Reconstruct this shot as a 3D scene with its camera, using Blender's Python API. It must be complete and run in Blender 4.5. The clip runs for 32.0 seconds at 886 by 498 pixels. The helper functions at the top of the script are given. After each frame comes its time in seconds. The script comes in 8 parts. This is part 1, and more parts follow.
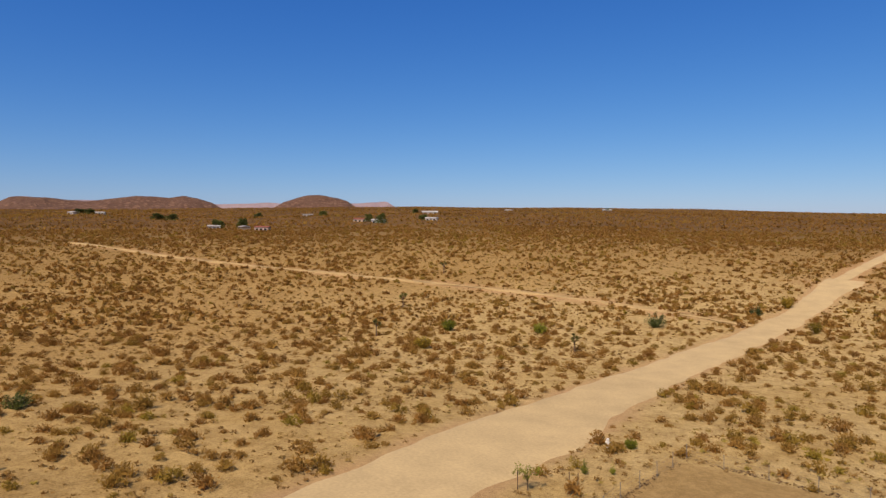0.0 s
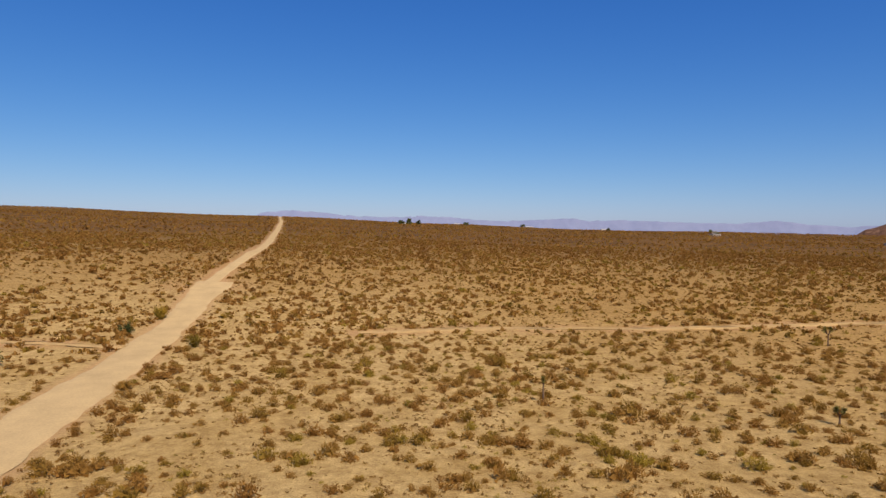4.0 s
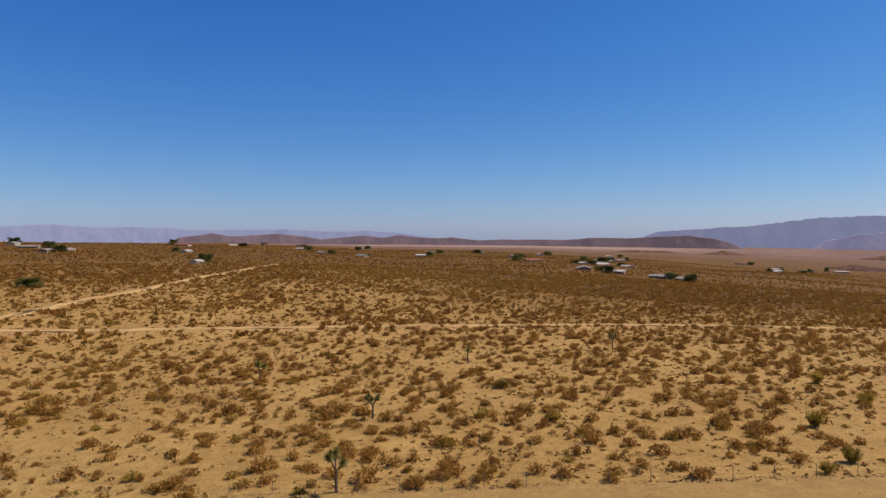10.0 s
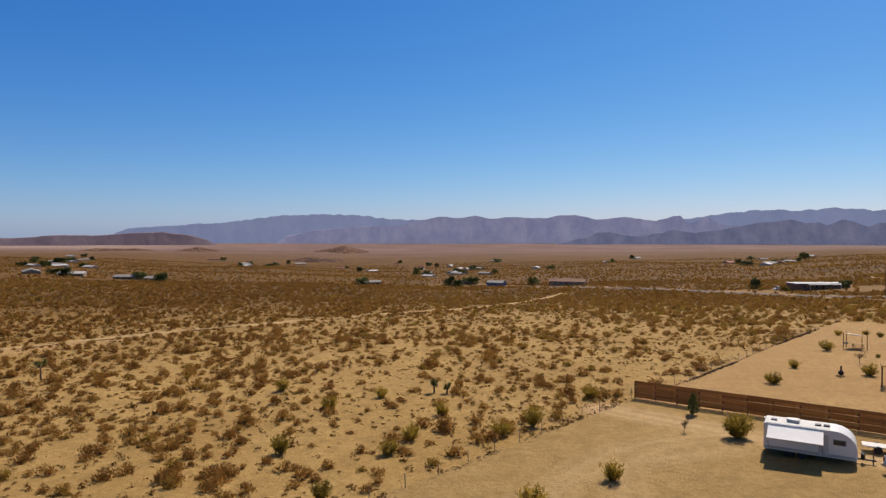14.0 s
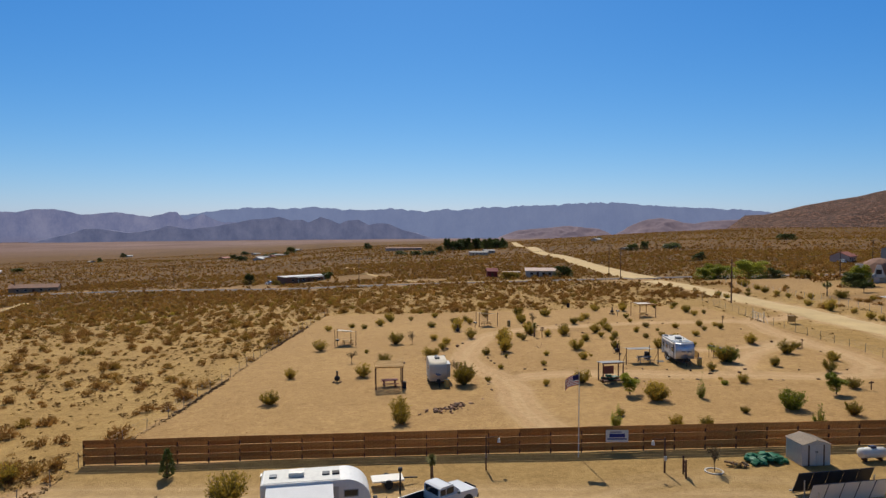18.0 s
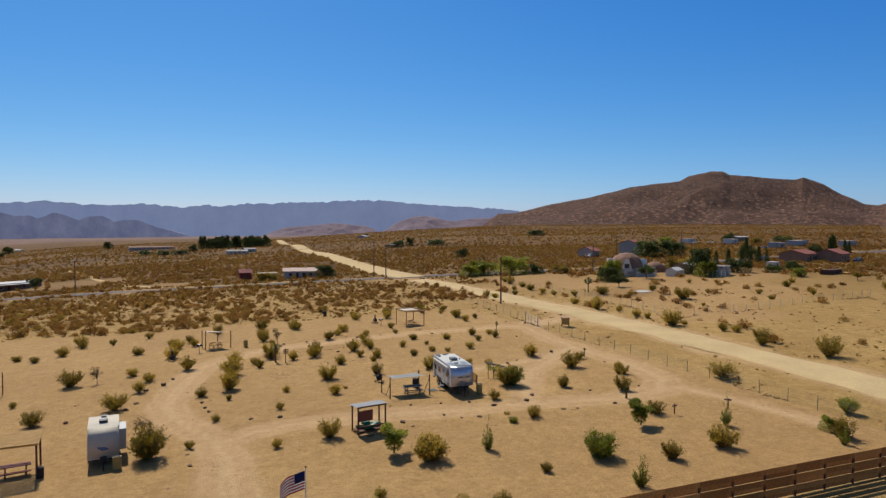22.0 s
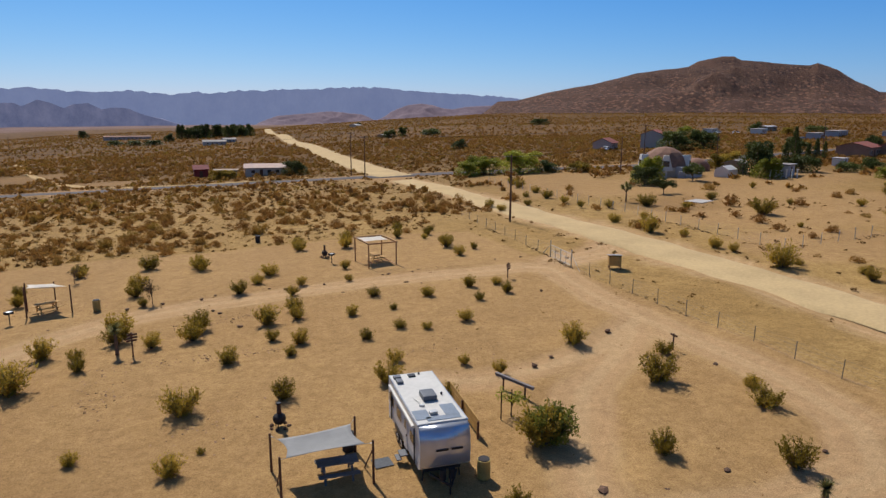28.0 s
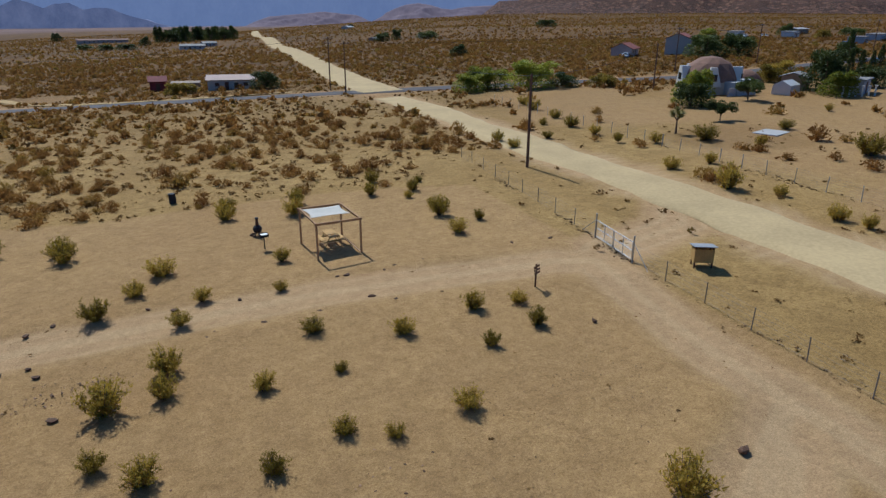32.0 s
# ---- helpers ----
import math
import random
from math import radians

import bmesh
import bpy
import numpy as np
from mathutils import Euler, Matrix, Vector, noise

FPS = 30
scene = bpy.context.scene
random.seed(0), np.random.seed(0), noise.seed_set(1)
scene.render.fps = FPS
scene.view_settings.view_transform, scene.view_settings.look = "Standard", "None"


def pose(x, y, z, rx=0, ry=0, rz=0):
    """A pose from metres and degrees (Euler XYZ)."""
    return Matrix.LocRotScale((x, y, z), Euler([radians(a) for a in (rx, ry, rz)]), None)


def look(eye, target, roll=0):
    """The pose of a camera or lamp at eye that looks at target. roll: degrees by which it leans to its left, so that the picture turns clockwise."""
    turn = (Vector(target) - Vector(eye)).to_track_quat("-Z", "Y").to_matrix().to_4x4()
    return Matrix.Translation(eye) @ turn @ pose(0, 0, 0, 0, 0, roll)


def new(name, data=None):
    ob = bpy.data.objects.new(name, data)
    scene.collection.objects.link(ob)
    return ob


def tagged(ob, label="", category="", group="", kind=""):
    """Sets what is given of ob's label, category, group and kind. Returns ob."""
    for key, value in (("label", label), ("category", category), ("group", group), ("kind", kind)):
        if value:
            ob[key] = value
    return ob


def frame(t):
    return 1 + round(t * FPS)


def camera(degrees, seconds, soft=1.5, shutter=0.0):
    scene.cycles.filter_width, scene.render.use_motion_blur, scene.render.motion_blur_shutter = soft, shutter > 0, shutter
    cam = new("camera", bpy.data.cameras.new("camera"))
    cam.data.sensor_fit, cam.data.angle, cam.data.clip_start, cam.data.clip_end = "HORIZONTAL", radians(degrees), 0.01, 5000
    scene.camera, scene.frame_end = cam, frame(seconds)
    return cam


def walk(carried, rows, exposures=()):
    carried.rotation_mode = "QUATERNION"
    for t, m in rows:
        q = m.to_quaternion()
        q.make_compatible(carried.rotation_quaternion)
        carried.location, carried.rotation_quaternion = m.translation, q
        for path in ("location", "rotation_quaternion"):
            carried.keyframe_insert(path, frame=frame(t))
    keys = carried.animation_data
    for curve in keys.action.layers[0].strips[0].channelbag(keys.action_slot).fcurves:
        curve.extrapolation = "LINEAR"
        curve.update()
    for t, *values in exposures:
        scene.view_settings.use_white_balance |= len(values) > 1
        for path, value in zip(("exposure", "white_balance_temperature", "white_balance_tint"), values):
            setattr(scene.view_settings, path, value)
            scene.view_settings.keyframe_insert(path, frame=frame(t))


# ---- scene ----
cam = camera(67.8, 32.0, 1.4)
METRES, EYE, TILT, LEAN, TURN = 180.0, 19.4, -0.7, 1.0, 32.2
ROWS = [
    (0.0, 0.0, 0.0, 0.0, 0.03, -1.48, -1.25),
    (0.5, 0.0013, 0.0194, 0.0003, -3.73, -1.42, -1.23),
    (1.0, 0.004, 0.0382, 0.0007, -10.07, -1.3, -1.18),
    (1.5, 0.0088, 0.0577, 0.0013, -17.67, -1.15, -1.1),
    (2.0, 0.0153, 0.0744, 0.0018, -24.37, -1.04, -1.01),
    (2.5, 0.0237, 0.0897, 0.0022, -30.87, -0.94, -0.93),
    (3.0, 0.0335, 0.1037, 0.0025, -37.38, -0.83, -0.84),
    (3.5, 0.0455, 0.1169, 0.0028, -44.46, -0.71, -0.69),
    (5.5, 0.0981, 0.1488, 0.0045, -71.04, -0.48, -0.21),
    (6.0, 0.1119, 0.1524, 0.0048, -77.51, -0.46, -0.05),
    (6.5, 0.1256, 0.1542, 0.0053, -83.96, -0.47, 0.11),
    (7.0, 0.1395, 0.1543, 0.0058, -90.42, -0.5, 0.29),
    (7.5, 0.1547, 0.1525, 0.0062, -97.41, -0.56, 0.46),
    (8.0, 0.168, 0.1493, 0.0064, -103.83, -0.62, 0.61),
    (8.5, 0.1806, 0.1445, 0.0066, -110.25, -0.72, 0.75),
    (9.0, 0.1926, 0.1379, 0.0068, -116.64, -0.83, 0.87),
    (9.5, 0.2046, 0.1293, 0.0069, -123.62, -0.97, 1.0),
    (10.0, 0.2145, 0.1206, 0.0069, -130.09, -1.11, 1.08),
    (10.5, 0.2228, 0.1109, 0.0069, -136.58, -1.27, 1.16),
    (11.0, 0.2301, 0.1001, 0.0068, -143.07, -1.43, 1.22),
    (11.5, 0.2365, 0.088, 0.0066, -150.14, -1.61, 1.26),
    (12.0, 0.241, 0.0765, 0.0064, -156.22, -1.78, 1.27),
    (12.5, 0.2443, 0.0645, 0.0062, -161.35, -1.93, 1.25),
    (13.0, 0.2472, 0.0515, 0.0056, -164.99, -2.03, 1.23),
    (13.5, 0.249, 0.037, 0.0052, -169.12, -2.16, 1.21),
    (15.5, 0.2452, -0.0194, 0.0034, -187.85, -2.69, 0.92),
    (16.0, 0.2411, -0.0331, 0.0028, -193.13, -2.8, 0.85),
    (16.5, 0.2358, -0.0461, 0.0023, -198.46, -2.91, 0.74),
    (17.0, 0.2295, -0.0584, 0.0016, -204.48, -3.01, 0.61),
    (17.5, 0.2209, -0.0711, 0.0009, -210.82, -3.11, 0.47),
    (18.0, 0.2123, -0.082, 0.0002, -215.29, -3.19, 0.35),
    (18.5, 0.2028, -0.0924, -0.0005, -219.29, -3.25, 0.25),
    (19.0, 0.1924, -0.1024, -0.0011, -221.87, -3.31, 0.18),
    (19.5, 0.1802, -0.1134, -0.0022, -224.47, -3.33, 0.11),
    (20.0, 0.1687, -0.1229, -0.0029, -227.0, -3.36, 0.04),
    (20.5, 0.1565, -0.1318, -0.0036, -230.06, -3.4, -0.03),
    (21.0, 0.1436, -0.1406, -0.0042, -232.61, -3.42, -0.11),
    (21.5, 0.129, -0.1498, -0.005, -234.8, -3.44, -0.19),
    (22.0, 0.1153, -0.1581, -0.0057, -235.17, -3.45, -0.19),
    (22.5, 0.1015, -0.1665, -0.0065, -235.25, -3.47, -0.2),
    (23.0, 0.0874, -0.1752, -0.0074, -235.26, -3.49, -0.2),
    (23.5, 0.0724, -0.1847, -0.0081, -235.28, -3.52, -0.2),
    (24.0, 0.0584, -0.1934, -0.0088, -235.28, -3.53, -0.2),
    (24.5, 0.0444, -0.2021, -0.0095, -235.29, -3.55, -0.19),
    (26.5, -0.0137, -0.2379, -0.0115, -235.3, -3.77, -0.22),
    (27.0, -0.0278, -0.2472, -0.0124, -235.31, -6.01, -0.24),
    (27.5, -0.0431, -0.2575, -0.0131, -235.32, -9.64, -0.26),
    (28.0, -0.057, -0.267, -0.0137, -235.33, -12.98, -0.26),
    (28.5, -0.0708, -0.2764, -0.0143, -235.36, -16.32, -0.26),
    (29.0, -0.0849, -0.2858, -0.0149, -235.38, -19.63, -0.26),
    (29.5, -0.1005, -0.2961, -0.0153, -235.39, -21.97, -0.27),
    (30.0, -0.1148, -0.3053, -0.0158, -235.39, -22.2, -0.25),
    (30.5, -0.1277, -0.3135, -0.0162, -235.4, -22.27, -0.26),
    (31.0, -0.1429, -0.3232, -0.0168, -235.4, -22.34, -0.26),
    (31.5, -0.1566, -0.3321, -0.0173, -235.41, -22.41, -0.28),
    (32.0, -0.17, -0.341, -0.0173, -235.44, -20.98, -0.25),
]
EXPOSURES = [(0.0, 0.05, 6850, 20), (3.5, 0.06, 6850, 20), (9.0, 0.08, 6850, 19), (12.5, 0.08, 6750, 17), (16.0, 0.02, 6400, 11), (20.0, 0.0, 6250, 9), (24.0, -0.02, 6150, 10), (26.5, -0.02, 6100, 11), (28.5, 0.0, 6050, 13), (30.5, -0.03, 5600, 10), (32.0, -0.18, 5100, 5)]
walk(cam, [(t, pose(0, 0, EYE, TILT, LEAN, TURN) @ pose(METRES * x, METRES * y, METRES * z, 90 + pitch, roll, yaw)) for t, x, y, z, yaw, pitch, roll in ROWS], EXPOSURES)

# ---------- world, sun ----------
SUN_EL = radians(49)
world = bpy.data.worlds.new("desert_sky")
scene.world = world
world.use_nodes = True
wn, wl = world.node_tree.nodes, world.node_tree.links
wn.clear()
sky = wn.new("ShaderNodeTexSky")
sky.sky_type = "NISHITA"
sky.sun_disc = False
sky.sun_elevation, sky.sun_rotation = SUN_EL, math.pi
sky.altitude, sky.air_density, sky.dust_density, sky.ozone_density = 900, 1.0, 0.8, 3.0
bg = wn.new("ShaderNodeBackground")
wo = wn.new("ShaderNodeOutputWorld")
# clear dry desert air: the sky deepens in blue and keeps less green and yellow towards the horizon
low = wn.new("ShaderNodeVectorMath")
low.operation, low.inputs[1].default_value = "SCALE", (1, 1, 1)
low.inputs["Scale"].default_value = 0.090
sep, com = wn.new("ShaderNodeSeparateColor"), wn.new("ShaderNodeCombineColor")
wl.new(sky.outputs[0], low.inputs[0])
wl.new(low.outputs[0], sep.inputs[0])
for k, (power, gain) in enumerate(((1.55, 0.61), (1.0, 0.695), (0.62, 0.88))):
    pw, ml = wn.new("ShaderNodeMath"), wn.new("ShaderNodeMath")
    pw.operation, ml.operation = "POWER", "MULTIPLY"
    pw.inputs[1].default_value, ml.inputs[1].default_value = power, gain
    wl.new(sep.outputs[k], pw.inputs[0])
    wl.new(pw.outputs[0], ml.inputs[0])
    wl.new(ml.outputs[0], com.inputs[k])
# thin dust haze lies along the whole horizon
way_in, split = wn.new("ShaderNodeTexCoord"), wn.new("ShaderNodeSeparateXYZ")
wl.new(way_in.outputs["Generated"], split.inputs[0])
haze = None
for op, k in (("MAXIMUM", 0.0), ("MULTIPLY", -13.0), ("EXPONENT", 0.0)):
    step_node = wn.new("ShaderNodeMath")
    step_node.operation, step_node.inputs[1].default_value = op, k
    wl.new(haze or split.outputs["Z"], step_node.inputs[0])
    haze = step_node.outputs[0]
# high overhead it keeps its own plain colour
high = wn.new("ShaderNodeMapRange")
high.interpolation_type = "SMOOTHSTEP"
high.inputs["From Min"].default_value, high.inputs["From Max"].default_value = 0.32, 0.62
wl.new(split.outputs["Z"], high.inputs["Value"])
full = wn.new("ShaderNodeMix")
full.data_type = "RGBA"
wl.new(high.outputs[0], full.inputs["Factor"])
wl.new(com.outputs[0], full.inputs["A"])
wl.new(low.outputs[0], full.inputs["B"])
veil = wn.new("ShaderNodeMix")
veil.data_type, veil.blend_type = "RGBA", "ADD"
veil.inputs["B"].default_value = (0.115, 0.066, 0.035, 1)
wl.new(haze, veil.inputs["Factor"])
wl.new(full.outputs["Result"], veil.inputs["A"])
wl.new(veil.outputs["Result"], bg.inputs["Color"])
wl.new(bg.outputs[0], wo.inputs["Surface"])
sun = new("sun", bpy.data.lights.new("sun", "SUN"))
sun.data.energy, sun.data.angle, sun.data.color = 5.0, radians(0.53), (1.0, 0.93, 0.82)
sun.matrix_world = look((7, -100 * math.cos(SUN_EL), 100 * math.sin(SUN_EL)), (0, 0, 0))

# ---------- materials ----------
MATS = {}


def mat(name, rgb, rough=0.8, metal=0.0, scale=3.0, vary=0.15, bump=0.0, fine=30.0, rgb2=None, trans=0.0, obj_rand=0.0, spec=0.3):
    """A painted, wooden, metal or mineral surface with a coarse and a fine variation."""
    if name in MATS:
        return MATS[name]
    m = bpy.data.materials.new(name)
    m.use_nodes = True
    n, l = m.node_tree.nodes, m.node_tree.links
    p = n["Principled BSDF"]
    p.inputs["Roughness"].default_value = rough
    p.inputs["Metallic"].default_value = metal
    p.inputs["Specular IOR Level"].default_value = spec
    tc = n.new("ShaderNodeTexCoord")
    a = n.new("ShaderNodeTexNoise")
    a.inputs["Scale"].default_value, a.inputs["Detail"].default_value = scale, 3
    b = n.new("ShaderNodeTexNoise")
    b.inputs["Scale"].default_value, b.inputs["Detail"].default_value = fine, 2
    l.new(tc.outputs["Object"], a.inputs["Vector"])
    l.new(tc.outputs["Object"], b.inputs["Vector"])
    add = n.new("ShaderNodeMath")
    add.operation = "ADD"
    l.new(a.outputs[0], add.inputs[0])
    l.new(b.outputs[0], add.inputs[1])
    val = add
    if obj_rand:
        oi = n.new("ShaderNodeObjectInfo")
        k = n.new("ShaderNodeMath")
        k.operation = "MULTIPLY_ADD"
        k.inputs[1].default_value, k.inputs[2].default_value = obj_rand, -obj_rand / 2
        l.new(oi.outputs["Random"], k.inputs[0])
        s = n.new("ShaderNodeMath")
        s.operation = "ADD"
        l.new(add.outputs[0], s.inputs[0])
        l.new(k.outputs[0], s.inputs[1])
        val = s
    mr = n.new("ShaderNodeMapRange")
    mr.inputs["From Min"].default_value, mr.inputs["From Max"].default_value = 0.7, 1.3
    l.new(val.outputs[0], mr.inputs["Value"])
    mix = n.new("ShaderNodeMix")
    mix.data_type = "RGBA"
    mix.inputs["A"].default_value = (*[c * (1 - vary) for c in rgb], 1)
    mix.inputs["B"].default_value = (*(rgb2 or [min(1, c * (1 + vary)) for c in rgb]), 1)
    l.new(mr.outputs[0], mix.inputs["Factor"])
    l.new(mix.outputs["Result"], p.inputs["Base Color"])
    if bump:
        bp = n.new("ShaderNodeBump")
        bp.inputs["Strength"].default_value, bp.inputs["Distance"].default_value = bump, 0.02
        l.new(b.outputs[0], bp.inputs["Height"])
        l.new(bp.outputs[0], p.inputs["Normal"])
    if trans:
        t = n.new("ShaderNodeBsdfTranslucent")
        l.new(mix.outputs["Result"], t.inputs["Color"])
        ms = n.new("ShaderNodeMixShader")
        ms.inputs[0].default_value = trans
        l.new(p.outputs[0], ms.inputs[1])
        l.new(t.outputs[0], ms.inputs[2])
        l.new(ms.outputs[0], n["Material Output"].inputs["Surface"])
    MATS[name] = m
    return m


def rock(name, dark, light, scale, glow=0.0, foot=None, z0=-120.0, z1=-30.0):
    """A bare hillside: streaked slopes, darker outcrops, pale wash. glow: light the far rock gives off, in place of
    haze.
    """
    m = bpy.data.materials.new(name)
    m.use_nodes = True
    n, l = m.node_tree.nodes, m.node_tree.links
    p = n["Principled BSDF"]
    p.inputs["Roughness"].default_value = 0.95
    p.inputs["Specular IOR Level"].default_value = 0.1
    tc = n.new("ShaderNodeTexCoord")
    mp = n.new("ShaderNodeMapping")
    mp.inputs["Scale"].default_value = (1, 1, 0.6)
    l.new(tc.outputs["Object"], mp.inputs[0])
    a = n.new("ShaderNodeTexNoise")
    a.inputs["Scale"].default_value, a.inputs["Detail"].default_value, a.inputs["Roughness"].default_value = scale, 8, 0.65
    l.new(mp.outputs[0], a.inputs["Vector"])
    b = n.new("ShaderNodeTexNoise")
    b.inputs["Scale"].default_value, b.inputs["Detail"].default_value, b.inputs["Roughness"].default_value = scale * 9, 4, 0.7
    l.new(mp.outputs[0], b.inputs["Vector"])
    s = n.new("ShaderNodeMath")
    s.operation = "MULTIPLY_ADD"
    s.inputs[1].default_value = 0.35 if glow else 0.8
    l.new(b.outputs[0], s.inputs[0])
    l.new(a.outputs[0], s.inputs[2])
    r = n.new("ShaderNodeValToRGB")
    r.color_ramp.elements[0].position, r.color_ramp.elements[0].color = 0.5 if glow else 0.7, (*dark, 1)
    r.color_ramp.elements[1].position, r.color_ramp.elements[1].color = 0.85 if glow else 1.05, (*light, 1)
    l.new(s.outputs[0], r.inputs[0])
    col = r.outputs[0]
    if foot:
        # slopes turn paler towards the foot: valley haze put into the colour
        sx = n.new("ShaderNodeSeparateXYZ")
        l.new(tc.outputs["Object"], sx.inputs[0])
        hz = n.new("ShaderNodeMath")
        hz.operation, hz.inputs[1].default_value = "MULTIPLY_ADD", 90.0
        l.new(a.outputs[0], hz.inputs[0])
        l.new(sx.outputs["Z"], hz.inputs[2])
        fm = n.new("ShaderNodeMapRange")
        fm.inputs["From Min"].default_value, fm.inputs["From Max"].default_value = z0 + 45, z1 + 45
        l.new(hz.outputs[0], fm.inputs["Value"])
        fx = n.new("ShaderNodeMix")
        fx.data_type = "RGBA"
        fx.inputs["A"].default_value = (*foot, 1)
        l.new(fm.outputs[0], fx.inputs["Factor"])
        l.new(col, fx.inputs["B"])
        col = fx.outputs["Result"]
    l.new(col, p.inputs["Base Color"])
    if not glow:
        # boulder fields: dark blocky patches broken by paler scree
        v = n.new("ShaderNodeTexVoronoi")
        v.inputs["Scale"].default_value = scale * 4
        l.new(mp.outputs[0], v.inputs["Vector"])
        vs = n.new("ShaderNodeMath")
        vs.operation = "MULTIPLY_ADD"
        vs.inputs[1].default_value = 0.5
        l.new(v.outputs["Distance"], vs.inputs[0])
        l.new(a.outputs[0], vs.inputs[2])
        gz = n.new("ShaderNodeSeparateXYZ")
        l.new(tc.outputs["Object"], gz.inputs[0])
        gm = n.new("ShaderNodeMapRange")
        gm.inputs["From Min"].default_value, gm.inputs["From Max"].default_value = 70.0, 190.0
        gm.inputs["To Max"].default_value = 0.13
        l.new(gz.outputs["Z"], gm.inputs["Value"])
        ga = n.new("ShaderNodeMath")
        ga.operation = "ADD"
        l.new(vs.outputs[0], ga.inputs[0])
        l.new(gm.outputs[0], ga.inputs[1])
        vs = ga
        vr = n.new("ShaderNodeMapRange")
        vr.inputs["From Min"].default_value, vr.inputs["From Max"].default_value = 0.64, 0.74
        vr.inputs["To Max"].default_value = 0.7
        l.new(vs.outputs[0], vr.inputs["Value"])
        vx = n.new("ShaderNodeMix")
        vx.data_type = "RGBA"
        vx.inputs["B"].default_value = (*[k * 0.75 for k in dark], 1)
        l.new(vr.outputs[0], vx.inputs["Factor"])
        l.new(col, vx.inputs["A"])
        l.new(vx.outputs["Result"], p.inputs["Base Color"])
        bp = n.new("ShaderNodeBump")
        bp.inputs["Strength"].default_value, bp.inputs["Distance"].default_value = 0.9, 20.0
        l.new(s.outputs[0], bp.inputs["Height"])
        l.new(bp.outputs[0], p.inputs["Normal"])
    # far rock emits its own colour, standing in for haze and sky light
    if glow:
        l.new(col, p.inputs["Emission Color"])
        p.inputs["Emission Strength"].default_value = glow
    return m


rock_red = rock("rock_red", (0.15, 0.080, 0.052), (0.30, 0.165, 0.10), 0.012)
rock_brown = rock("rock_brown", (0.082, 0.052, 0.040), (0.325, 0.165, 0.095), 0.014)
# the rest stand far off: haze mixed into their colours, and self-lit
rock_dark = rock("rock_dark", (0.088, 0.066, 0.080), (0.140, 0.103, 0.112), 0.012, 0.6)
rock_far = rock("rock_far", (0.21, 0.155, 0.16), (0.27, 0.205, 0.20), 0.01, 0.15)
rock_hazy_blue = rock("rock_hazy_blue", (0.122, 0.130, 0.200), (0.190, 0.185, 0.245), 0.012, 0.95, (0.165, 0.150, 0.195), -110.0, -40.0)
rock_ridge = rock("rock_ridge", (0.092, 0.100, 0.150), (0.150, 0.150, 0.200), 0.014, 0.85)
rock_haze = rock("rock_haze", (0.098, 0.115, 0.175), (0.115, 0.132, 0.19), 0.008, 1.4)


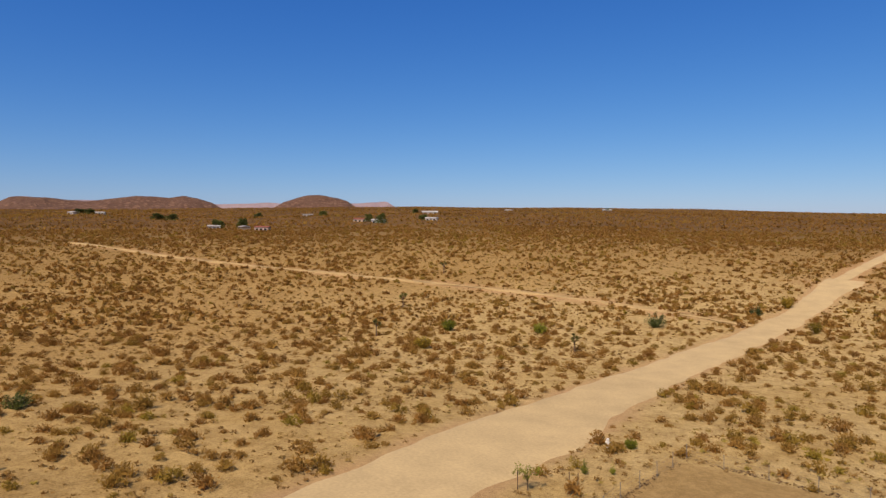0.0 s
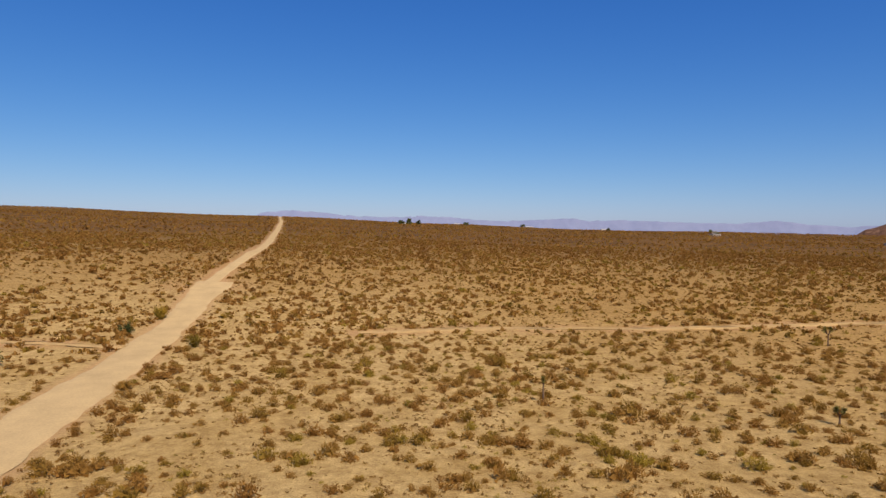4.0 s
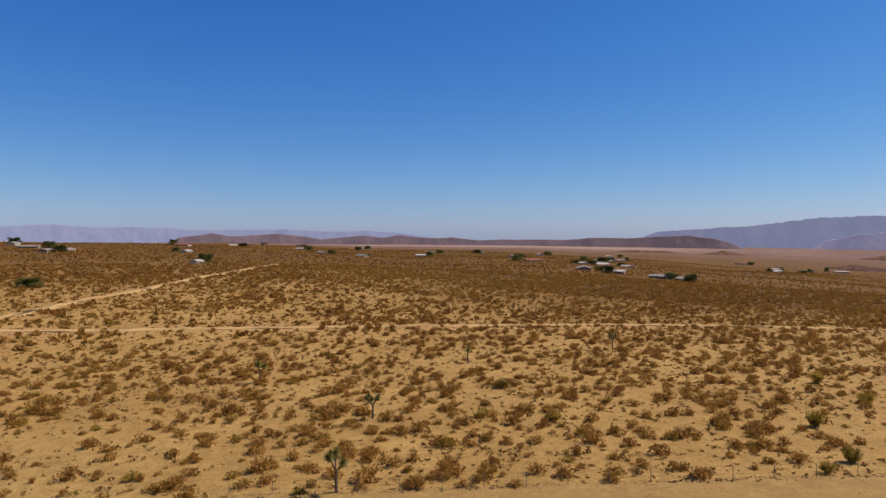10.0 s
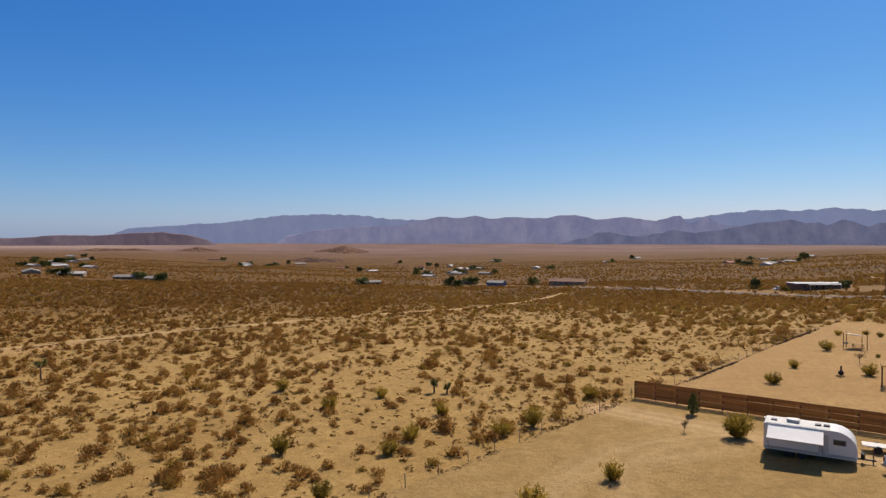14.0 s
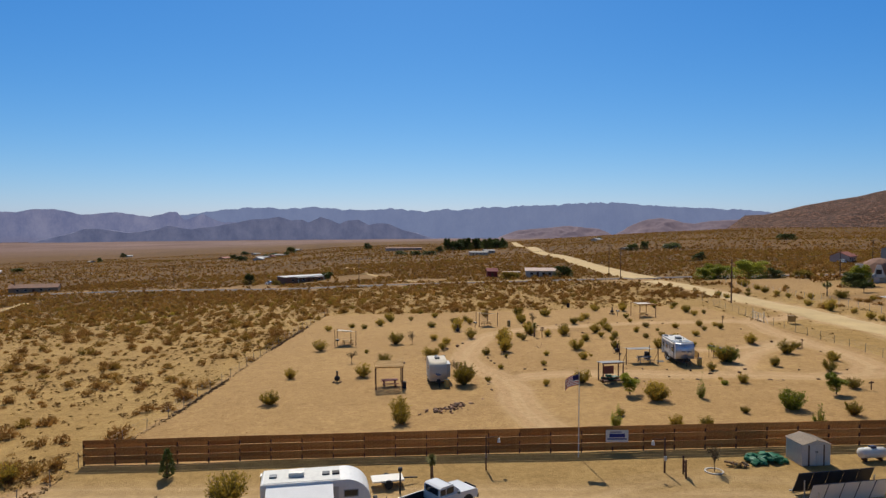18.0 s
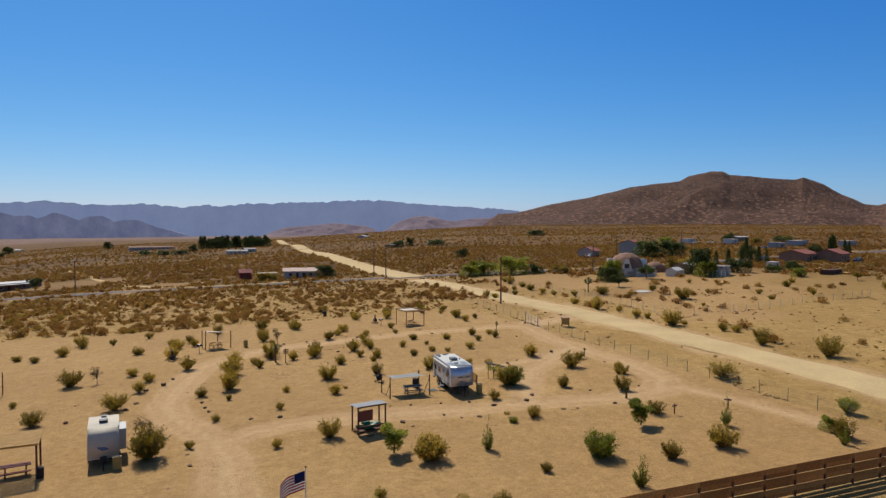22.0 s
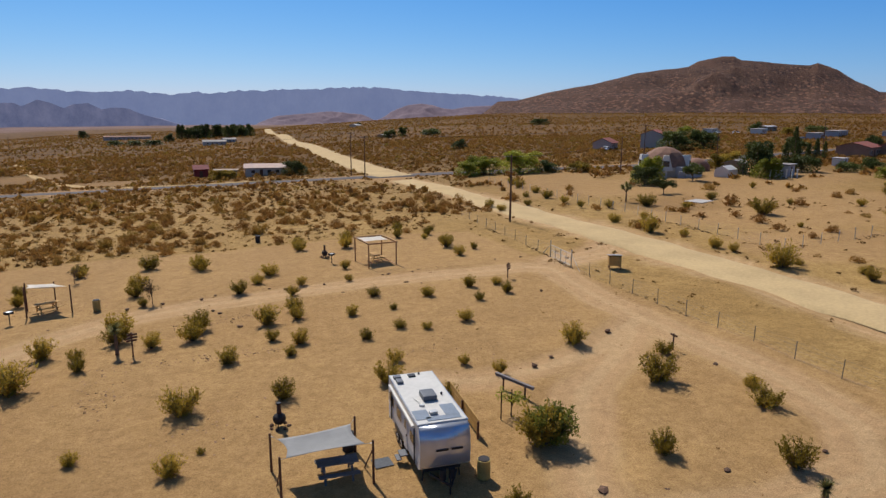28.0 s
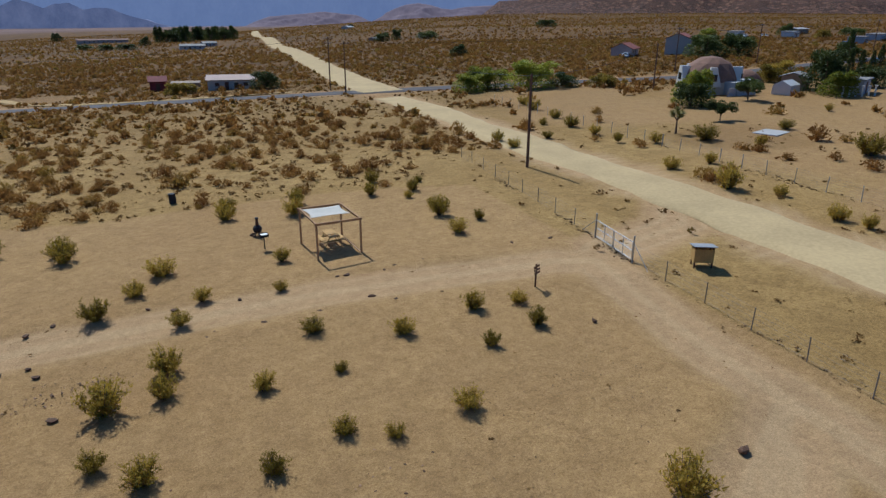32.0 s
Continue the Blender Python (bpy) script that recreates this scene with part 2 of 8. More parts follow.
def ground_material():
    m = bpy.data.materials.new("desert_ground")
    m.use_nodes = True
    n, l = m.node_tree.nodes, m.node_tree.links
    p = n["Principled BSDF"]
    p.inputs["Roughness"].default_value = 0.95
    p.inputs["Specular IOR Level"].default_value = 0.1
    geo = n.new("ShaderNodeNewGeometry")

    def noise_at(scale, detail=4, rough=0.6):
        q = n.new("ShaderNodeTexNoise")
        q.inputs["Scale"].default_value, q.inputs["Detail"].default_value, q.inputs["Roughness"].default_value = scale, detail, rough
        l.new(geo.outputs["Position"], q.inputs["Vector"])
        return q.outputs[0]

    def ramp(src, a, b, ca, cb):
        r = n.new("ShaderNodeValToRGB")
        r.color_ramp.elements[0].position, r.color_ramp.elements[0].color = a, ca
        r.color_ramp.elements[1].position, r.color_ramp.elements[1].color = b, cb
        l.new(src, r.inputs[0])
        return r.outputs[0]

    def mix(f, a, b, mode="MIX"):
        q = n.new("ShaderNodeMix")
        q.data_type, q.blend_type = "RGBA", mode
        if isinstance(f, float):
            q.inputs["Factor"].default_value = f
        else:
            l.new(f, q.inputs["Factor"])
        for key, v in (("A", a), ("B", b)):
            if isinstance(v, tuple):
                q.inputs[key].default_value = v
            else:
                l.new(v, q.inputs[key])
        return q.outputs["Result"]

    def attr(name):
        q = n.new("ShaderNodeAttribute")
        q.attribute_name = name
        return q.outputs["Fac"]

    sand = ramp(noise_at(0.05, 6), 0.35, 0.68, (0.355, 0.217, 0.070, 1), (0.452, 0.290, 0.100, 1))
    # paler windblown sand lies round the north road
    sand = mix(attr("pale"), sand, ramp(noise_at(0.12, 6), 0.35, 0.65, (0.45, 0.305, 0.112, 1), (0.54, 0.385, 0.162, 1)))
    # patches of finer, browner crust with dead litter
    crust = ramp(noise_at(0.55, 7, 0.75), 0.44, 0.60, (0, 0, 0, 1), (1, 1, 1, 1))
    half = n.new("ShaderNodeMath")
    half.operation, half.inputs[1].default_value = "MULTIPLY", 0.62
    l.new(crust, half.inputs[0])
    wild = mix(half.outputs[0], sand, (0.265, 0.160, 0.052, 1))
    # pebbles and twigs
    peb = ramp(noise_at(5.0, 6, 0.8), 0.50, 0.64, (0, 0, 0, 1), (1, 1, 1, 1))
    pm = n.new("ShaderNodeMath")
    pm.operation = "MULTIPLY"
    pm.inputs[1].default_value = 0.6
    l.new(peb, pm.inputs[0])
    wild = mix(pm.outputs[0], wild, (0.107, 0.055, 0.015, 1))
    # worn ground: fine pale dust
    dust = ramp(noise_at(0.9, 6, 0.7), 0.3, 0.7, (0.375, 0.219, 0.096, 1), (0.492, 0.298, 0.136, 1))
    # wheel marks: bands that follow the tracks
    wob = noise_at(0.35, 3)
    lane = n.new("ShaderNodeMath")
    lane.operation, lane.inputs[1].default_value = "MULTIPLY_ADD", 4.6
    l.new(attr("lane"), lane.inputs[0])
    l.new(wob, lane.inputs[2])
    sn = n.new("ShaderNodeMath")
    sn.operation = "SINE"
    l.new(lane.outputs[0], sn.inputs[0])
    band = ramp(sn.outputs[0], 0.0, 1.0, (0, 0, 0, 1), (1, 1, 1, 1))
    soft = n.new("ShaderNodeMapRange")
    soft.inputs["To Min"].default_value, soft.inputs["To Max"].default_value = 0.55, 1.0
    l.new(band, soft.inputs["Value"])
    wm = n.new("ShaderNodeMath")
    wm.operation = "MULTIPLY"
    l.new(soft.outputs[0], wm.inputs[0])
    l.new(attr("worn"), wm.inputs[1])
    grit = ramp(noise_at(2.2, 6, 0.75), 0.42, 0.66, (0, 0, 0, 1), (0.62, 0.62, 0.62, 1))
    dust = mix(grit, dust, (0.320, 0.185, 0.078, 1))
    fleck = ramp(noise_at(9.0, 5, 0.85), 0.58, 0.68, (0, 0, 0, 1), (0.65, 0.65, 0.65, 1))
    dust = mix(fleck, dust, (0.153, 0.080, 0.026, 1))
    base = mix(attr("bare"), wild, dust)
    # the driven yard behind the board fence: packed, duller soil
    base = mix(attr("trod"), base, ramp(noise_at(0.4, 6, 0.7), 0.35, 0.65, (0.275, 0.172, 0.060, 1), (0.360, 0.232, 0.085, 1)))
    base = mix(wm.outputs[0], base, (0.520, 0.356, 0.178, 1))
    # distant scrub too small to stand apart
    far1 = ramp(noise_at(0.10, 6, 0.75), 0.42, 0.58, (0.205, 0.104, 0.025, 1), (0.070, 0.036, 0.010, 1))
    far2 = ramp(noise_at(0.012, 4, 0.6), 0.4, 0.65, (0.085, 0.044, 0.013, 1), (0.155, 0.080, 0.022, 1))
    far = mix(0.45, far1, far2)
    base = mix(attr("scrub"), base, far)
    # mauve tone of the far plain: distance haze put into the ground colour
    plain = ramp(noise_at(0.004, 6, 0.6), 0.38, 0.66, (0.145, 0.086, 0.066, 1), (0.225, 0.145, 0.115, 1))
    base = mix(attr("plain"), base, plain)
    base = mix(attr("lake"), base, (0.29, 0.200, 0.155, 1))
    grain = ramp(noise_at(14.0, 6, 0.85), 0.34, 0.66, (0.66, 0.64, 0.62, 1), (1.26, 1.26, 1.26, 1))
    base = mix(1.0, base, grain, "MULTIPLY")
    clods = ramp(noise_at(1.6, 5, 0.75), 0.38, 0.62, (0.91, 0.90, 0.89, 1), (1.08, 1.08, 1.08, 1))
    base = mix(1.0, base, clods, "MULTIPLY")
    l.new(base, p.inputs["Base Color"])
    bp = n.new("ShaderNodeBump")
    bp.inputs["Strength"].default_value, bp.inputs["Distance"].default_value = 0.9, 0.16
    l.new(noise_at(3.0, 8, 0.75), bp.inputs["Height"])
    l.new(bp.outputs[0], p.inputs["Normal"])
    return m


# ---------- the lie of the land ----------
# azimuth from +y (counter-clockwise, degrees), slope of sight to the crest at RC metres, slope of sight to the far edge
LAND = np.array([
    (-236, -.1, -.8), (-227, -.07, -.8), (-214, -.25, -.9), (-205, -.35, -1.0), (-199, -.7, -1.05), (-189, -1.35, -1.12), (-180, -1.7, -1.15),
    (-173, -1.9, -1.2), (-166, -2.5, -1.2), (-150, -3.1, -1.25), (-137, -3.5, -1.25), (-128, -3.2, -1.2), (-119, -2.8, -1.15), (-104, -1.95, -1.05), (-90, -1.6, -1.0),
    (-78, -.95, -.85), (-64, -.65, -1.1), (-50, -.25, -.9), (-37, -.05, -.7), (-27, .1, -.6), (-17, .4, -.3), (-3, .85, .15), (9, 1.15, .4),
    (22, 1.42, .6), (36, 1.45, .6), (50, 1.16, .4), (66, .98, .2), (95, .5, -.3), (124, -.1, -.8)])
CX, CY, RC = 20.0, -10.0, 1200.0


def ease(a, b, v):
    u = np.clip((v - a) / (b - a), 0, 1)
    return u * u * (3 - 2 * u)


def wobble(x, y, s, k=0.0):
    """A cheap smooth noise of about -1 to 1, for arrays."""
    return (np.sin(x / s + 1.7 * np.sin(y / s * 0.8 + k)) + np.sin(y / s * 1.13 + 2.1 * np.sin(x / s * 0.7 + k + 1))) / 2


def polar(x, y):
    dx, dy = x - CX, y - CY
    az = np.degrees(np.arctan2(-dx, dy))
    return np.hypot(dx, dy), np.where(az > 124, az - 360, az)


def height(x, y):
    """The ground's height; takes numbers or arrays."""
    x, y = np.asarray(x, float), np.asarray(y, float)
    r, az = polar(x, y)
    crest = 18.5 + RC * np.tan(np.radians(np.interp(az, LAND[:, 0], LAND[:, 1])))
    edge = 18.5 + 4500 * np.tan(np.radians(np.interp(az, LAND[:, 0], LAND[:, 2])))
    far = np.where(r < RC, 1 + (crest - 1) * r / RC, crest + (edge - crest) * (r - RC) / (4500 - RC))
    near = 1.22 - .01464 * x - .02393 * y - 7e-5 * x * x + 1.4e-4 * x * y - 1.4e-4 * y * y
    w = ease(110, 330, np.hypot(x - 10, y + 40))
    swell = wobble(x, y, 60, 1) * 1.6 * ease(250, 600, r) + wobble(x, y, 210, 3) * 3.0 * ease(600, 1500, r) * ease(2600, 1500, r)
    return near * (1 - w) + far * w + swell


def z_at(x, y):
    return float(height(x, y))


def near_line(x, y, pts):
    """Distance from each (x, y) to a line of points."""
    best = np.full(np.shape(x), 1e9)
    for (ax, ay), (bx, by) in zip(pts, pts[1:]):
        dx, dy = bx - ax, by - ay
        t = np.clip(((x - ax) * dx + (y - ay) * dy) / (dx * dx + dy * dy), 0, 1)
        best = np.minimum(best, np.hypot(x - ax - t * dx, y - ay - t * dy))
    return best


DIRT_ROAD = [(-35, -192), (-35, -170), (-33.6, -150), (-33, -130), (-33, -110), (-32.6, -100), (-32, -88), (-31.6, -72), (-31, -60), (-29.6, -30), (-28.5, 10), (-28.2, 36), (-27.4, 48), (-26.4, 62), (-25.0, 86),
             (-20.8, 117), (-15.6, 146), (-11.2, 170), (-7.4, 195), (-4.6, 210), (-2.6, 219)]
# the graded road's width along its course: it swells at the yard's corner and ends in a turning place
ROAD_WIDE = ([0, 20, 36, 48, 60, 72, 90, 118, 146, 168, 195, 205, 211, 219], [5.6, 7.5, 9.6, 10.6, 10.6, 9.2, 7.6, 7.4, 6.6, 5.8, 6.6, 7.4, 8.4, 9.0])
NORTH_ROAD = [(-5, 216), (-1, 232), (8.3, 269), (19, 330), (45, 560), (70, 800), (88, 1000), (105, 1200)]
SOUTH_ROAD = [(-38, -205), (-41, -240), (-46, -280), (-55, -370), (-68, -490), (-85, -640), (-112, -900), (-150, -1170)]
PAVED = [(330, -352), (238, -322), (150, -296), (77, -258), (45, -240), (15, -228), (-20, -214), (-42, -206), (-75, -194), (-112, -188), (-170, -200), (-330, -230)]
TRAILS = [
    [(-260, 140), (-202, 142.5), (-137, 156), (-81, 163), (-49, 160), (-18, 150)],
    [(24, 155), (52, 153), (83, 144), (127, 135), (173, 122), (220, 114), (247, 107), (330, 95), (420, 83)],
    [(168, 124), (170, 107), (175, 66), (177, 25), (178, -14), (176, -45), (171, -79), (165, -120), (163, -145), (172, -192), (190, -260)],
]
# tracks of the camp ground
TRACKS = [
    ([(-18, -101), (-14.5, -101.6), (-7.8, -102.6), (0, -103.2), (7.3, -103.2), (15, -103), (20.5, -102), (25, -99), (28.5, -95), (31.2, -86.5), (32.8, -79), (32, -74), (29.4, -67), (28.8, -62), (29.2, -55), (28.5, -50), (27, -44.5)], 2.5),
    ([(29.2, -66), (24, -68), (20.5, -67.8), (13.5, -66.5), (7, -64.9), (1, -63.7), (-5.5, -62.4), (-11, -62.6), (-14.2, -66), (-15.4, -72), (-15.5, -80), (-15.8, -89), (-16.8, -95), (-18, -101)], 2.4),
    ([(-16, -48), (-15.5, -56), (-13.5, -63)], 1.6),
    ([(-15.2, -84), (-12, -82), (-8.5, -79.8), (-4, -79), (0.5, -79), (4, -80.5)], 1.8),
    ([(-13, -82), (-8.3, -78), (-4, -75), (-1.5, -71.6), (1, -67.5), (2, -64)], 2.2),
    ([(-20, -102), (-28, -104), (-33, -110)], 3.4),
    ([(66, -38), (50, -36), (30, -34), (10, -30), (-10, -20)], 3.0),
    ([(60, 40), (56, 10), (48, -10), (34, -28)], 3.0),
]

YARD_MARKS = [([(cx + r * math.cos(a), cy + r * math.sin(a)) for a in [s0 + (s1 - s0) * k / 14 for k in range(15)]], 2.2)
              for cx, cy, r, s0, s1 in ((40, -20, 20, -0.9, 1.3), (44, -24, 13, -1.4, 0.8), (30, -10, 30, -0.8, 0.6), (20, -20, 16, -2.6, -0.6))]


def graded(lo, hi, a, b, step, far):
    """Grid lines: even between a and b, growing outwards to lo and hi."""
    mid = list(np.arange(a, b + step, step))
    out, s, v = [], step, b
    while v < hi:
        s *= 1.09
        v += min(s, far)
        out.append(v)
    left, s, v = [], step, a
    while v > lo:
        s *= 1.09
        v -= min(s, far)
        left.append(v)
    return np.array(left[::-1] + mid + out)


def yard_weight(x, y):
    """1 inside the cleared land behind the fences, 0 in the wild scrub."""
    north = np.where((x > -19 + 0.06 * (y + 40)) & (x < 65.3 + 0.1 * (y + 44)) & (y > -43) & (y < 57.1 - 0.113 * (x + 12)), 1.0, 0.0)
    camp = np.where((x > -19) & (x < 65 - 0.085 * (-43 - y)) & (y <= -43) & (y > -122 + wobble(x, y, 7) * 3 - 0.12 * (x + 20)), 0.55, 0.0)
    return np.maximum(north, camp)


def build_ground():
    xs = graded(-4900, 4900, -62, 100, 0.62, 150)
    ys = graded(-4900, 4900, -140, 92, 0.62, 150)
    X, Y = np.meshgrid(xs, ys)
    x, y = X.ravel(), Y.ravel()
    r, az = polar(x, y)
    z = height(x, y)
    yard = yard_weight(x, y)
    # small hummocks out in the scrub, a low swell on the far plain
    z = z + (wobble(x, y, 2.3) * 0.06 + wobble(x, y, 6.1, 2) * 0.12) * (1 - 0.75 * yard) * ease(900, 200, r)
    bare = yard * np.where(y > -43, 0.3, 0.85)
    for pts, w in TRACKS:
        d = near_line(x, y, pts) + wobble(x, y, 3) * 0.35
        k = ease(w * 1.1, w * 0.5, d)
        bare = np.maximum(bare * (1 - 0.2 * k), k)
        # wheels have thrown up a low berm on either side
        z = z - 0.05 * k + 0.11 * np.exp(-((d - w * 1.25) / 0.7) ** 2) * (0.6 + 0.5 * wobble(x, y, 2.1, 3)) * ease(-40, -50, y)
    lane, worn = np.full(len(x), 50.0), np.zeros(len(x))
    for pts, w in TRACKS + YARD_MARKS:
        y0 = -1 if pts[0][1] < -44 or pts[0][0] > 60 else 1
        d = near_line(x, y, pts) + wobble(x, y, 5) * 0.15
        lane = np.minimum(lane, d)
        worn = np.maximum(worn, (0.68 if y0 < 0 else 0.32) * ease(w * 1.1, w * 0.35, d + wobble(x, y, 1.1) * 0.2))
    for pts in TRAILS:
        d = near_line(x, y, pts) + wobble(x, y, 7) * 0.6
        bare = np.maximum(bare, ease(3.4, 1.4, d))
    for pts, w in ((DIRT_ROAD, 4.4), (NORTH_ROAD, 4.5), (SOUTH_ROAD, 6.0), (PAVED, 7.5)):
        extra = np.interp(y, *ROAD_WIDE) / 2 - 2.8 if pts is DIRT_ROAD else 0.0
        d = near_line(x, y, pts) - extra + wobble(x, y, 4) * 0.6 + wobble(x, y, 1.4, 2) * 0.5
        bare = np.maximum(bare, ease(w + 1.0, w - 2.5, d))
        z = z - 0.10 * ease(w, w - 1.5, d)
        if pts is DIRT_ROAD:
            # the graded shoulders fade out into the sand
            worn = np.maximum(worn, 0.75 * ease(w + 1.6, w - 2.2, d + wobble(x, y, 1.3, 3) * 0.7) * (0.5 + 0.5 * ease(-30, -60, y)))
    # cleared plots by the houses over the road, and the turn-out by the crossing
    for px, py, pr in ((-70, -120, 32), (-62, -150, 24), (-95, -150, 34), (-52, -96, 14), (-36, -200, 9), (70, -306, 34), (110, -290, 26), (35, -262, 22), (-60, -175, 22), (110, 860, 40), (-5, 213, 15)):
        d = np.hypot(x - px, (y - py) * 1.25) + wobble(x, y, 9) * 5
        bare = np.maximum(bare, 0.5 * ease(pr, pr * 0.6, d))
    north = ease(-60, 60, y)
    scrub = ease(95, 300, r) * (1 - north) + ease(125, 520, r) * north
    # the trodden ring round a bush over the road
    scrub = np.maximum(scrub, 0.55 * ease(12, 7, np.hypot(x + 57, (y + 127) * 1.2) + wobble(x, y, 3) * 1.2))
    scrub = scrub * (1 - 0.8 * np.clip(bare, 0, 1))
    plain = ease(1300, 2700, r)
    lake = ease(2500, 2900, r + wobble(x, y, 400) * 150) * ease(-124, -112, az) * ease(-82, -92, az)
    pale = ease(120, 50, np.hypot(x + 8, (y - 120) * 0.85) + wobble(x, y, 23) * 14)
    trod = np.where(y > -43, 0.85, 0.0) * yard
    nx, ny = len(xs), len(ys)
    i = np.arange(nx * ny).reshape(ny, nx)
    quads = np.stack([i[:-1, :-1], i[:-1, 1:], i[1:, 1:], i[1:, :-1]], -1).reshape(-1, 4)
    ob = array_mesh("ground", np.stack([x, y, z], 1), quads, ground_material())
    for key, v in (("bare", bare), ("scrub", scrub), ("plain", plain), ("lane", lane), ("worn", worn), ("lake", lake), ("pale", pale), ("trod", trod)):
        a = ob.data.attributes.new(key, "FLOAT", "POINT")
        a.data.foreach_set("value", v.astype(np.float32))
    ob.data.polygons.foreach_set("use_smooth", np.ones(len(quads), bool))
    return tagged(ob, "sandy desert ground with worn tracks and pale dust", "ground", kind="structure")


def array_mesh(name, verts, faces, material, parent=None):
    """One mesh object out of arrays of corners and faces of equal size."""
    me = bpy.data.meshes.new(name)
    faces = np.asarray(faces)
    k = faces.shape[1]
    me.vertices.add(len(verts))
    me.vertices.foreach_set("co", np.asarray(verts, np.float32).ravel())
    me.loops.add(faces.size)
    me.loops.foreach_set("vertex_index", faces.ravel().astype(np.int32))
    me.polygons.add(len(faces))
    me.polygons.foreach_set("loop_start", np.arange(0, faces.size, k, dtype=np.int32))
    me.update(calc_edges=True)
    me.validate()
    me.materials.append(material)
    ob = new(name, me)
    if parent:
        ob.parent = parent
    return ob


ground = build_ground()


# ---------- hills and mountains all round ----------
def mountain(name, material, dist, depth, base, crest):
    """A ridge: crest as (azimuth, rise) in degrees seen from the middle of the land, at dist metres, sloping down over depth to both sides."""
    crest = np.array(crest)
    a0, a1 = crest[0, 0], crest[-1, 0]
    n = min(max(40, int((a1 - a0) * 14)), 620)
    az = np.linspace(a0, a1, n)
    top = np.interp(az, crest[:, 0], crest[:, 1])
    top = base + (top - base) * np.minimum(1, np.minimum(az - a0, a1 - az) / 2.0 + 0.05) ** 0.7
    seed = abs(a0) * 7.3 + dist * 0.01
    rows = 34
    V = []
    c = 24 / 33                               # the crest's place between the front foot and the back foot
    size = depth * 0.5
    for k in range(rows):
        u = k / (rows - 1)
        prof = (u / c) ** (1.2 if dist < 3800 else 1.0) if u < c else max(0.0, 1 - ((u - c) / (1 - c)) ** 0.55)
        # the far ranges stand as one steep face towards the valley
        rr = dist + (u - c) * (depth if dist < 3800 else min(depth, 80) if u < c else 2.0)
        x, y = CX - rr * np.sin(np.radians(az)), CY + rr * np.cos(np.radians(az))
        rise = (top - base) * math.pi / 180 * dist
        rel = np.array([noise.ridged_multi_fractal(Vector((a / size, b / size, seed)), 0.9, 2.1, 6, 1.0, 2.0) for a, b in zip(x, y)])
        # spurs and ravines on the slopes, small crags along the crest
        z = 18.5 + rr * np.tan(np.radians(base)) + rise * (prof + (rel - 1.1) * ((0.18 if dist < 3800 else 0.08) * 4 * prof * (1 - prof) + (0.035 if dist < 3800 else 0.035) * prof))
        V.append(np.stack([x, y, z], 1))
    V = np.concatenate(V)
    i = np.arange(rows * n).reshape(rows, n)
    F = np.stack([i[:-1, :-1], i[1:, :-1], i[1:, 1:], i[:-1, 1:]], -1).reshape(-1, 4)
    ob = array_mesh(name, V, F, material)
    if dist < 3800:
        ob.data.polygons.foreach_set("use_smooth", np.ones(len(F), bool))
    looks = {"rock_red": "reddish bare rocky desert hill on the horizon", "rock_brown": "brown rocky mountain with dark outcrops beyond the plain",
             "rock_dark": "dark brown rocky ridge at the edge of the plain", "rock_far": "pale far hill on the horizon",
             "rock_ridge": "rocky ridge at the far edge of the plain, blue-grey by painted haze",
             "rock_hazy_blue": "jagged mountains beyond the valley, blue-grey by painted haze", "rock_haze": "pale blue hazy mountain range far beyond the valley"}
    return tagged(ob, looks[material.name], "mountain", kind="structure")


mountain("hill", rock_red, 3000, 500, 0.6, [(49.65, 1.22),(50.97, 1.44),(52.7, 2.01),(53.76, 2.21),(54.8, 2.01),(57.25, 2.1),(58.83, 1.89),(60.74, 1.63),(63.3, 1.83),(65.05, 1.91),(66.07, 1.76),(67.4, 1.49)])
mountain("hill", rock_red, 2900, 500, 0.6, [(38.73, 1.37),(39.93, 1.7),(41.36, 2.12),(43.02, 2.44),(44.19, 2.33),(46.04, 1.78),(46.96, 1.58),(47.87, 1.29)])
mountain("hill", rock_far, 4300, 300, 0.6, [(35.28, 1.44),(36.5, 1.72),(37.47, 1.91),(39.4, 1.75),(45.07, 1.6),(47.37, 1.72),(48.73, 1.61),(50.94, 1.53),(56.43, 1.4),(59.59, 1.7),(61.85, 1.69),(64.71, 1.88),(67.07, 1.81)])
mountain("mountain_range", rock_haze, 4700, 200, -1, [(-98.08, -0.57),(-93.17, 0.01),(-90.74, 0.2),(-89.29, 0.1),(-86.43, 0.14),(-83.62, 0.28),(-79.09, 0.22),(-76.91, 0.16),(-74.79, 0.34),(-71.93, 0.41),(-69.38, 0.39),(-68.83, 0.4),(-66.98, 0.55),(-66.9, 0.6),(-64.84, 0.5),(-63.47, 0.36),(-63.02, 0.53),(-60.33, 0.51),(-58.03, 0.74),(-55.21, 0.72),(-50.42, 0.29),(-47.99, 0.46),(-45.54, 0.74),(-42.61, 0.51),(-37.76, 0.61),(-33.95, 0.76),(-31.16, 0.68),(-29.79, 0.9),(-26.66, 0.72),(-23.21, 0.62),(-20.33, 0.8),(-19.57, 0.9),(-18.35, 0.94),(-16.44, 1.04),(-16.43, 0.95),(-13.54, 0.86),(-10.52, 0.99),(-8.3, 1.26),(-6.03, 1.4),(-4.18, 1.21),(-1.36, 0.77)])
mountain("hill", rock_red, 2600, 350, -1.2, [(-63.45, -0.52),(-62.12, -0.25),(-59.87, 0.0),(-57.57, 0.27),(-54.76, 0.44),(-54.05, 0.67),(-53.19, 0.86),(-52.38, 0.61),(-51.43, 0.26),(-49.5, -0.19),(-49.02, -0.34)])
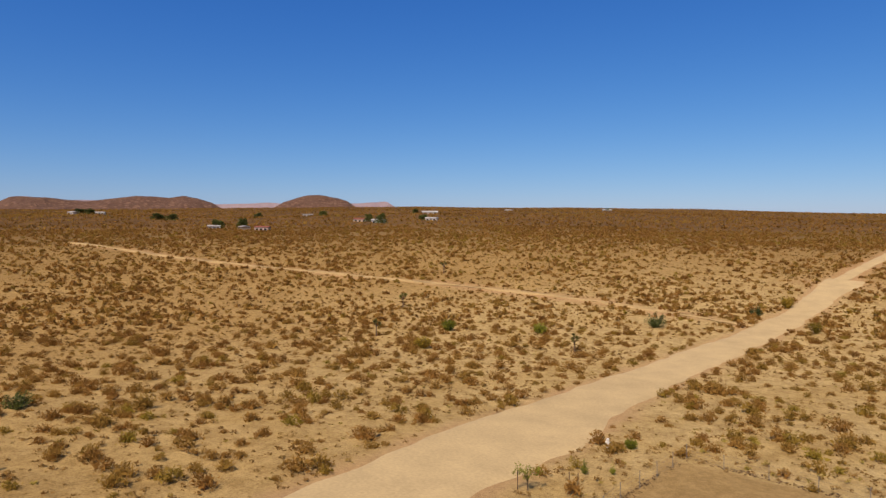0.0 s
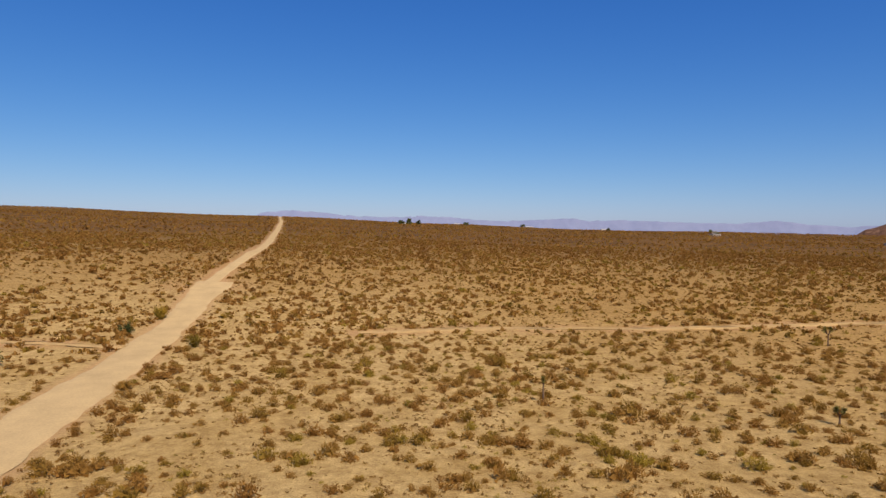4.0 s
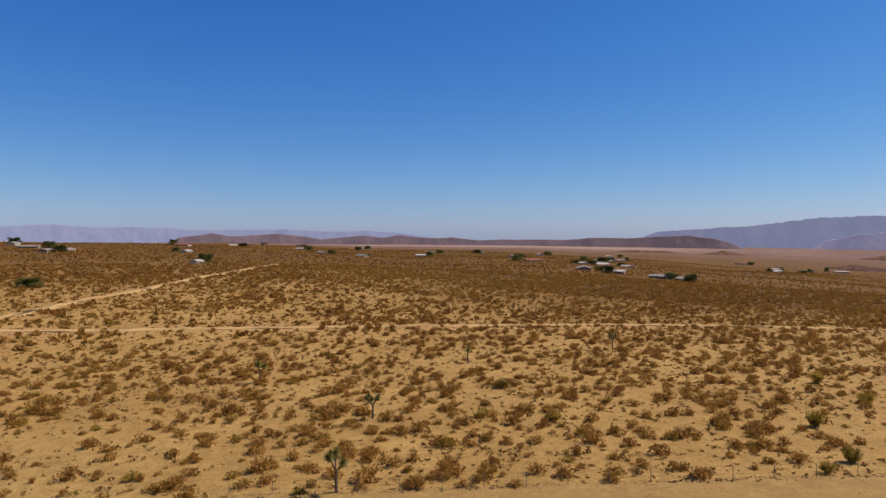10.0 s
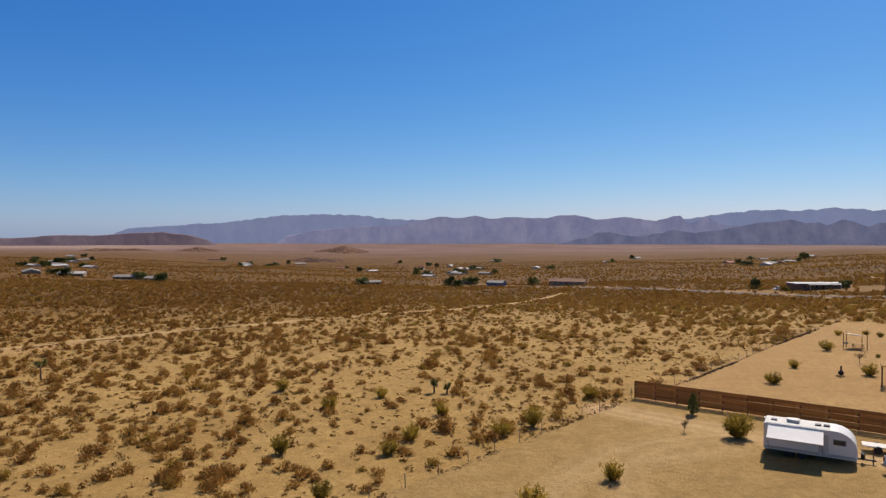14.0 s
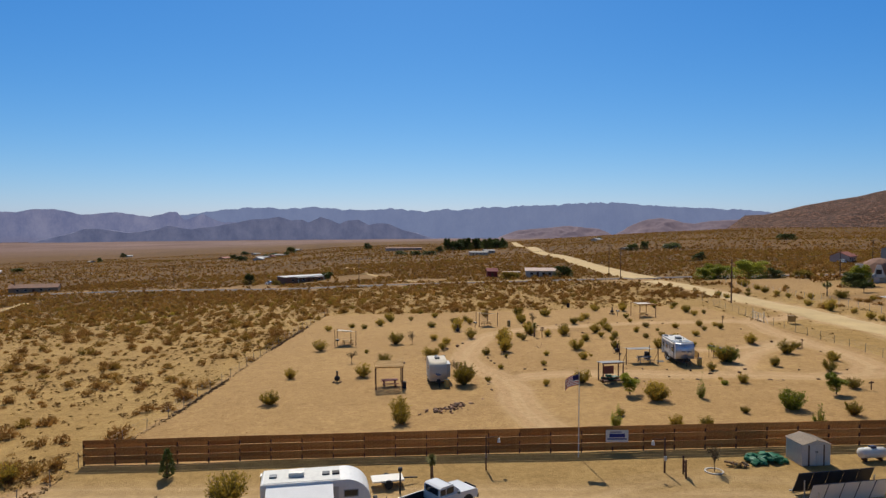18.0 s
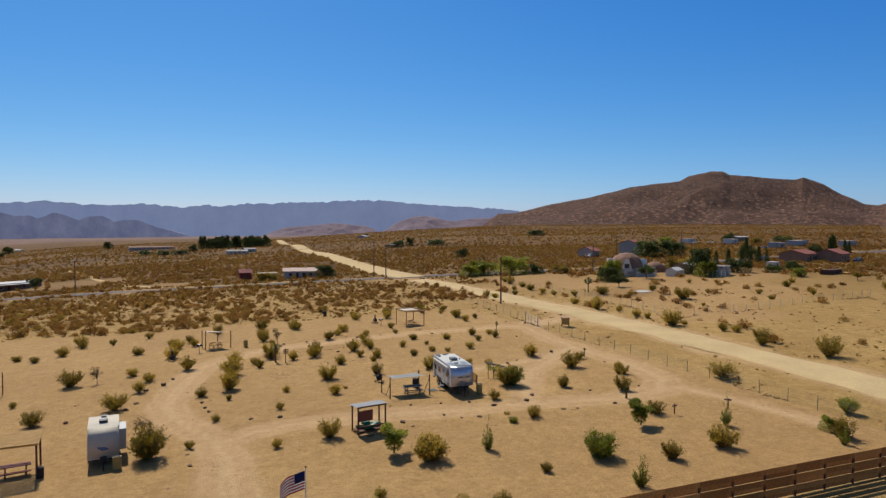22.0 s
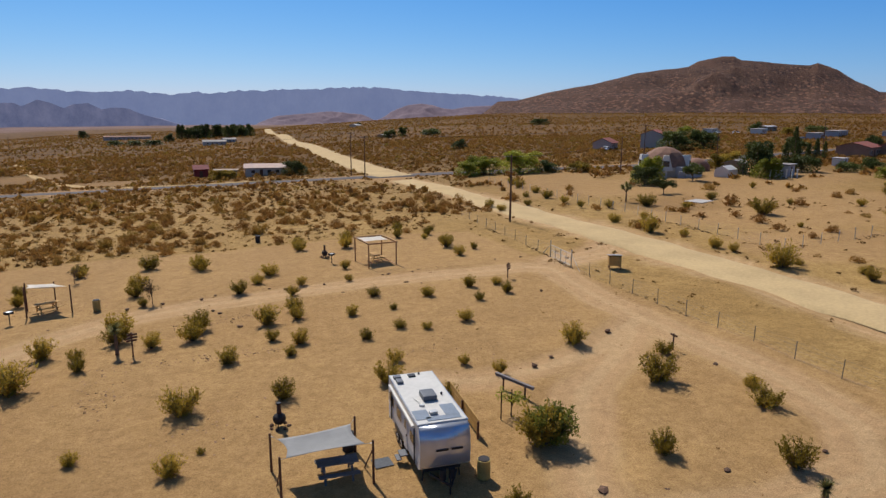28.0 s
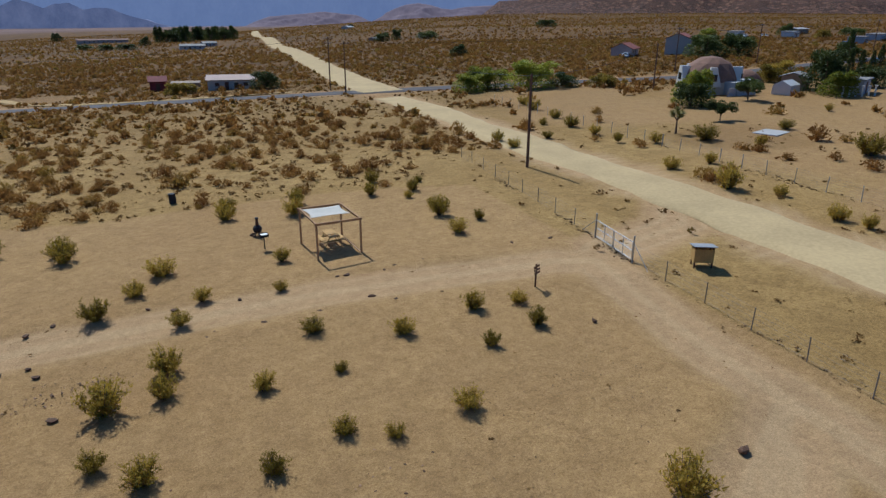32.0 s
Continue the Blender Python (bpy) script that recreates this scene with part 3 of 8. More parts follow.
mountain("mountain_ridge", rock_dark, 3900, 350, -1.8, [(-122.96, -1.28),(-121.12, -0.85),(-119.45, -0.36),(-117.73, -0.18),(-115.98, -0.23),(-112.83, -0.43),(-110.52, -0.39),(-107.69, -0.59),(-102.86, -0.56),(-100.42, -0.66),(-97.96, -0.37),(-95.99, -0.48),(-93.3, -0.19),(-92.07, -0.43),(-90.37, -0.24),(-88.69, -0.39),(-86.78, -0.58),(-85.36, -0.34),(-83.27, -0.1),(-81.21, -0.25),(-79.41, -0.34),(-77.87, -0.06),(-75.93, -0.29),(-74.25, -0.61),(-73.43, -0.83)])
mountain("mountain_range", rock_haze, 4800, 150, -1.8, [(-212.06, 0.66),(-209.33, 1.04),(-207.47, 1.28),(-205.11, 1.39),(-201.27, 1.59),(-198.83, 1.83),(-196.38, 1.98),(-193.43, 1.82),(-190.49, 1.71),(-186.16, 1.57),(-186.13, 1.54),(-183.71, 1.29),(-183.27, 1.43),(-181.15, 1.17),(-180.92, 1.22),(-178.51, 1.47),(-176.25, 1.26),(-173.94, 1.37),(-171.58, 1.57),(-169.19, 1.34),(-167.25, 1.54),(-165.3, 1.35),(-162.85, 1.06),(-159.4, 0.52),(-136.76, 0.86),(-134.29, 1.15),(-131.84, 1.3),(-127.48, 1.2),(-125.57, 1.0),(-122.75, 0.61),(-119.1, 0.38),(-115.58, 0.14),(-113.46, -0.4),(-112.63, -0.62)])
mountain("mountain_range", rock_hazy_blue, 4450, 300, -1.8, [(-182.45, -0.81),(-178.51, -0.45),(-173.93, 0.02),(-169.17, 0.32),(-164.3, 0.23),(-162.84, 0.91),(-161.34, 0.48),(-160.81, 1.11),(-159.15, 0.85),(-158.88, 0.72),(-156.42, 0.97),(-156.14, 0.96),(-154.47, 0.82),(-153.92, 0.84),(-152.1, 1.18),(-150.72, 1.14),(-149.79, 0.91),(-146.96, 1.02),(-145.04, 0.93),(-143.58, 1.13),(-140.41, 1.05),(-137.21, 0.36),(-132.29, 0.17),(-129.36, -0.11),(-127.43, -0.6),(-125.51, -1.27)])
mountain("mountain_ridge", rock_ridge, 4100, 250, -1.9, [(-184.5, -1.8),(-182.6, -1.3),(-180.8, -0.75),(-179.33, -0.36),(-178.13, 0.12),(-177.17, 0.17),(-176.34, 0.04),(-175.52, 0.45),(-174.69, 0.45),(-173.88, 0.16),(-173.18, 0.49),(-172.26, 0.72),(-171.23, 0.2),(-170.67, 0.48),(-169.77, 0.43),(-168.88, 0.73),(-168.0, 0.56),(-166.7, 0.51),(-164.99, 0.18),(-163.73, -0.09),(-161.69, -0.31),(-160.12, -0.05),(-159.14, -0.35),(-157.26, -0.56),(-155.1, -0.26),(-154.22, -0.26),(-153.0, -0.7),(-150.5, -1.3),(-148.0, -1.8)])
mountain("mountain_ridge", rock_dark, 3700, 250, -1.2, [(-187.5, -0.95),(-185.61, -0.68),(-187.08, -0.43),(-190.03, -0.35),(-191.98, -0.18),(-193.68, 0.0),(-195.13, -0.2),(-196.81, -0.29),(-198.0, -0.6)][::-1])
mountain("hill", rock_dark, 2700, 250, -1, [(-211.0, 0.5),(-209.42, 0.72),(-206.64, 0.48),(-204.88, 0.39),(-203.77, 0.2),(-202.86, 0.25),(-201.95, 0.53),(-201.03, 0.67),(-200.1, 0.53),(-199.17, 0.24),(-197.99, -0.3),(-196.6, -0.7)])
mountain("mountain", rock_brown, 2700, 900, -0.6, [(-247.77, 0.12),(-243.81, 0.96),(-239.00, 1.88),(-236.92, 1.61),(-236.14, 1.38),(-235.27, 1.51),(-234.55, 1.94),(-233.82, 2.28),(-232.71, 3.02),(-231.31, 3.57),(-230.82, 3.42),(-228.07, 3.66),(-226.23, 3.84),(-225.60, 4.17),(-224.76, 4.19),(-223.06, 3.83),(-222.41, 3.47),(-220.43, 3.27),(-218.18, 2.97),(-214.95, 2.14),(-211.64, 1.58),(-208.99, 0.89),(-207.48, 0.83),(-205.53, 0.14)])
mountain("rocky_hill", rock_red, 2300, 300, -2.6, [(-136.75, -2.69),(-135.27, -2.34),(-133.79, -1.84),(-131.81, -1.34),(-128.87, -1.97),(-126.45, -2.14),(-125.02, -1.94),(-122.19, -1.81),(-119.89, -1.41),(-117.64, -1.76),(-115.45, -1.46),(-112.49, -1.42),(-110.45, -1.66),(-108.47, -2.02),(-107.7, -2.22)])
mountain("rocky_hill", rock_brown, 1500, 220, -3.6, [(-136.25, -3.83),(-134.26, -3.33),(-130.79, -2.57),(-128.34, -2.35),(-125.43, -2.77),(-123.51, -3.47),(-122.56, -3.84)])

# ---------- roads ----------
def ribbon(name, pts, width, material, lift, label, step=2.5, wander=0.0, widths=None):
    """A road surface that follows the ground, with its rounded, sunken edges."""
    P = [Vector((*p, 0)) for p in pts]
    line = []
    for k in range(len(P) - 1):
        p0, p1, p2, p3 = P[max(k - 1, 0)], P[k], P[k + 1], P[min(k + 2, len(P) - 1)]
        m = max(2, int((p2 - p1).length / step))
        m = min(m, 60)
        for j in range(m):
            t = j / m
            line.append(0.5 * ((2 * p1) + (p2 - p0) * t + (2 * p0 - 5 * p1 + 4 * p2 - p3) * t * t + (3 * p1 - p0 - 3 * p2 + p3) * t ** 3))
    line.append(P[-1])
    L = np.array([(p.x, p.y) for p in line])
    T = np.gradient(L, axis=0)
    T /= np.linalg.norm(T, axis=1)[:, None]
    N = np.stack([-T[:, 1], T[:, 0]], 1)
    offs = np.array([-0.56, -0.5, -0.34, -0.17, 0, 0.17, 0.34, 0.5, 0.56])
    wide = np.full(len(L), width) if widths is None else np.interp(L[:, 1], *widths)
    drop = np.array([-0.2, 0, 0.03, -0.01, 0.03, -0.01, 0.03, 0, -0.2])
    V = []
    for o, d in zip(offs, drop):
        o2 = o * wide + wander * (wobble(L[:, 0], L[:, 1], 5, o * 9) + 0.6 * wobble(L[:, 0], L[:, 1], 1.3, o * 5))
        q = L + N * o2[:, None]
        V.append(np.stack([q[:, 0], q[:, 1], height(q[:, 0], q[:, 1]) + lift + d], 1))
    n = len(L)
    V = np.concatenate(V)
    i = np.arange(len(offs) * n).reshape(len(offs), n)
    F = np.stack([i[:-1, :-1], i[:-1, 1:], i[1:, 1:], i[1:, :-1]], -1).reshape(-1, 4)
    ob = array_mesh(name, V, F[:, ::-1], material)
    ob.data.polygons.foreach_set("use_smooth", np.ones(len(F), bool))
    return tagged(ob, label, "road", kind="structure")


dirt = mat("road_dirt", (0.462, 0.331, 0.160), 0.95, scale=0.25, vary=0.13, bump=0.5, fine=4.0, spec=0.1)
trail_dirt = mat("trail_dirt", (0.415, 0.275, 0.115), 0.95, scale=0.25, vary=0.2, bump=0.5, fine=3.0, spec=0.1)
asphalt = mat("old_asphalt", (0.085, 0.066, 0.055), 0.9, scale=0.3, vary=0.2, bump=0.3, fine=12)
ribbon("dirt_road", DIRT_ROAD, 5.6, dirt, 0.07, "wide graded dirt road of pale packed sand", 1.0, 0.4, ROAD_WIDE)
ribbon("dirt_road", NORTH_ROAD, 3.4, dirt, 0.08, "straight narrow dirt road running on over the plain", wander=0.3)
for pts in TRAILS:
    ribbon("dirt_trail", pts, 2.5, trail_dirt, 0.17, "pale sandy wheel track through the scrub", wander=0.6)
ribbon("dirt_trail", [(-22, -222), (20, -236), (40, -262), (62, -330), (80, -420)], 2.6, trail_dirt, 0.1, "pale sandy wheel track through the scrub", wander=0.5)
ribbon("dirt_road", SOUTH_ROAD, 9.0, dirt, 0.06, "straight dirt road climbing away beyond the crossing", wander=0.35)
ribbon("paved_road", PAVED, 7.0, asphalt, 0.03, "narrow two-lane road of worn grey asphalt")


# ---------- scrub ----------
def tuft(rng, leaves, size, spread, tall, stems=0, lean=0.3, core=0):
    """Corners and triangles of one bush: sprays of twigs and leaves fanned out from the root, a ragged dome. About one metre tall and wide."""
    V, F = [], []

    def tri(a, b, c):
        k = len(V)
        V.extend((a, b, c))
        F.append((k, k + 1, k + 2))
    # a few sprays give the dome its lobes and gaps
    lobes = [(rng.uniform(0, 6.283), rng.uniform(0.25, 0.75), rng.uniform(0.65, 1.05)) for _ in range(7)]
    for _ in range(stems):
        a, t = rng.uniform(0, 6.283), rng.uniform(0.3, 1)
        end = np.array((math.cos(a) * spread * t, math.sin(a) * spread * t, tall * rng.uniform(0.6, 1.0) * (1 - 0.35 * t * t)))
        side = np.array((-math.sin(a), math.cos(a), 0)) * 0.016
        tri(-side, side, end)
    for _ in range(core):
        # the dense middle of the bush
        c = np.array((rng.normal() * spread * 0.32, rng.normal() * spread * 0.32, tall * rng.uniform(0.1, 0.42)))
        p, q = rng.normal(size=3), rng.normal(size=3)
        tri(c + p / np.linalg.norm(p) * 0.2, c - p / np.linalg.norm(p) * 0.2, c + q / np.linalg.norm(q) * 0.24)
    for _ in range(leaves):
        la, lr, lh = lobes[rng.integers(0, 7)]
        px, py = math.cos(la) * lr * spread * 0.75 + rng.normal() * 0.27 * spread, math.sin(la) * lr * spread * 0.75 + rng.normal() * 0.27 * spread
        t = math.hypot(px, py) / spread
        top = tall * lh * max(0.25, 1 - 0.5 * t * t)
        c = np.array((px, py, top * rng.uniform(0.1, 1) ** 0.7))
        d = rng.normal(size=3) * 0.45 + np.array((px / spread * 0.8, py / spread * 0.8, 0.7))
        d = d / np.linalg.norm(d) * size * rng.uniform(0.7, 1.4)
        e = np.cross(d, rng.normal(size=3))
        e = e / (np.linalg.norm(e) + 1e-6) * size * rng.uniform(lean, lean * 1.9)
        tri(c - d * 0.5 - e, c - d * 0.5 + e, c + d * 0.6)
    return np.array(V), np.array(F)


def scatter(name, xy, sizes, kinds, material, label, flat=1.0, seed=1, tones=None):
    """Many bushes joined to one mesh; xy (n, 2), sizes (n), kinds: list of bush shapes, tones: how green each plant is."""
    rng = np.random.default_rng(seed)
    z = height(xy[:, 0], xy[:, 1])
    which = rng.integers(0, len(kinds), len(xy))
    VV, FF, TT, base = [], [], [], 0
    tones = rng.uniform(0, 1, len(xy)) if tones is None else tones
    for k, (V, F) in enumerate(kinds):
        m = which == k
        if not m.any():
            continue
        a = rng.uniform(0, 6.283, m.sum())
        s = sizes[m]
        c, sn = np.cos(a) * s, np.sin(a) * s
        x = c[:, None] * V[:, 0] - sn[:, None] * V[:, 1] + xy[m, 0][:, None]
        y = sn[:, None] * V[:, 0] + c[:, None] * V[:, 1] + xy[m, 1][:, None]
        zz = (s * flat * rng.uniform(0.75, 1.15, m.sum()))[:, None] * V[:, 2] + z[m][:, None] - 0.05
        VV.append(np.stack([x, y, zz], -1).reshape(-1, 3))
        TT.append(np.repeat(tones[m], len(V)))
        FF.append((F[None] + (np.arange(m.sum()) * len(V))[:, None, None]).reshape(-1, 3) + base)
        base += m.sum() * len(V)
    ob = array_mesh(name, np.concatenate(VV), np.concatenate(FF), material)
    a = ob.data.attributes.new("tone", "FLOAT", "POINT")
    a.data.foreach_set("value", np.concatenate(TT).astype(np.float32))
    return tagged(ob, label, "scrub", kind="stuff")


def plant_mix(name, stops, trans=0.2):
    """Leaves whose colour runs through the stops from plant to plant, with a finer change inside each."""
    m = mat(name, (0.2, 0.12, 0.04), 0.88, scale=0.35, fine=2.5, trans=trans, spec=0.1)
    n, l = m.node_tree.nodes, m.node_tree.links
    q = n.new("ShaderNodeAttribute")
    q.attribute_name = "tone"
    fine = n.new("ShaderNodeTexNoise")
    fine.inputs["Scale"].default_value = 3.0
    tc = n.new("ShaderNodeTexCoord")
    l.new(tc.outputs["Object"], fine.inputs["Vector"])
    add = n.new("ShaderNodeMath")
    add.operation, add.inputs[1].default_value = "MULTIPLY_ADD", 0.3
    l.new(fine.outputs[0], add.inputs[0])
    l.new(q.outputs["Fac"], add.inputs[2])
    sub = n.new("ShaderNodeMath")
    sub.operation, sub.inputs[1].default_value = "SUBTRACT", 0.15
    l.new(add.outputs[0], sub.inputs[0])
    r = n.new("ShaderNodeValToRGB")
    while len(r.color_ramp.elements) < len(stops):
        r.color_ramp.elements.new(0.5)
    for e, (at, rgb) in zip(r.color_ramp.elements, stops):
        e.position, e.color = at, (*rgb, 1)
    l.new(sub.outputs[0], r.inputs[0])
    for k in [k for k in l if k.from_node.type == "MIX"]:
        l.new(r.outputs[0], k.to_socket)
    return m


scrub_leaf = plant_mix("scrub_leaf", ((0.0, (0.230, 0.108, 0.026)), (0.3, (0.315, 0.158, 0.036)), (0.55, (0.320, 0.176, 0.038)), (0.8, (0.285, 0.172, 0.030)), (1.0, (0.320, 0.225, 0.032))), 0.4)
dry_grass = plant_mix("dry_grass", ((0.0, (0.170, 0.085, 0.024)), (0.5, (0.245, 0.132, 0.036)), (0.85, (0.290, 0.175, 0.052)), (1.0, (0.310, 0.225, 0.045))))


def clear_of_ways(x, y, margin=0.0):
    ok = (near_line(x, y, DIRT_ROAD) > 1.0 + np.interp(y, *ROAD_WIDE) / 2 + margin) & (near_line(x, y, NORTH_ROAD) > 3.4 + margin) & (near_line(x, y, SOUTH_ROAD) > 5.0 + margin) & (near_line(x, y, PAVED) > 5.5 + margin)
    for pts in TRAILS:
        ok &= near_line(x, y, pts) > 2.0 + margin
    return ok


def plots(x, y):
    """Bare plots round the houses, where little grows."""
    k = np.zeros(np.shape(x), bool)
    for px, py, pr in ((-70, -120, 27), (-62, -150, 20), (-95, -150, 28), (-52, -96, 10), (-36, -200, 6), (70, -306, 24), (110, -290, 16), (35, -262, 12), (-60, -175, 16), (-68, -84, 26)):
        k |= np.hypot(x - px, (y - py) * 1.25) < pr
    return k | ((x < -38) & (x > -135) & (y < -60) & (y > -168))


def verge(x, y):
    """The bare strip between the camp's wire fence and the dirt road."""
    return (x > -38) & (x < -17) & (y > -134) & (y < -44)


def grow(rng, n, half_or_rad, inner=0.0, seen=True):
    """n random places between inner and the outer radius, in the directions that lie open to view."""
    r = np.sqrt(rng.uniform(inner ** 2, half_or_rad ** 2, n))
    a = rng.uniform(-236, 72, n) if seen else rng.uniform(-236, 124, n)
    x, y = CX - r * np.sin(np.radians(a)), CY + r * np.cos(np.radians(a))
    keep = clear_of_ways(x, y)
    return x[keep], y[keep]


def green_share(x, y):
    """How much greener the plants stand: along the north road and in the shallow washes there."""
    return 0.16 * ease(190, 40, np.hypot(x + 10, (y - 140) * 0.8)) + 0.14 * wobble(x, y, 55, 2)


def build_scrub():
    rng = np.random.default_rng(7)
    near_kinds = [tuft(rng, 150, 0.15, 0.62, 0.72, 14, 0.16, 10) for _ in range(10)]
    mid_kinds = [tuft(rng, 20, 0.34, 0.62, 0.66, 0, 0.32, 2) for _ in range(8)]
    far_kinds = [tuft(rng, 5, 0.7, 0.5, 0.66, 0) for _ in range(6)]
    blades = [tuft(rng, 14, 0.28, 0.55, 0.6, 0, 0.25) for _ in range(8)]
    brush = [tuft(rng, 4, 0.6, 0.5, 0.55, 0, 0.36) for _ in range(6)]
    for tier, n, r0, r1, kinds, lo, hi in (("near", 13500, 0, 160, near_kinds, 0.55, 2.3), ("mid", 88000, 160, 430, mid_kinds, 0.7, 2.3), ("far", 160000, 430, 1350, far_kinds, 1.1, 2.4)):
        x, y = grow(rng, n, r1, r0)
        keep = (yard_weight(x, y) < 0.1) & ~plots(x, y) & ~verge(x, y)
        # clumped, with open washes between
        in_plot = plots(x, y)
        keep |= in_plot & (rng.uniform(0, 1, len(x)) < 0.05) & ~verge(x, y)
        keep &= rng.uniform(0, 1, len(x)) < 0.72 + 0.34 * wobble(x, y, 14, 1) + 0.25 * wobble(x, y, 37, 4)
        x, y, in_plot = x[keep], y[keep], in_plot[keep]
        s = lo + (hi - lo) * rng.beta(1.3, 2.9, len(x)) + 0.5 * in_plot
        tones = np.clip(rng.beta(1.5, 2.9, len(x)) + green_share(x, y), 0, 1)
        scatter("desert_scrub", np.stack([x, y], 1), s * 1.15, kinds, scrub_leaf, "brownish olive creosote scrub dotted over the desert", 0.92, len(tier) + n, tones)
    x, y = grow(rng, 46000, 150, 0)
    keep = (yard_weight(x, y) < 0.1) & (~(verge(x, y) | plots(x, y)) | (rng.uniform(0, 1, len(x)) < 0.15))
    keep &= rng.uniform(0, 1, len(x)) < 0.8 + 0.4 * wobble(x, y, 9, 3)
    x, y = x[keep], y[keep]
    scatter("dry_grass_tufts", np.stack([x, y], 1), 0.3 + 1.0 * rng.beta(1.4, 3.2, len(x)), blades, dry_grass, "low tufts of straw-brown dry grass between the bushes", 0.75, 5, np.clip(rng.beta(1.5, 2.2, len(x)) + green_share(x, y), 0, 1))
    x, y = grow(rng, 80000, 330, 150)
    keep = (yard_weight(x, y) < 0.1) & ~plots(x, y)
    x, y = x[keep], y[keep]
    scatter("low_brush", np.stack([x, y], 1), 0.35 + 0.85 * rng.beta(1.5, 3.0, len(x)), brush, dry_grass, "low brown brush dotted thickly between the bushes", 0.75, 6, np.clip(rng.beta(1.5, 2.2, len(x)) + green_share(x, y), 0, 1))
    # small dry weeds on the cleared ground and along the road
    x, y = rng.uniform(-46, 70, 5200), rng.uniform(-140, -46, 5200)
    keep = clear_of_ways(x, y) & ((yard_weight(x, y) > 0.4) | verge(x, y) | plots(x, y))
    keep &= rng.uniform(0, 1, len(x)) < 0.42 + 0.7 * wobble(x, y, 7, 5)
    x, y = x[keep], y[keep]
    scatter("small_weeds", np.stack([x, y], 1), 0.08 + 0.34 * rng.beta(1.2, 4.0, len(x)), blades, dry_grass, "small dry brown weeds and twigs on bare sand", 0.6, 8, rng.beta(1.3, 2.4, len(x)))


build_scrub()


# ---------- building blocks ----------
def part(name, bm, material, parent, label=""):
    """One mesh object out of a bmesh, under a thing or a part."""
    me = bpy.data.meshes.new(name)
    bm.to_mesh(me)
    bm.free()
    me.materials.append(material)
    ob = new(name, me)
    ob.parent = parent
    return tagged(ob, label)


def share(name, me, parent, m=None, label=""):
    ob = new(name, me)
    ob.parent = parent
    if m is not None:
        ob.matrix_basis = m
    return tagged(ob, label)


def thing(name, x, y, rz, label, category, group="", dz=0.0):
    ob = new(name)
    ob.empty_display_size = 0.3
    ob.matrix_basis = pose(x, y, z_at(x, y) + dz, 0, 0, rz)
    return tagged(ob, label, category, group)


def box(bm, sx, sy, sz, x=0, y=0, z=0, bevel=0.0, m=None):
    """A box with its base's middle at (x, y, z)."""
    mm = Matrix.Translation((x, y, z + sz / 2)) @ (m or Matrix()) @ Matrix.Diagonal((sx, sy, sz, 1))
    g = bmesh.ops.create_cube(bm, size=1, matrix=mm)
    if bevel:
        es = list({e for v in g["verts"] for e in v.link_edges})
        bmesh.ops.bevel(bm, geom=es, offset=bevel, segments=2, affect="EDGES", profile=0.7)
    return bm


def rod(bm, a, b, r, r2=None, seg=8):
    """A round bar from a to b."""
    a, b = Vector(a), Vector(b)
    d = b - a
    mm = Matrix.Translation((a + b) / 2) @ d.to_track_quat("Z", "Y").to_matrix().to_4x4()
    bmesh.ops.create_cone(bm, cap_ends=True, segments=seg, radius1=r, radius2=r if r2 is None else r2, depth=d.length, matrix=mm)
    return bm


def beam(bm, a, b, w, h):
    """A squared bar from a to b."""
    a, b = Vector(a), Vector(b)
    d = b - a
    mm = Matrix.Translation((a + b) / 2) @ d.to_track_quat("Y", "Z").to_matrix().to_4x4() @ Matrix.Diagonal((w, d.length, h, 1))
    bmesh.ops.create_cube(bm, size=1, matrix=mm)
    return bm


def B():
    return bmesh.new()


def tube(bm, pts, r, seg=4):
    """One unbroken thin tube along the points."""
    pts = [Vector(p) for p in pts]
    prev = None
    for i, p in enumerate(pts):
        d = (pts[min(i + 1, len(pts) - 1)] - pts[max(i - 1, 0)]).normalized()
        a = d.cross(Vector((0.1, 0.2, 1))).normalized()
        b = d.cross(a)
        ring = [bm.verts.new(p + (a * math.cos(6.2832 * j / seg) + b * math.sin(6.2832 * j / seg)) * r) for j in range(seg)]
        if prev:
            for j in range(seg):
                bm.faces.new((prev[j], prev[(j + 1) % seg], ring[(j + 1) % seg], ring[j]))
        prev = ring
    return bm


def ribbed(bm, w, d, n, rib=0.035, thick=0.012):
    """One corrugated sheet w by d, its ribs running along y."""
    rows = []
    for k in range(2 * n + 1):
        x, z = -w / 2 + w * k / (2 * n), rib * (k % 2)
        rows.append([bm.verts.new((x, s * d / 2, z + t)) for s in (-1, 1) for t in (0, thick)])
    for a, b in zip(rows, rows[1:]):
        bm.faces.new((a[1], b[1], b[3], a[3]))
        bm.faces.new((a[2], b[2], b[0], a[0]))
        bm.faces.new((a[0], b[0], b[1], a[1]))
        bm.faces.new((a[3], b[3], b[2], a[2]))
    return bm


def profile(bm, pts, x0, x1, smooth=False):
    """A solid: the outline pts in the yz plane, pulled from x0 to x1."""
    a = [bm.verts.new((x0, y, z)) for y, z in pts]
    b = [bm.verts.new((x1, y, z)) for y, z in pts]
    n = len(pts)
    for i in range(n):
        f = bm.faces.new((a[i], a[(i + 1) % n], b[(i + 1) % n], b[i]))
        f.smooth = smooth
    bm.faces.new(a[::-1])
    bm.faces.new(b)
    bmesh.ops.recalc_face_normals(bm, faces=bm.faces)
    return bm


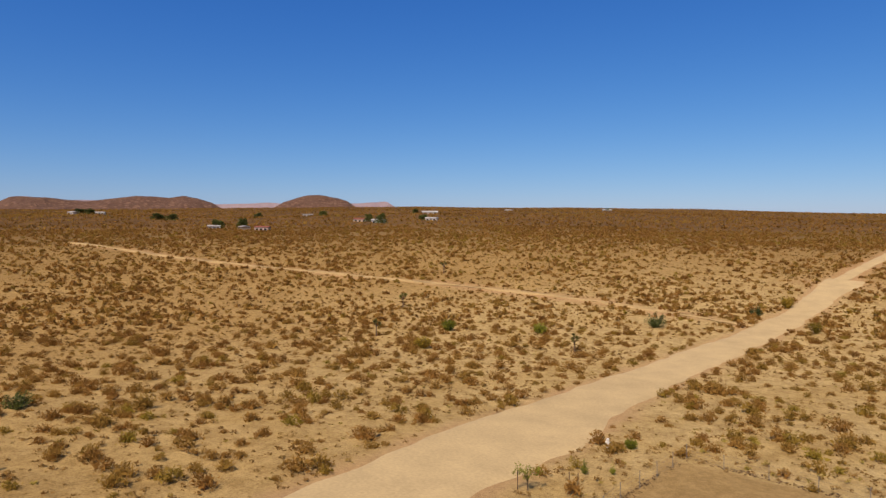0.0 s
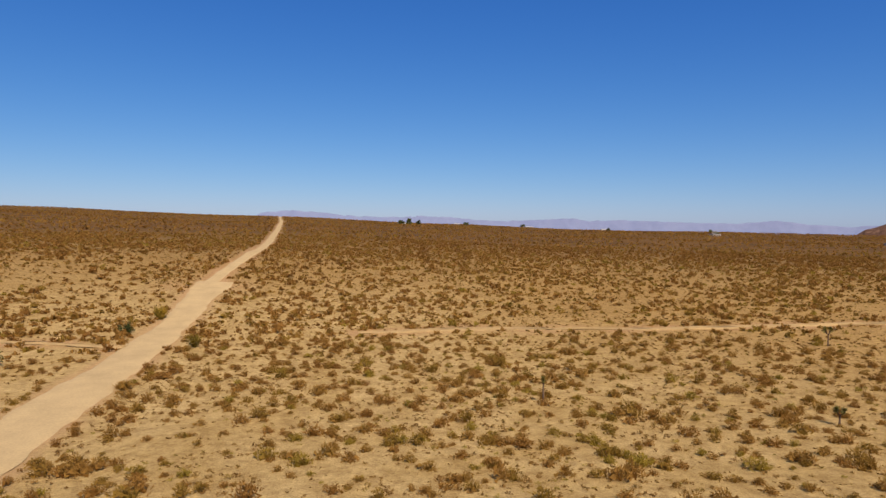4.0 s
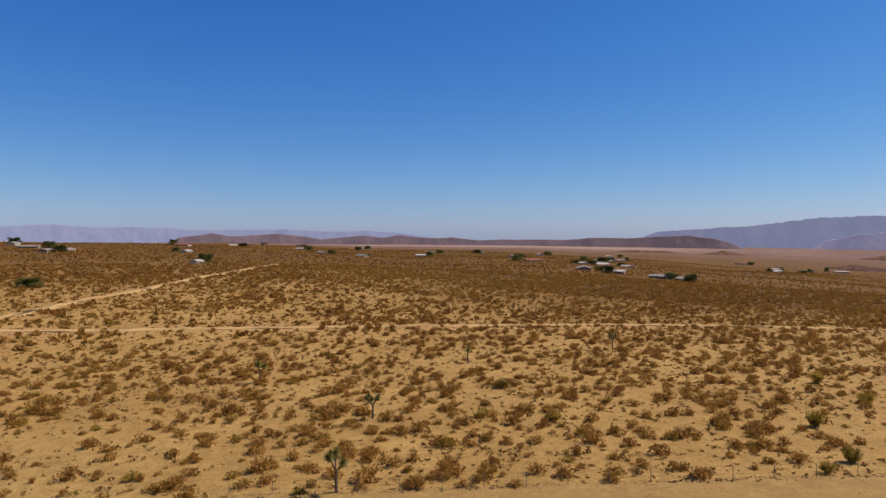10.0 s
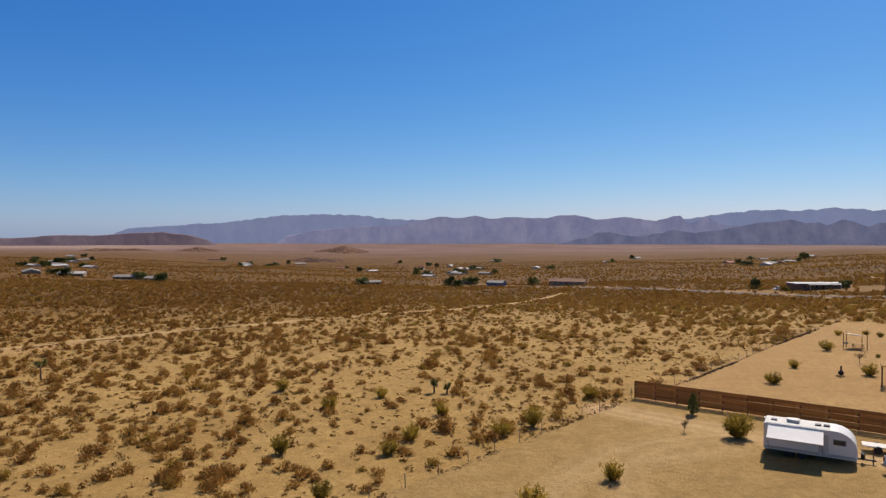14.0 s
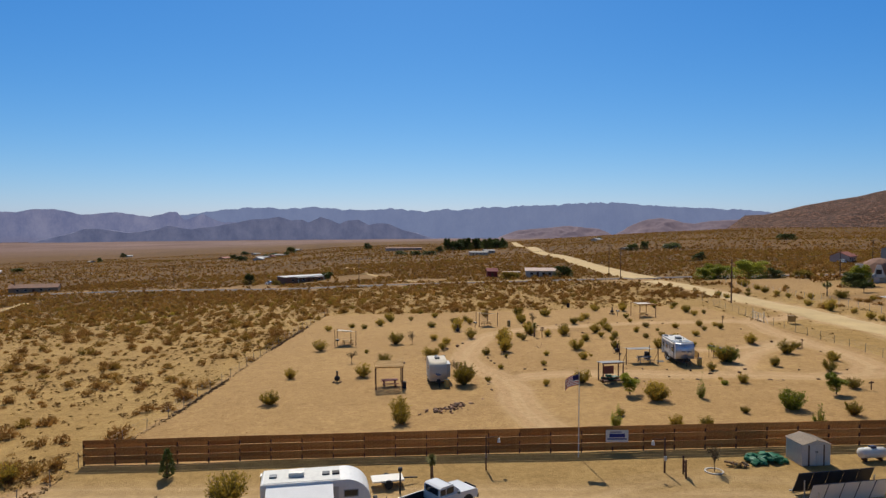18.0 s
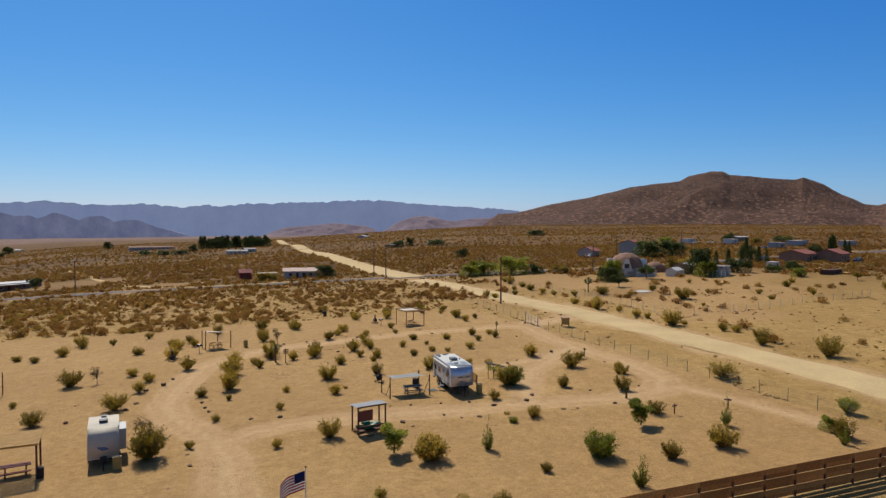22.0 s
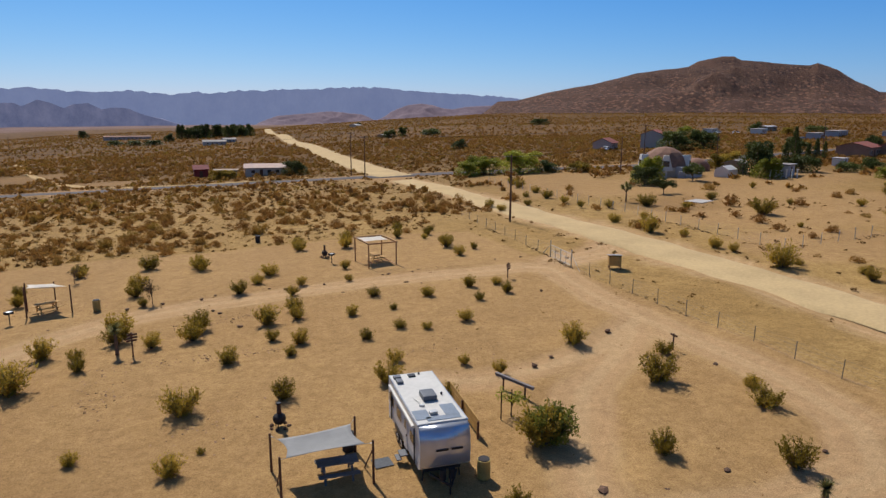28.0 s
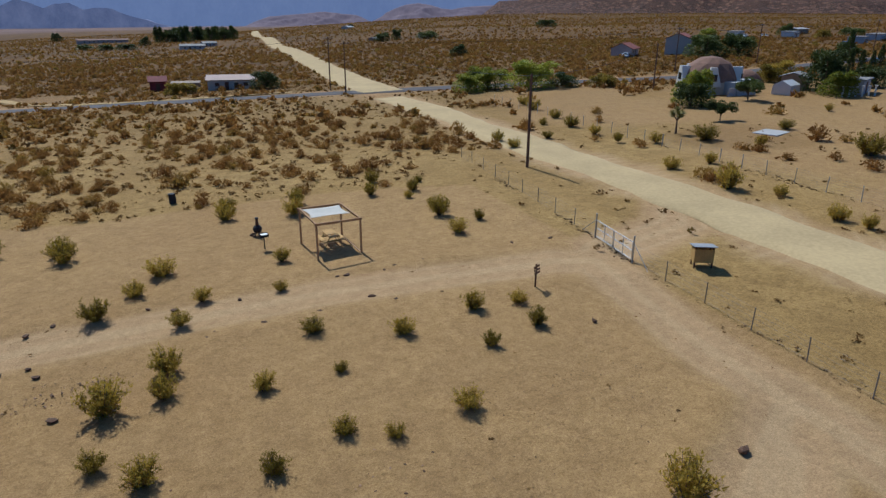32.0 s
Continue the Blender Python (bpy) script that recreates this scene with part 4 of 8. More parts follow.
def ball(bm, r, x, y, z, sub=2, sx=1, sy=1, sz=1, rough=0.0, rng=None):
    g = bmesh.ops.create_icosphere(bm, subdivisions=sub, radius=r, matrix=Matrix.Translation((x, y, z)) @ Matrix.Diagonal((sx, sy, sz, 1)))
    if rough:
        for v in g["verts"]:
            c = Vector((x, y, z))
            v.co = c + (v.co - c) * (1 + rng.uniform(-rough, rough))
    return bm


# materials of the things
fence_wood = mat("fence_wood", (0.40, 0.158, 0.034), 0.75, scale=0.9, vary=0.3, bump=0.25, fine=9, rgb2=(0.54, 0.242, 0.062), obj_rand=0.5)
dark_wood = mat("dark_wood", (0.12, 0.055, 0.028), 0.8, scale=2, vary=0.25, bump=0.3, fine=18)
pale_wood = mat("pale_wood", (0.46, 0.27, 0.075), 0.75, scale=2, vary=0.2, bump=0.2, fine=20)
pole_wood = mat("pole_wood", (0.13, 0.07, 0.04), 0.85, scale=1.5, vary=0.25, bump=0.4, fine=14)
white_paint = mat("white_paint", (0.64, 0.59, 0.50), 0.4, scale=0.8, vary=0.05, fine=6)
cream_panel = mat("cream_panel", (0.52, 0.49, 0.44), 0.4, scale=0.7, vary=0.07, fine=5)
grey_panel = mat("grey_panel", (0.30, 0.31, 0.33), 0.35, metal=0.2, scale=0.8, vary=0.1, fine=6)
silver_gel = mat("silver_front", (0.46, 0.47, 0.49), 0.22, metal=0.55, scale=0.7, vary=0.05, fine=3)
roof_rubber = mat("roof_rubber", (0.53, 0.505, 0.445), 0.6, scale=0.6, vary=0.08, fine=4)
solar_cell = mat("solar_cell", (0.022, 0.025, 0.04), 0.25, scale=3, vary=0.2, fine=12, spec=0.5)
solar_flex = mat("flexible_panel", (0.19, 0.22, 0.25), 0.45, scale=2, vary=0.12, fine=14)
black_plastic = mat("black_plastic", (0.025, 0.025, 0.027), 0.5, scale=4, vary=0.2, fine=20)
grey_plastic = mat("grey_plastic", (0.12, 0.125, 0.13), 0.5, scale=4, vary=0.15, fine=20)
rubber = mat("tyre_rubber", (0.022, 0.02, 0.019), 0.85, scale=5, vary=0.3, fine=30)
steel = mat("galvanised_steel", (0.42, 0.42, 0.40), 0.45, metal=0.8, scale=2, vary=0.12, fine=15)
rust = mat("rusty_iron", (0.10, 0.05, 0.03), 0.85, metal=0.3, scale=4, vary=0.35, bump=0.3, fine=30)
dark_iron = mat("dark_iron", (0.035, 0.03, 0.028), 0.7, metal=0.4, scale=5, vary=0.3, bump=0.2, fine=30)
glass_dark = mat("tinted_glass", (0.02, 0.025, 0.03), 0.08, scale=1, vary=0.1, fine=2, spec=0.6)
cloth_grey = mat("shade_cloth_grey", (0.31, 0.305, 0.285), 0.9, scale=2, vary=0.1, bump=0.1, fine=60, trans=0.25)
cloth_white = mat("shade_cloth_white", (0.66, 0.60, 0.50), 0.9, scale=2, vary=0.08, fine=60, trans=0.2)
tarp_green = mat("green_plastic_sacks", (0.012, 0.085, 0.035), 0.45, scale=5, vary=0.5, bump=0.4, fine=18, rgb2=(0.035, 0.20, 0.09))
stone = mat("field_stone", (0.30, 0.175, 0.10), 0.9, scale=3, vary=0.3, bump=0.5, fine=16, obj_rand=0.5)
dark_stone = mat("dark_stone", (0.12, 0.065, 0.036), 0.9, scale=3, vary=0.35, bump=0.5, fine=16, obj_rand=0.4)
concrete = mat("concrete", (0.40, 0.37, 0.33), 0.9, scale=1.2, vary=0.12, bump=0.2, fine=18)
corrugated = mat("corrugated_roof", (0.27, 0.265, 0.26), 0.85, metal=0.0, scale=0.8, vary=0.12, fine=6)
tan_metal = mat("tan_sheet_metal", (0.44, 0.39, 0.32), 0.5, scale=1.0, vary=0.1, fine=8)
bark = mat("bark", (0.15, 0.095, 0.055), 0.9, scale=4, vary=0.3, bump=0.5, fine=25)
leaf_olive = mat("creosote_leaf", (0.275, 0.192, 0.020), 0.7, scale=0.7, vary=0.35, fine=3.5, rgb2=(0.49, 0.325, 0.041), trans=0.45, obj_rand=0.6, spec=0.2)
leaf_green = mat("bright_leaf", (0.195, 0.205, 0.016), 0.6, scale=0.8, vary=0.3, fine=4, rgb2=(0.37, 0.36, 0.035), trans=0.4, obj_rand=0.4, spec=0.2)
leaf_deep = mat("deep_green_leaf", (0.115, 0.120, 0.016), 0.65, scale=0.8, vary=0.3, fine=4, rgb2=(0.24, 0.235, 0.032), trans=0.35, obj_rand=0.3, spec=0.2)
leaf_dark = mat("dark_leaf", (0.06, 0.075, 0.016), 0.7, scale=0.5, vary=0.3, fine=3, rgb2=(0.13, 0.145, 0.028), trans=0.25, obj_rand=0.4, spec=0.2)
leaf_dry = mat("dry_leaf", (0.14, 0.095, 0.04), 0.85, scale=0.8, vary=0.3, fine=4, rgb2=(0.22, 0.15, 0.065), trans=0.2, obj_rand=0.5)
twig = mat("twig_grey", (0.11, 0.08, 0.055), 0.9, scale=5, vary=0.3, fine=30)
yucca_leaf = mat("yucca_leaf", (0.135, 0.120, 0.026), 0.75, scale=1.5, vary=0.3, fine=8, rgb2=(0.27, 0.225, 0.05), trans=0.2, obj_rand=0.3)


# ---------- shrubs ----------
def blades(rng, spots, length, width, up):
    """Corners and triangles of many narrow leaves round the given spots."""
    n = len(spots)
    d = rng.normal(size=(n, 3)) * 0.55
    d[:, 2] += up
    d[:, :2] += spots[:, :2] * 0.35
    d /= np.linalg.norm(d, axis=1)[:, None]
    e = np.cross(d, rng.normal(size=(n, 3)))
    e /= np.linalg.norm(e, axis=1)[:, None] + 1e-9
    L = length * rng.uniform(0.6, 1.5, n)[:, None]
    W = width * rng.uniform(0.6, 1.4, n)[:, None]
    a, b, c = spots - e * W, spots + e * W, spots + d * L
    V = np.stack([a, b, c], 1).reshape(-1, 3)
    return V, np.arange(3 * n).reshape(-1, 3)


def plain_mesh(name, V, F, material):
    me = bpy.data.meshes.new(name)
    me.from_pydata([tuple(v) for v in V], [], [tuple(int(i) for i in f) for f in F])
    me.materials.append(material)
    return me


def stems_mesh(name, paths, r0, material):
    """Three-sided tapering stems along lists of points."""
    V, F = [], []
    for path in paths:
        n = len(path)
        k = len(V)
        for i, p in enumerate(path):
            r = r0 * (1 - 0.75 * i / (n - 1))
            for j in range(3):
                a = j * 2.0944
                V.append((p[0] + r * math.cos(a), p[1] + r * math.sin(a), p[2]))
        for i in range(n - 1):
            for j in range(3):
                a, b = k + 3 * i + j, k + 3 * i + (j + 1) % 3
                F.append((a, b, b + 3, a + 3))
    return plain_mesh(name, V, F, material)


def shrub_shape(rng, kind):
    """Foliage and stems of a bush one metre across."""
    paths, spots = [], []
    if kind == "cone":
        nstem, tall, flare = 30, 1.75, 0.40
    elif kind == "low":
        nstem, tall, flare = 22, 0.55, 0.50
    elif kind == "round":
        nstem, tall, flare = 84, 0.66, 0.50
    elif kind == "tall":
        nstem, tall, flare = 70, 0.80, 0.48
    else:
        nstem, tall, flare = 40, 0.70, 0.50
    for _ in range(nstem):
        a, t = rng.uniform(0, 6.283), math.sqrt(rng.uniform(0.02, 1))
        h = tall * rng.uniform(0.5, 1.12) * (1 - 0.28 * t * t if kind != "cone" else 1 - 0.75 * t)
        ex, ey = math.cos(a) * flare * t, math.sin(a) * flare * t
        path = [(ex * u ** 0.85 + rng.normal() * 0.012, ey * u ** 0.85 + rng.normal() * 0.012, h * u ** 1.1) for u in (0.0, 0.35, 0.7, 1.0)]
        path[0] = (ex * 0.06, ey * 0.06, -0.04)
        paths.append(path)
        low = 0.12 if kind in ("round", "cone", "low") else 0.26
        for u in rng.uniform(low, 1.02, 44 if kind == "round" else 42):
            k = min(2, int(u / 0.35))
            u0 = (0, 0.35, 0.7)[k]
            f = (u - u0) / (0.35 if k < 2 else 0.3)
            p = np.array(path[k]) * (1 - f) + np.array(path[k + 1]) * f
            spots.append(p + rng.normal(size=3) * 0.04)
    return paths, np.array(spots)


SHRUBS = {}


def shrub_meshes(kind, leaf):
    key = (kind, leaf.name)
    if key not in SHRUBS:
        rng = np.random.default_rng(len(SHRUBS) * 31 + 5)
        SHRUBS[key] = []
        for _ in range(4):
            paths, spots = shrub_shape(rng, kind)
            V, F = blades(rng, spots, 0.08, 0.017, 0.55 if kind != "cone" else 0.9)
            SHRUBS[key].append((plain_mesh("foliage", V, F, leaf), stems_mesh("branchwork", paths, 0.014, twig)))
    return SHRUBS[key]


def shrub(x, y, d, kind="vase", leaf=None, label="olive-green creosote bush on bare sand", group="creosote bushes"):
    leaf = leaf or leaf_olive
    fol, st = random.choice(shrub_meshes(kind, leaf))
    ob = new("shrub")
    s = d * random.uniform(0.92, 1.08)
    ob.matrix_basis = Matrix.LocRotScale((x, y, z_at(x, y) - 0.02), Euler((0, 0, random.uniform(0, 6.28))), (s, s, s * random.uniform(0.85, 1.15)))
    tagged(ob, label, "shrub", group)
    share("foliage", fol, ob)
    share("branchwork", st, ob)
    return ob


BUSHES_A = [(108.5,18.7,1.9), (90.4,17.2,1.9), (70.5,-0.1,1.5), (72.4,-3.9,1.9), (83.3,-8.8,1.9), (58.8,-10.7,2.4), (75.0,-13.8,1.9), (76.1,-17.9,1.9), (56.7,-19.1,2.0), (91.1,-21.3,1.9), (69.9,-23.7,2.0), (103.3,-24.3,1.9), (78.9,-26.2,1.9), (69.1,-28.2,2.6), (89.9,-28.4,1.9), (69.3,-41.1,1.7), (-14.5,-46.6,2.1), (14.6,-46.7,1.6), (17.3,-46.8,1.5), (0.3,-48.4,1.5), (-4.6,-48.8,2.2), (9.4,-50.1,0.9), (20.7,-51.0,0.9), (40.7,-51.1,2.2), (41.0,-53.6,2.1), (-5.6,-57.0,1.7), (54.2,-59.4,2.1), (4.3,-60.5,1.5)]
BUSHES_B = [(6.0,-62.0,0.6), (25.1,-62.8,0.9), (21.0,-63.2,1.9), (-19.8,-63.4,2.8), (-8.0,-64.5,1.7), (31.1,-65.6,0.9), (-38.5,-65.8,3.6), (4.7,-66.8,1.3), (-3.5,-67.9,1.5), (-11.5,-69.3,1.7), (45.5,-70.2,2.1), (54.1,-70.8,1.6), (1.1,-70.9,2.6), (-12.8,-71.2,1.3), (28.8,-71.7,0.9), (23.3,-72.9,0.9), (-37.2,-73.9,1.9), (-8.6,-74.3,2.5), (17.6,-75.4,1.6), (-11.9,-77.4,1.3), (3.1,-77.5,1.2), (43.2,-77.5,1.9), (21.8,-78.3,1.0), (-1.1,-79.4,1.1), (37.1,-79.8,2.4), (29.5,-80.7,1.3), (5.5,-80.8,1.7), (11.6,-81.2,1.7), (-7.7,-81.4,2.0)]
BUSHES_C = [(0.3,-81.5,0.8), (16.9,-81.6,2.1), (26.8,-82.3,2.6), (4.1,-83.7,1.3), (-41.9,-85.1,1.3), (35.2,-85.8,1.5), (10.0,-87.7,1.0), (13.9,-88.1,1.8), (4.6,-88.3,1.1), (0.0,-88.6,0.9), (52.9,-88.8,2.4), (26.0,-88.9,2.8), (-3.4,-89.2,1.4), (1.7,-89.6,1.2), (9.0,-89.7,1.6), (-37.2,-90.0,3.3), (22.7,-91.1,1.2), (10.6,-91.3,1.2), (42.0,-91.8,2.6), (22.9,-93.1,1.2), (-6.6,-93.5,1.0), (18.4,-93.7,1.6), (36.1,-93.8,1.5), (15.7,-94.0,1.9), (4.1,-94.1,1.2), (0.6,-94.2,0.8), (-9.7,-94.4,1.2), (30.3,-94.4,2.2), (25.1,-94.5,1.9), (10.4,-95.1,2.1)]
BUSHES_D = [(8.1,-95.3,1.6), (20.7,-95.8,2.1), (15.2,-96.0,2.1), (-3.2,-96.5,1.4), (-10.2,-97.2,1.2), (-38.8,-97.3,1.5), (-7.6,-97.5,1.3), (7.9,-97.6,1.5), (20.5,-97.8,2.1), (0.9,-98.6,1.3), (-38.4,-99.6,1.6), (31.9,-102.4,2.0), (7.1,-102.5,1.3), (1.4,-104.7,1.0), (19.1,-105.0,1.0), (11.2,-105.2,1.8), (5.8,-105.3,1.3), (36.0,-107.6,1.6), (9.4,-107.8,1.5), (19.8,-108.6,1.8), (54.2,-108.7,1.7), (47.8,-108.9,1.4), (31.2,-109.0,2.1), (-12.2,-109.6,1.5), (0.5,-109.7,1.2), (-37.9,-109.7,2.6), (29.0,-110.2,1.3), (7.8,-110.4,1.9), (19.6,-111.3,2.1), (50.2,-111.3,1.3)]
BUSHES_E = [(31.8,-111.4,1.4), (-15.0,-111.8,1.1), (45.2,-112.2,2.1), (-61.0,-113.1,1.9), (-12.7,-114.3,1.8), (13.8,-116.2,2.1), (43.4,-117.5,1.6), (-38.8,-117.6,1.9), (39.5,-117.9,1.1), (25.2,-119.1,1.8), (18.7,-119.2,2.1), (-2.4,-120.2,2.0), (-12.3,-120.2,1.0), (2.9,-121.0,1.8), (34.9,-121.3,1.6), (-55.1,-122.0,1.6), (-13.5,-122.4,1.5), (-9.7,-122.7,1.5), (2.3,-124.3,1.5), (-15.1,-125.0,1.0), (-46.5,-129.1,1.9), (-43.2,-131.8,1.5), (-30.6,-134.5,1.7), (-37.1,-137.6,1.6), (-30.9,-139.2,1.8)]
BUSHES_F = [(16.2,-76.9,0.5), (14.0,-117.8,1.9), (25.2,-120.8,1.8), (29.4,-113.7,1.6), (2.8,-122.7,1.7), (-3.1,-123.0,1.8), (-11.1,-127.0,1.7), (-13.2,-115.9,1.9), (46.0,-85.3,0.8), (34.4,-90.2,1.5), (43.7,-119.8,2.0), (27.2,-78.3,0.7), (-39.6,-75.9,2.6), (-40.4,-83.3,1.7)]
for row in BUSHES_A + BUSHES_B + BUSHES_C + BUSHES_D + BUSHES_E + BUSHES_F:
    shrub(*row)

# plants of other kinds in the camp
for x, y, d in ((4.7, -50.8, 2.3), (-20.5, -50.5, 1.8), (6.5, -60, 0.9)):
    shrub(x, y, d, "round", leaf_green, "bright green rounded desert bush on bare sand", "green bushes")
shrub(51.9, -35.0, 3.0, "tall", leaf_olive, "tall dense olive-green bush beside the white trailer", "green bushes")
shrub(34.0, -64.5, 2.8, "tall", leaf_olive, "large dense olive bush beside the small camper", "green bushes")
shrub(15.6, -55.5, 2.6, "round", leaf_olive, "wide dense olive bush on bare sand", "green bushes")
shrub(0.6, -71.0, 2.55, "round", leaf_deep, "large dense green bush beside the silver travel trailer", "green bushes")
for x, y, d in ((11.1, -55.5, 1.35), (-8.6, -52.3, 1.25), (5.4, -45.6, 1.6), (22.2, -47.6, 1.4), (-13, -45.5, 1.2)):
    shrub(x, y, d, "cone", leaf_green, "young pointed evergreen tree with yellow-green needles", "pointed young trees")


# ---------- trees ----------
TREES = {}


def tree_meshes(kind, leaf, seed):
    key = (kind, leaf.name, seed)
    if key in TREES:
        return TREES[key]
    rng = np.random.default_rng(seed * 17 + 3)
    paths, spots = [], []
    if kind == "cypress":
        paths.append([(0, 0, -0.05), (0.01, 0, 0.3), (0, 0.01, 0.7), (0, 0, 0.97)])
        for _ in range(900):
            h = rng.uniform(0.06, 1)
            w = 0.16 * (1 - h) ** 0.6 * min(1, h * 6) * math.sqrt(rng.uniform(0.2, 1)) + 0.01
            a = rng.uniform(0, 6.283)
            spots.append((w * math.cos(a), w * math.sin(a), h))
        V, F = blades(rng, np.array(spots), 0.06, 0.014, 1.4)
    else:
        bush = kind == "bushy"
        fork = 0.12 if bush else 0.36
        paths.append([(0, 0, -0.04), (0.02, 0.01, fork * 0.5), (0.0, 0.03, fork), (0.02, 0.02, fork * 1.5)])
        tips = []
        for _ in range(9):
            a, t = rng.uniform(0, 6.283), rng.uniform(0.35, 1)
            e = np.array((math.cos(a) * 0.42 * t, math.sin(a) * 0.42 * t, rng.uniform(0.5, 0.86) + 0.1 * (1 - t)))
            b = np.array((0, 0.02, fork * rng.uniform(0.7, 1.1)))
            m = b * 0.45 + e * 0.55 + np.array((0, 0, 0.06))
            paths.append([tuple(b), tuple(b * 0.7 + m * 0.3), tuple(m), tuple(e)])
            tips.append(e)
            tips.append(m * 0.4 + e * 0.6 + rng.normal(size=3) * 0.08)
        for e in tips:
            r = rng.uniform(0.11, 0.2)
            leaves = 24 if kind == "sparse" else 190
            q = rng.normal(size=(leaves, 3))
            q = q / np.linalg.norm(q, axis=1)[:, None] * (r * rng.uniform(0.3, 1, leaves) ** 0.5)[:, None]
            q[:, 2] *= 0.8
            spots.extend(e + q)
        if bush:
            for _ in range(1300):
                a, t = rng.uniform(0, 6.283), math.sqrt(rng.uniform(0, 1))
                spots.append((math.cos(a) * 0.52 * t, math.sin(a) * 0.52 * t, rng.uniform(0.04, 0.8) * (1.05 - 0.5 * t * t)))
        V, F = blades(rng, np.array(spots), 0.06, 0.019, 0.2)
    TREES[key] = (plain_mesh("crown", V, F, leaf), stems_mesh("trunk", paths, 0.03, bark))
    return TREES[key]


def tree(x, y, h, wide, kind="round", leaf=None, label="", group=""):
    leaf = leaf or leaf_dark
    crown, trunk = tree_meshes(kind, leaf, random.randint(1, 3))
    ob = new("tree")
    ob.matrix_basis = Matrix.LocRotScale((x, y, z_at(x, y) - 0.03), Euler((0, 0, random.uniform(0, 6.28))), (wide, wide, h))
    tagged(ob, label or "leafy green tree with a spreading uneven crown", "tree", group)
    share("crown", crown, ob)
    share("trunk", trunk, ob)
    return ob


tree(17.5, -58.0, 2.1, 2.9, "round", leaf_green, "small leafy bright green tree beside the notice hut", "small green trees")
tree(-2.5, -55.2, 2.1, 2.8, "round", leaf_green, "small leafy bright green tree on bare sand", "small green trees")
tree(-14.8, -48, 1.2, 1.5, "bushy", leaf_green, "yellow-green leafy sapling behind the slatted fence", "small green trees")
tree(18.5, -37.2, 2.0, 1.6, "sparse", leaf_dry, "thin bare sapling in a round stone basin", "saplings")
tree(4.1, -36.6, 1.9, 2.0, "sparse", leaf_green, "thin green sapling beside the gas tank", "saplings")
tree(-20.0, 43.5, 2.2, 1.9, "sparse", leaf_green, "staked green sapling beside the dirt road", "saplings")
tree(1.0, -74.2, 1.8, 1.7, "sparse", leaf_green, "thin green sapling tied between two stakes", "saplings")
tree(47.6, -79.0, 1.9, 1.3, "sparse", leaf_dry, "small sparse tree with drooping dry branches", "saplings")
tree(18.4, -105.5, 2.2, 1.7, "sparse", leaf_dry, "small sparse tree with drooping dry branches", "saplings")
for x, y in ((39.5, -92.1), (34.4, -69.9), (25.3, -116.7)):
    tree(x, y, 1.9, 1.5, "sparse", leaf_dry, "small sparse tree with drooping dry branches", "saplings")
tree(57.7, -40.6, 2.1, 4.2, "cypress", leaf_dark, "small dark upright conifer beside the slatted fence", "saplings")
tree(56.3, -33.9, 1.3, 1.1, "sparse", leaf_dry, "small leafless shrub in the yard", "saplings")


# ---------- yuccas ----------
def rosette(rng, V, F, c, r, n):
    c = np.array(c)
    d = rng.normal(size=(n, 3))
    d[:, 2] += 0.35
    d /= np.linalg.norm(d, axis=1)[:, None]
    for k in d:
        s = np.cross(k, (0.3, 0.2, 1))
        s = s / (np.linalg.norm(s) + 1e-9) * r * 0.13
        i = len(V)
        V.extend((c - s, c + s, c + k * r * rng.uniform(0.8, 1.15)))
        F.append((i, i + 1, i + 2))


def joshua(x, y, h, arms=3, label="Joshua tree with shaggy trunk and spiky green heads", seed=0):
    rng = np.random.default_rng(seed + int(abs(x * 7 + y * 3)))
    ob = new("joshua_tree")
    ob.matrix_basis = pose(x, y, z_at(x, y) - 0.03, 0, 0, rng.uniform(0, 360))
    tagged(ob, label, "joshua tree", "joshua trees")
    bm = B()
    fork = h * (0.55 if arms > 1 else 0.82)
    rod(bm, (0, 0, -0.05), (0.03, 0, fork), 0.11 + h * 0.012, 0.09, 7)
    ends = [(0.03, 0, h * 0.88)] if arms == 1 else []
    if arms == 1:
        rod(bm, (0.03, 0, fork), ends[0], 0.09, 0.07, 7)
    for k in range(arms if arms > 1 else 0):
        a = 6.283 * k / arms + rng.uniform(-0.4, 0.4)
        e = (0.03 + math.cos(a) * h * 0.2, math.sin(a) * h * 0.2, h * rng.uniform(0.72, 0.92))
        rod(bm, (0.03, 0, fork * 0.96), e, 0.085, 0.065, 6)
        ends.append(e)
    part("trunk", bm, bark, ob)
    for e in ends:
        V, F = [], []
        rosette(rng, V, F, e, 0.42 + 0.05 * h, 110)
        rosette(rng, V, F, (e[0] * 0.85, e[1] * 0.85, e[2] - 0.22), 0.36, 50)
        share("leaf_head", plain_mesh("leaf_head", V, F, yucca_leaf), ob)
    return ob


for x, y, h, arms in ((73.8, 40.2, 3.3, 3), (71.2, 65.8, 2.9, 1), (96, 36.6, 2.9, 3), (115, 96.3, 4.6, 5), (143.5, 104, 4.2, 4), (68.9, 47.2, 1.9, 1), (35.3, 97.8, 3.4, 1),
                      (118, 52, 3.2, 3), (106, 118, 3.8, 4), (86, -33.5, 1.6, 3), (84.6, -34.2, 1.2, 2), (61.5, 78.5, 2.2, 2), (-92, 128, 3.6, 4), (-75, 96, 3.4, 3),
                      (-40, 105, 3.0, 3), (38.5, -37.8, 1.7, 1), (-6.5, -62.0, 0.9, 1), (20.5, -93.3, 2.1, 1), (-52, -132, 3.2, 4), (128, 20, 3.0, 2), (140, -10, 3.0, 3), (-110, 175, 4.0, 4)):
    joshua(x, y, h, arms)


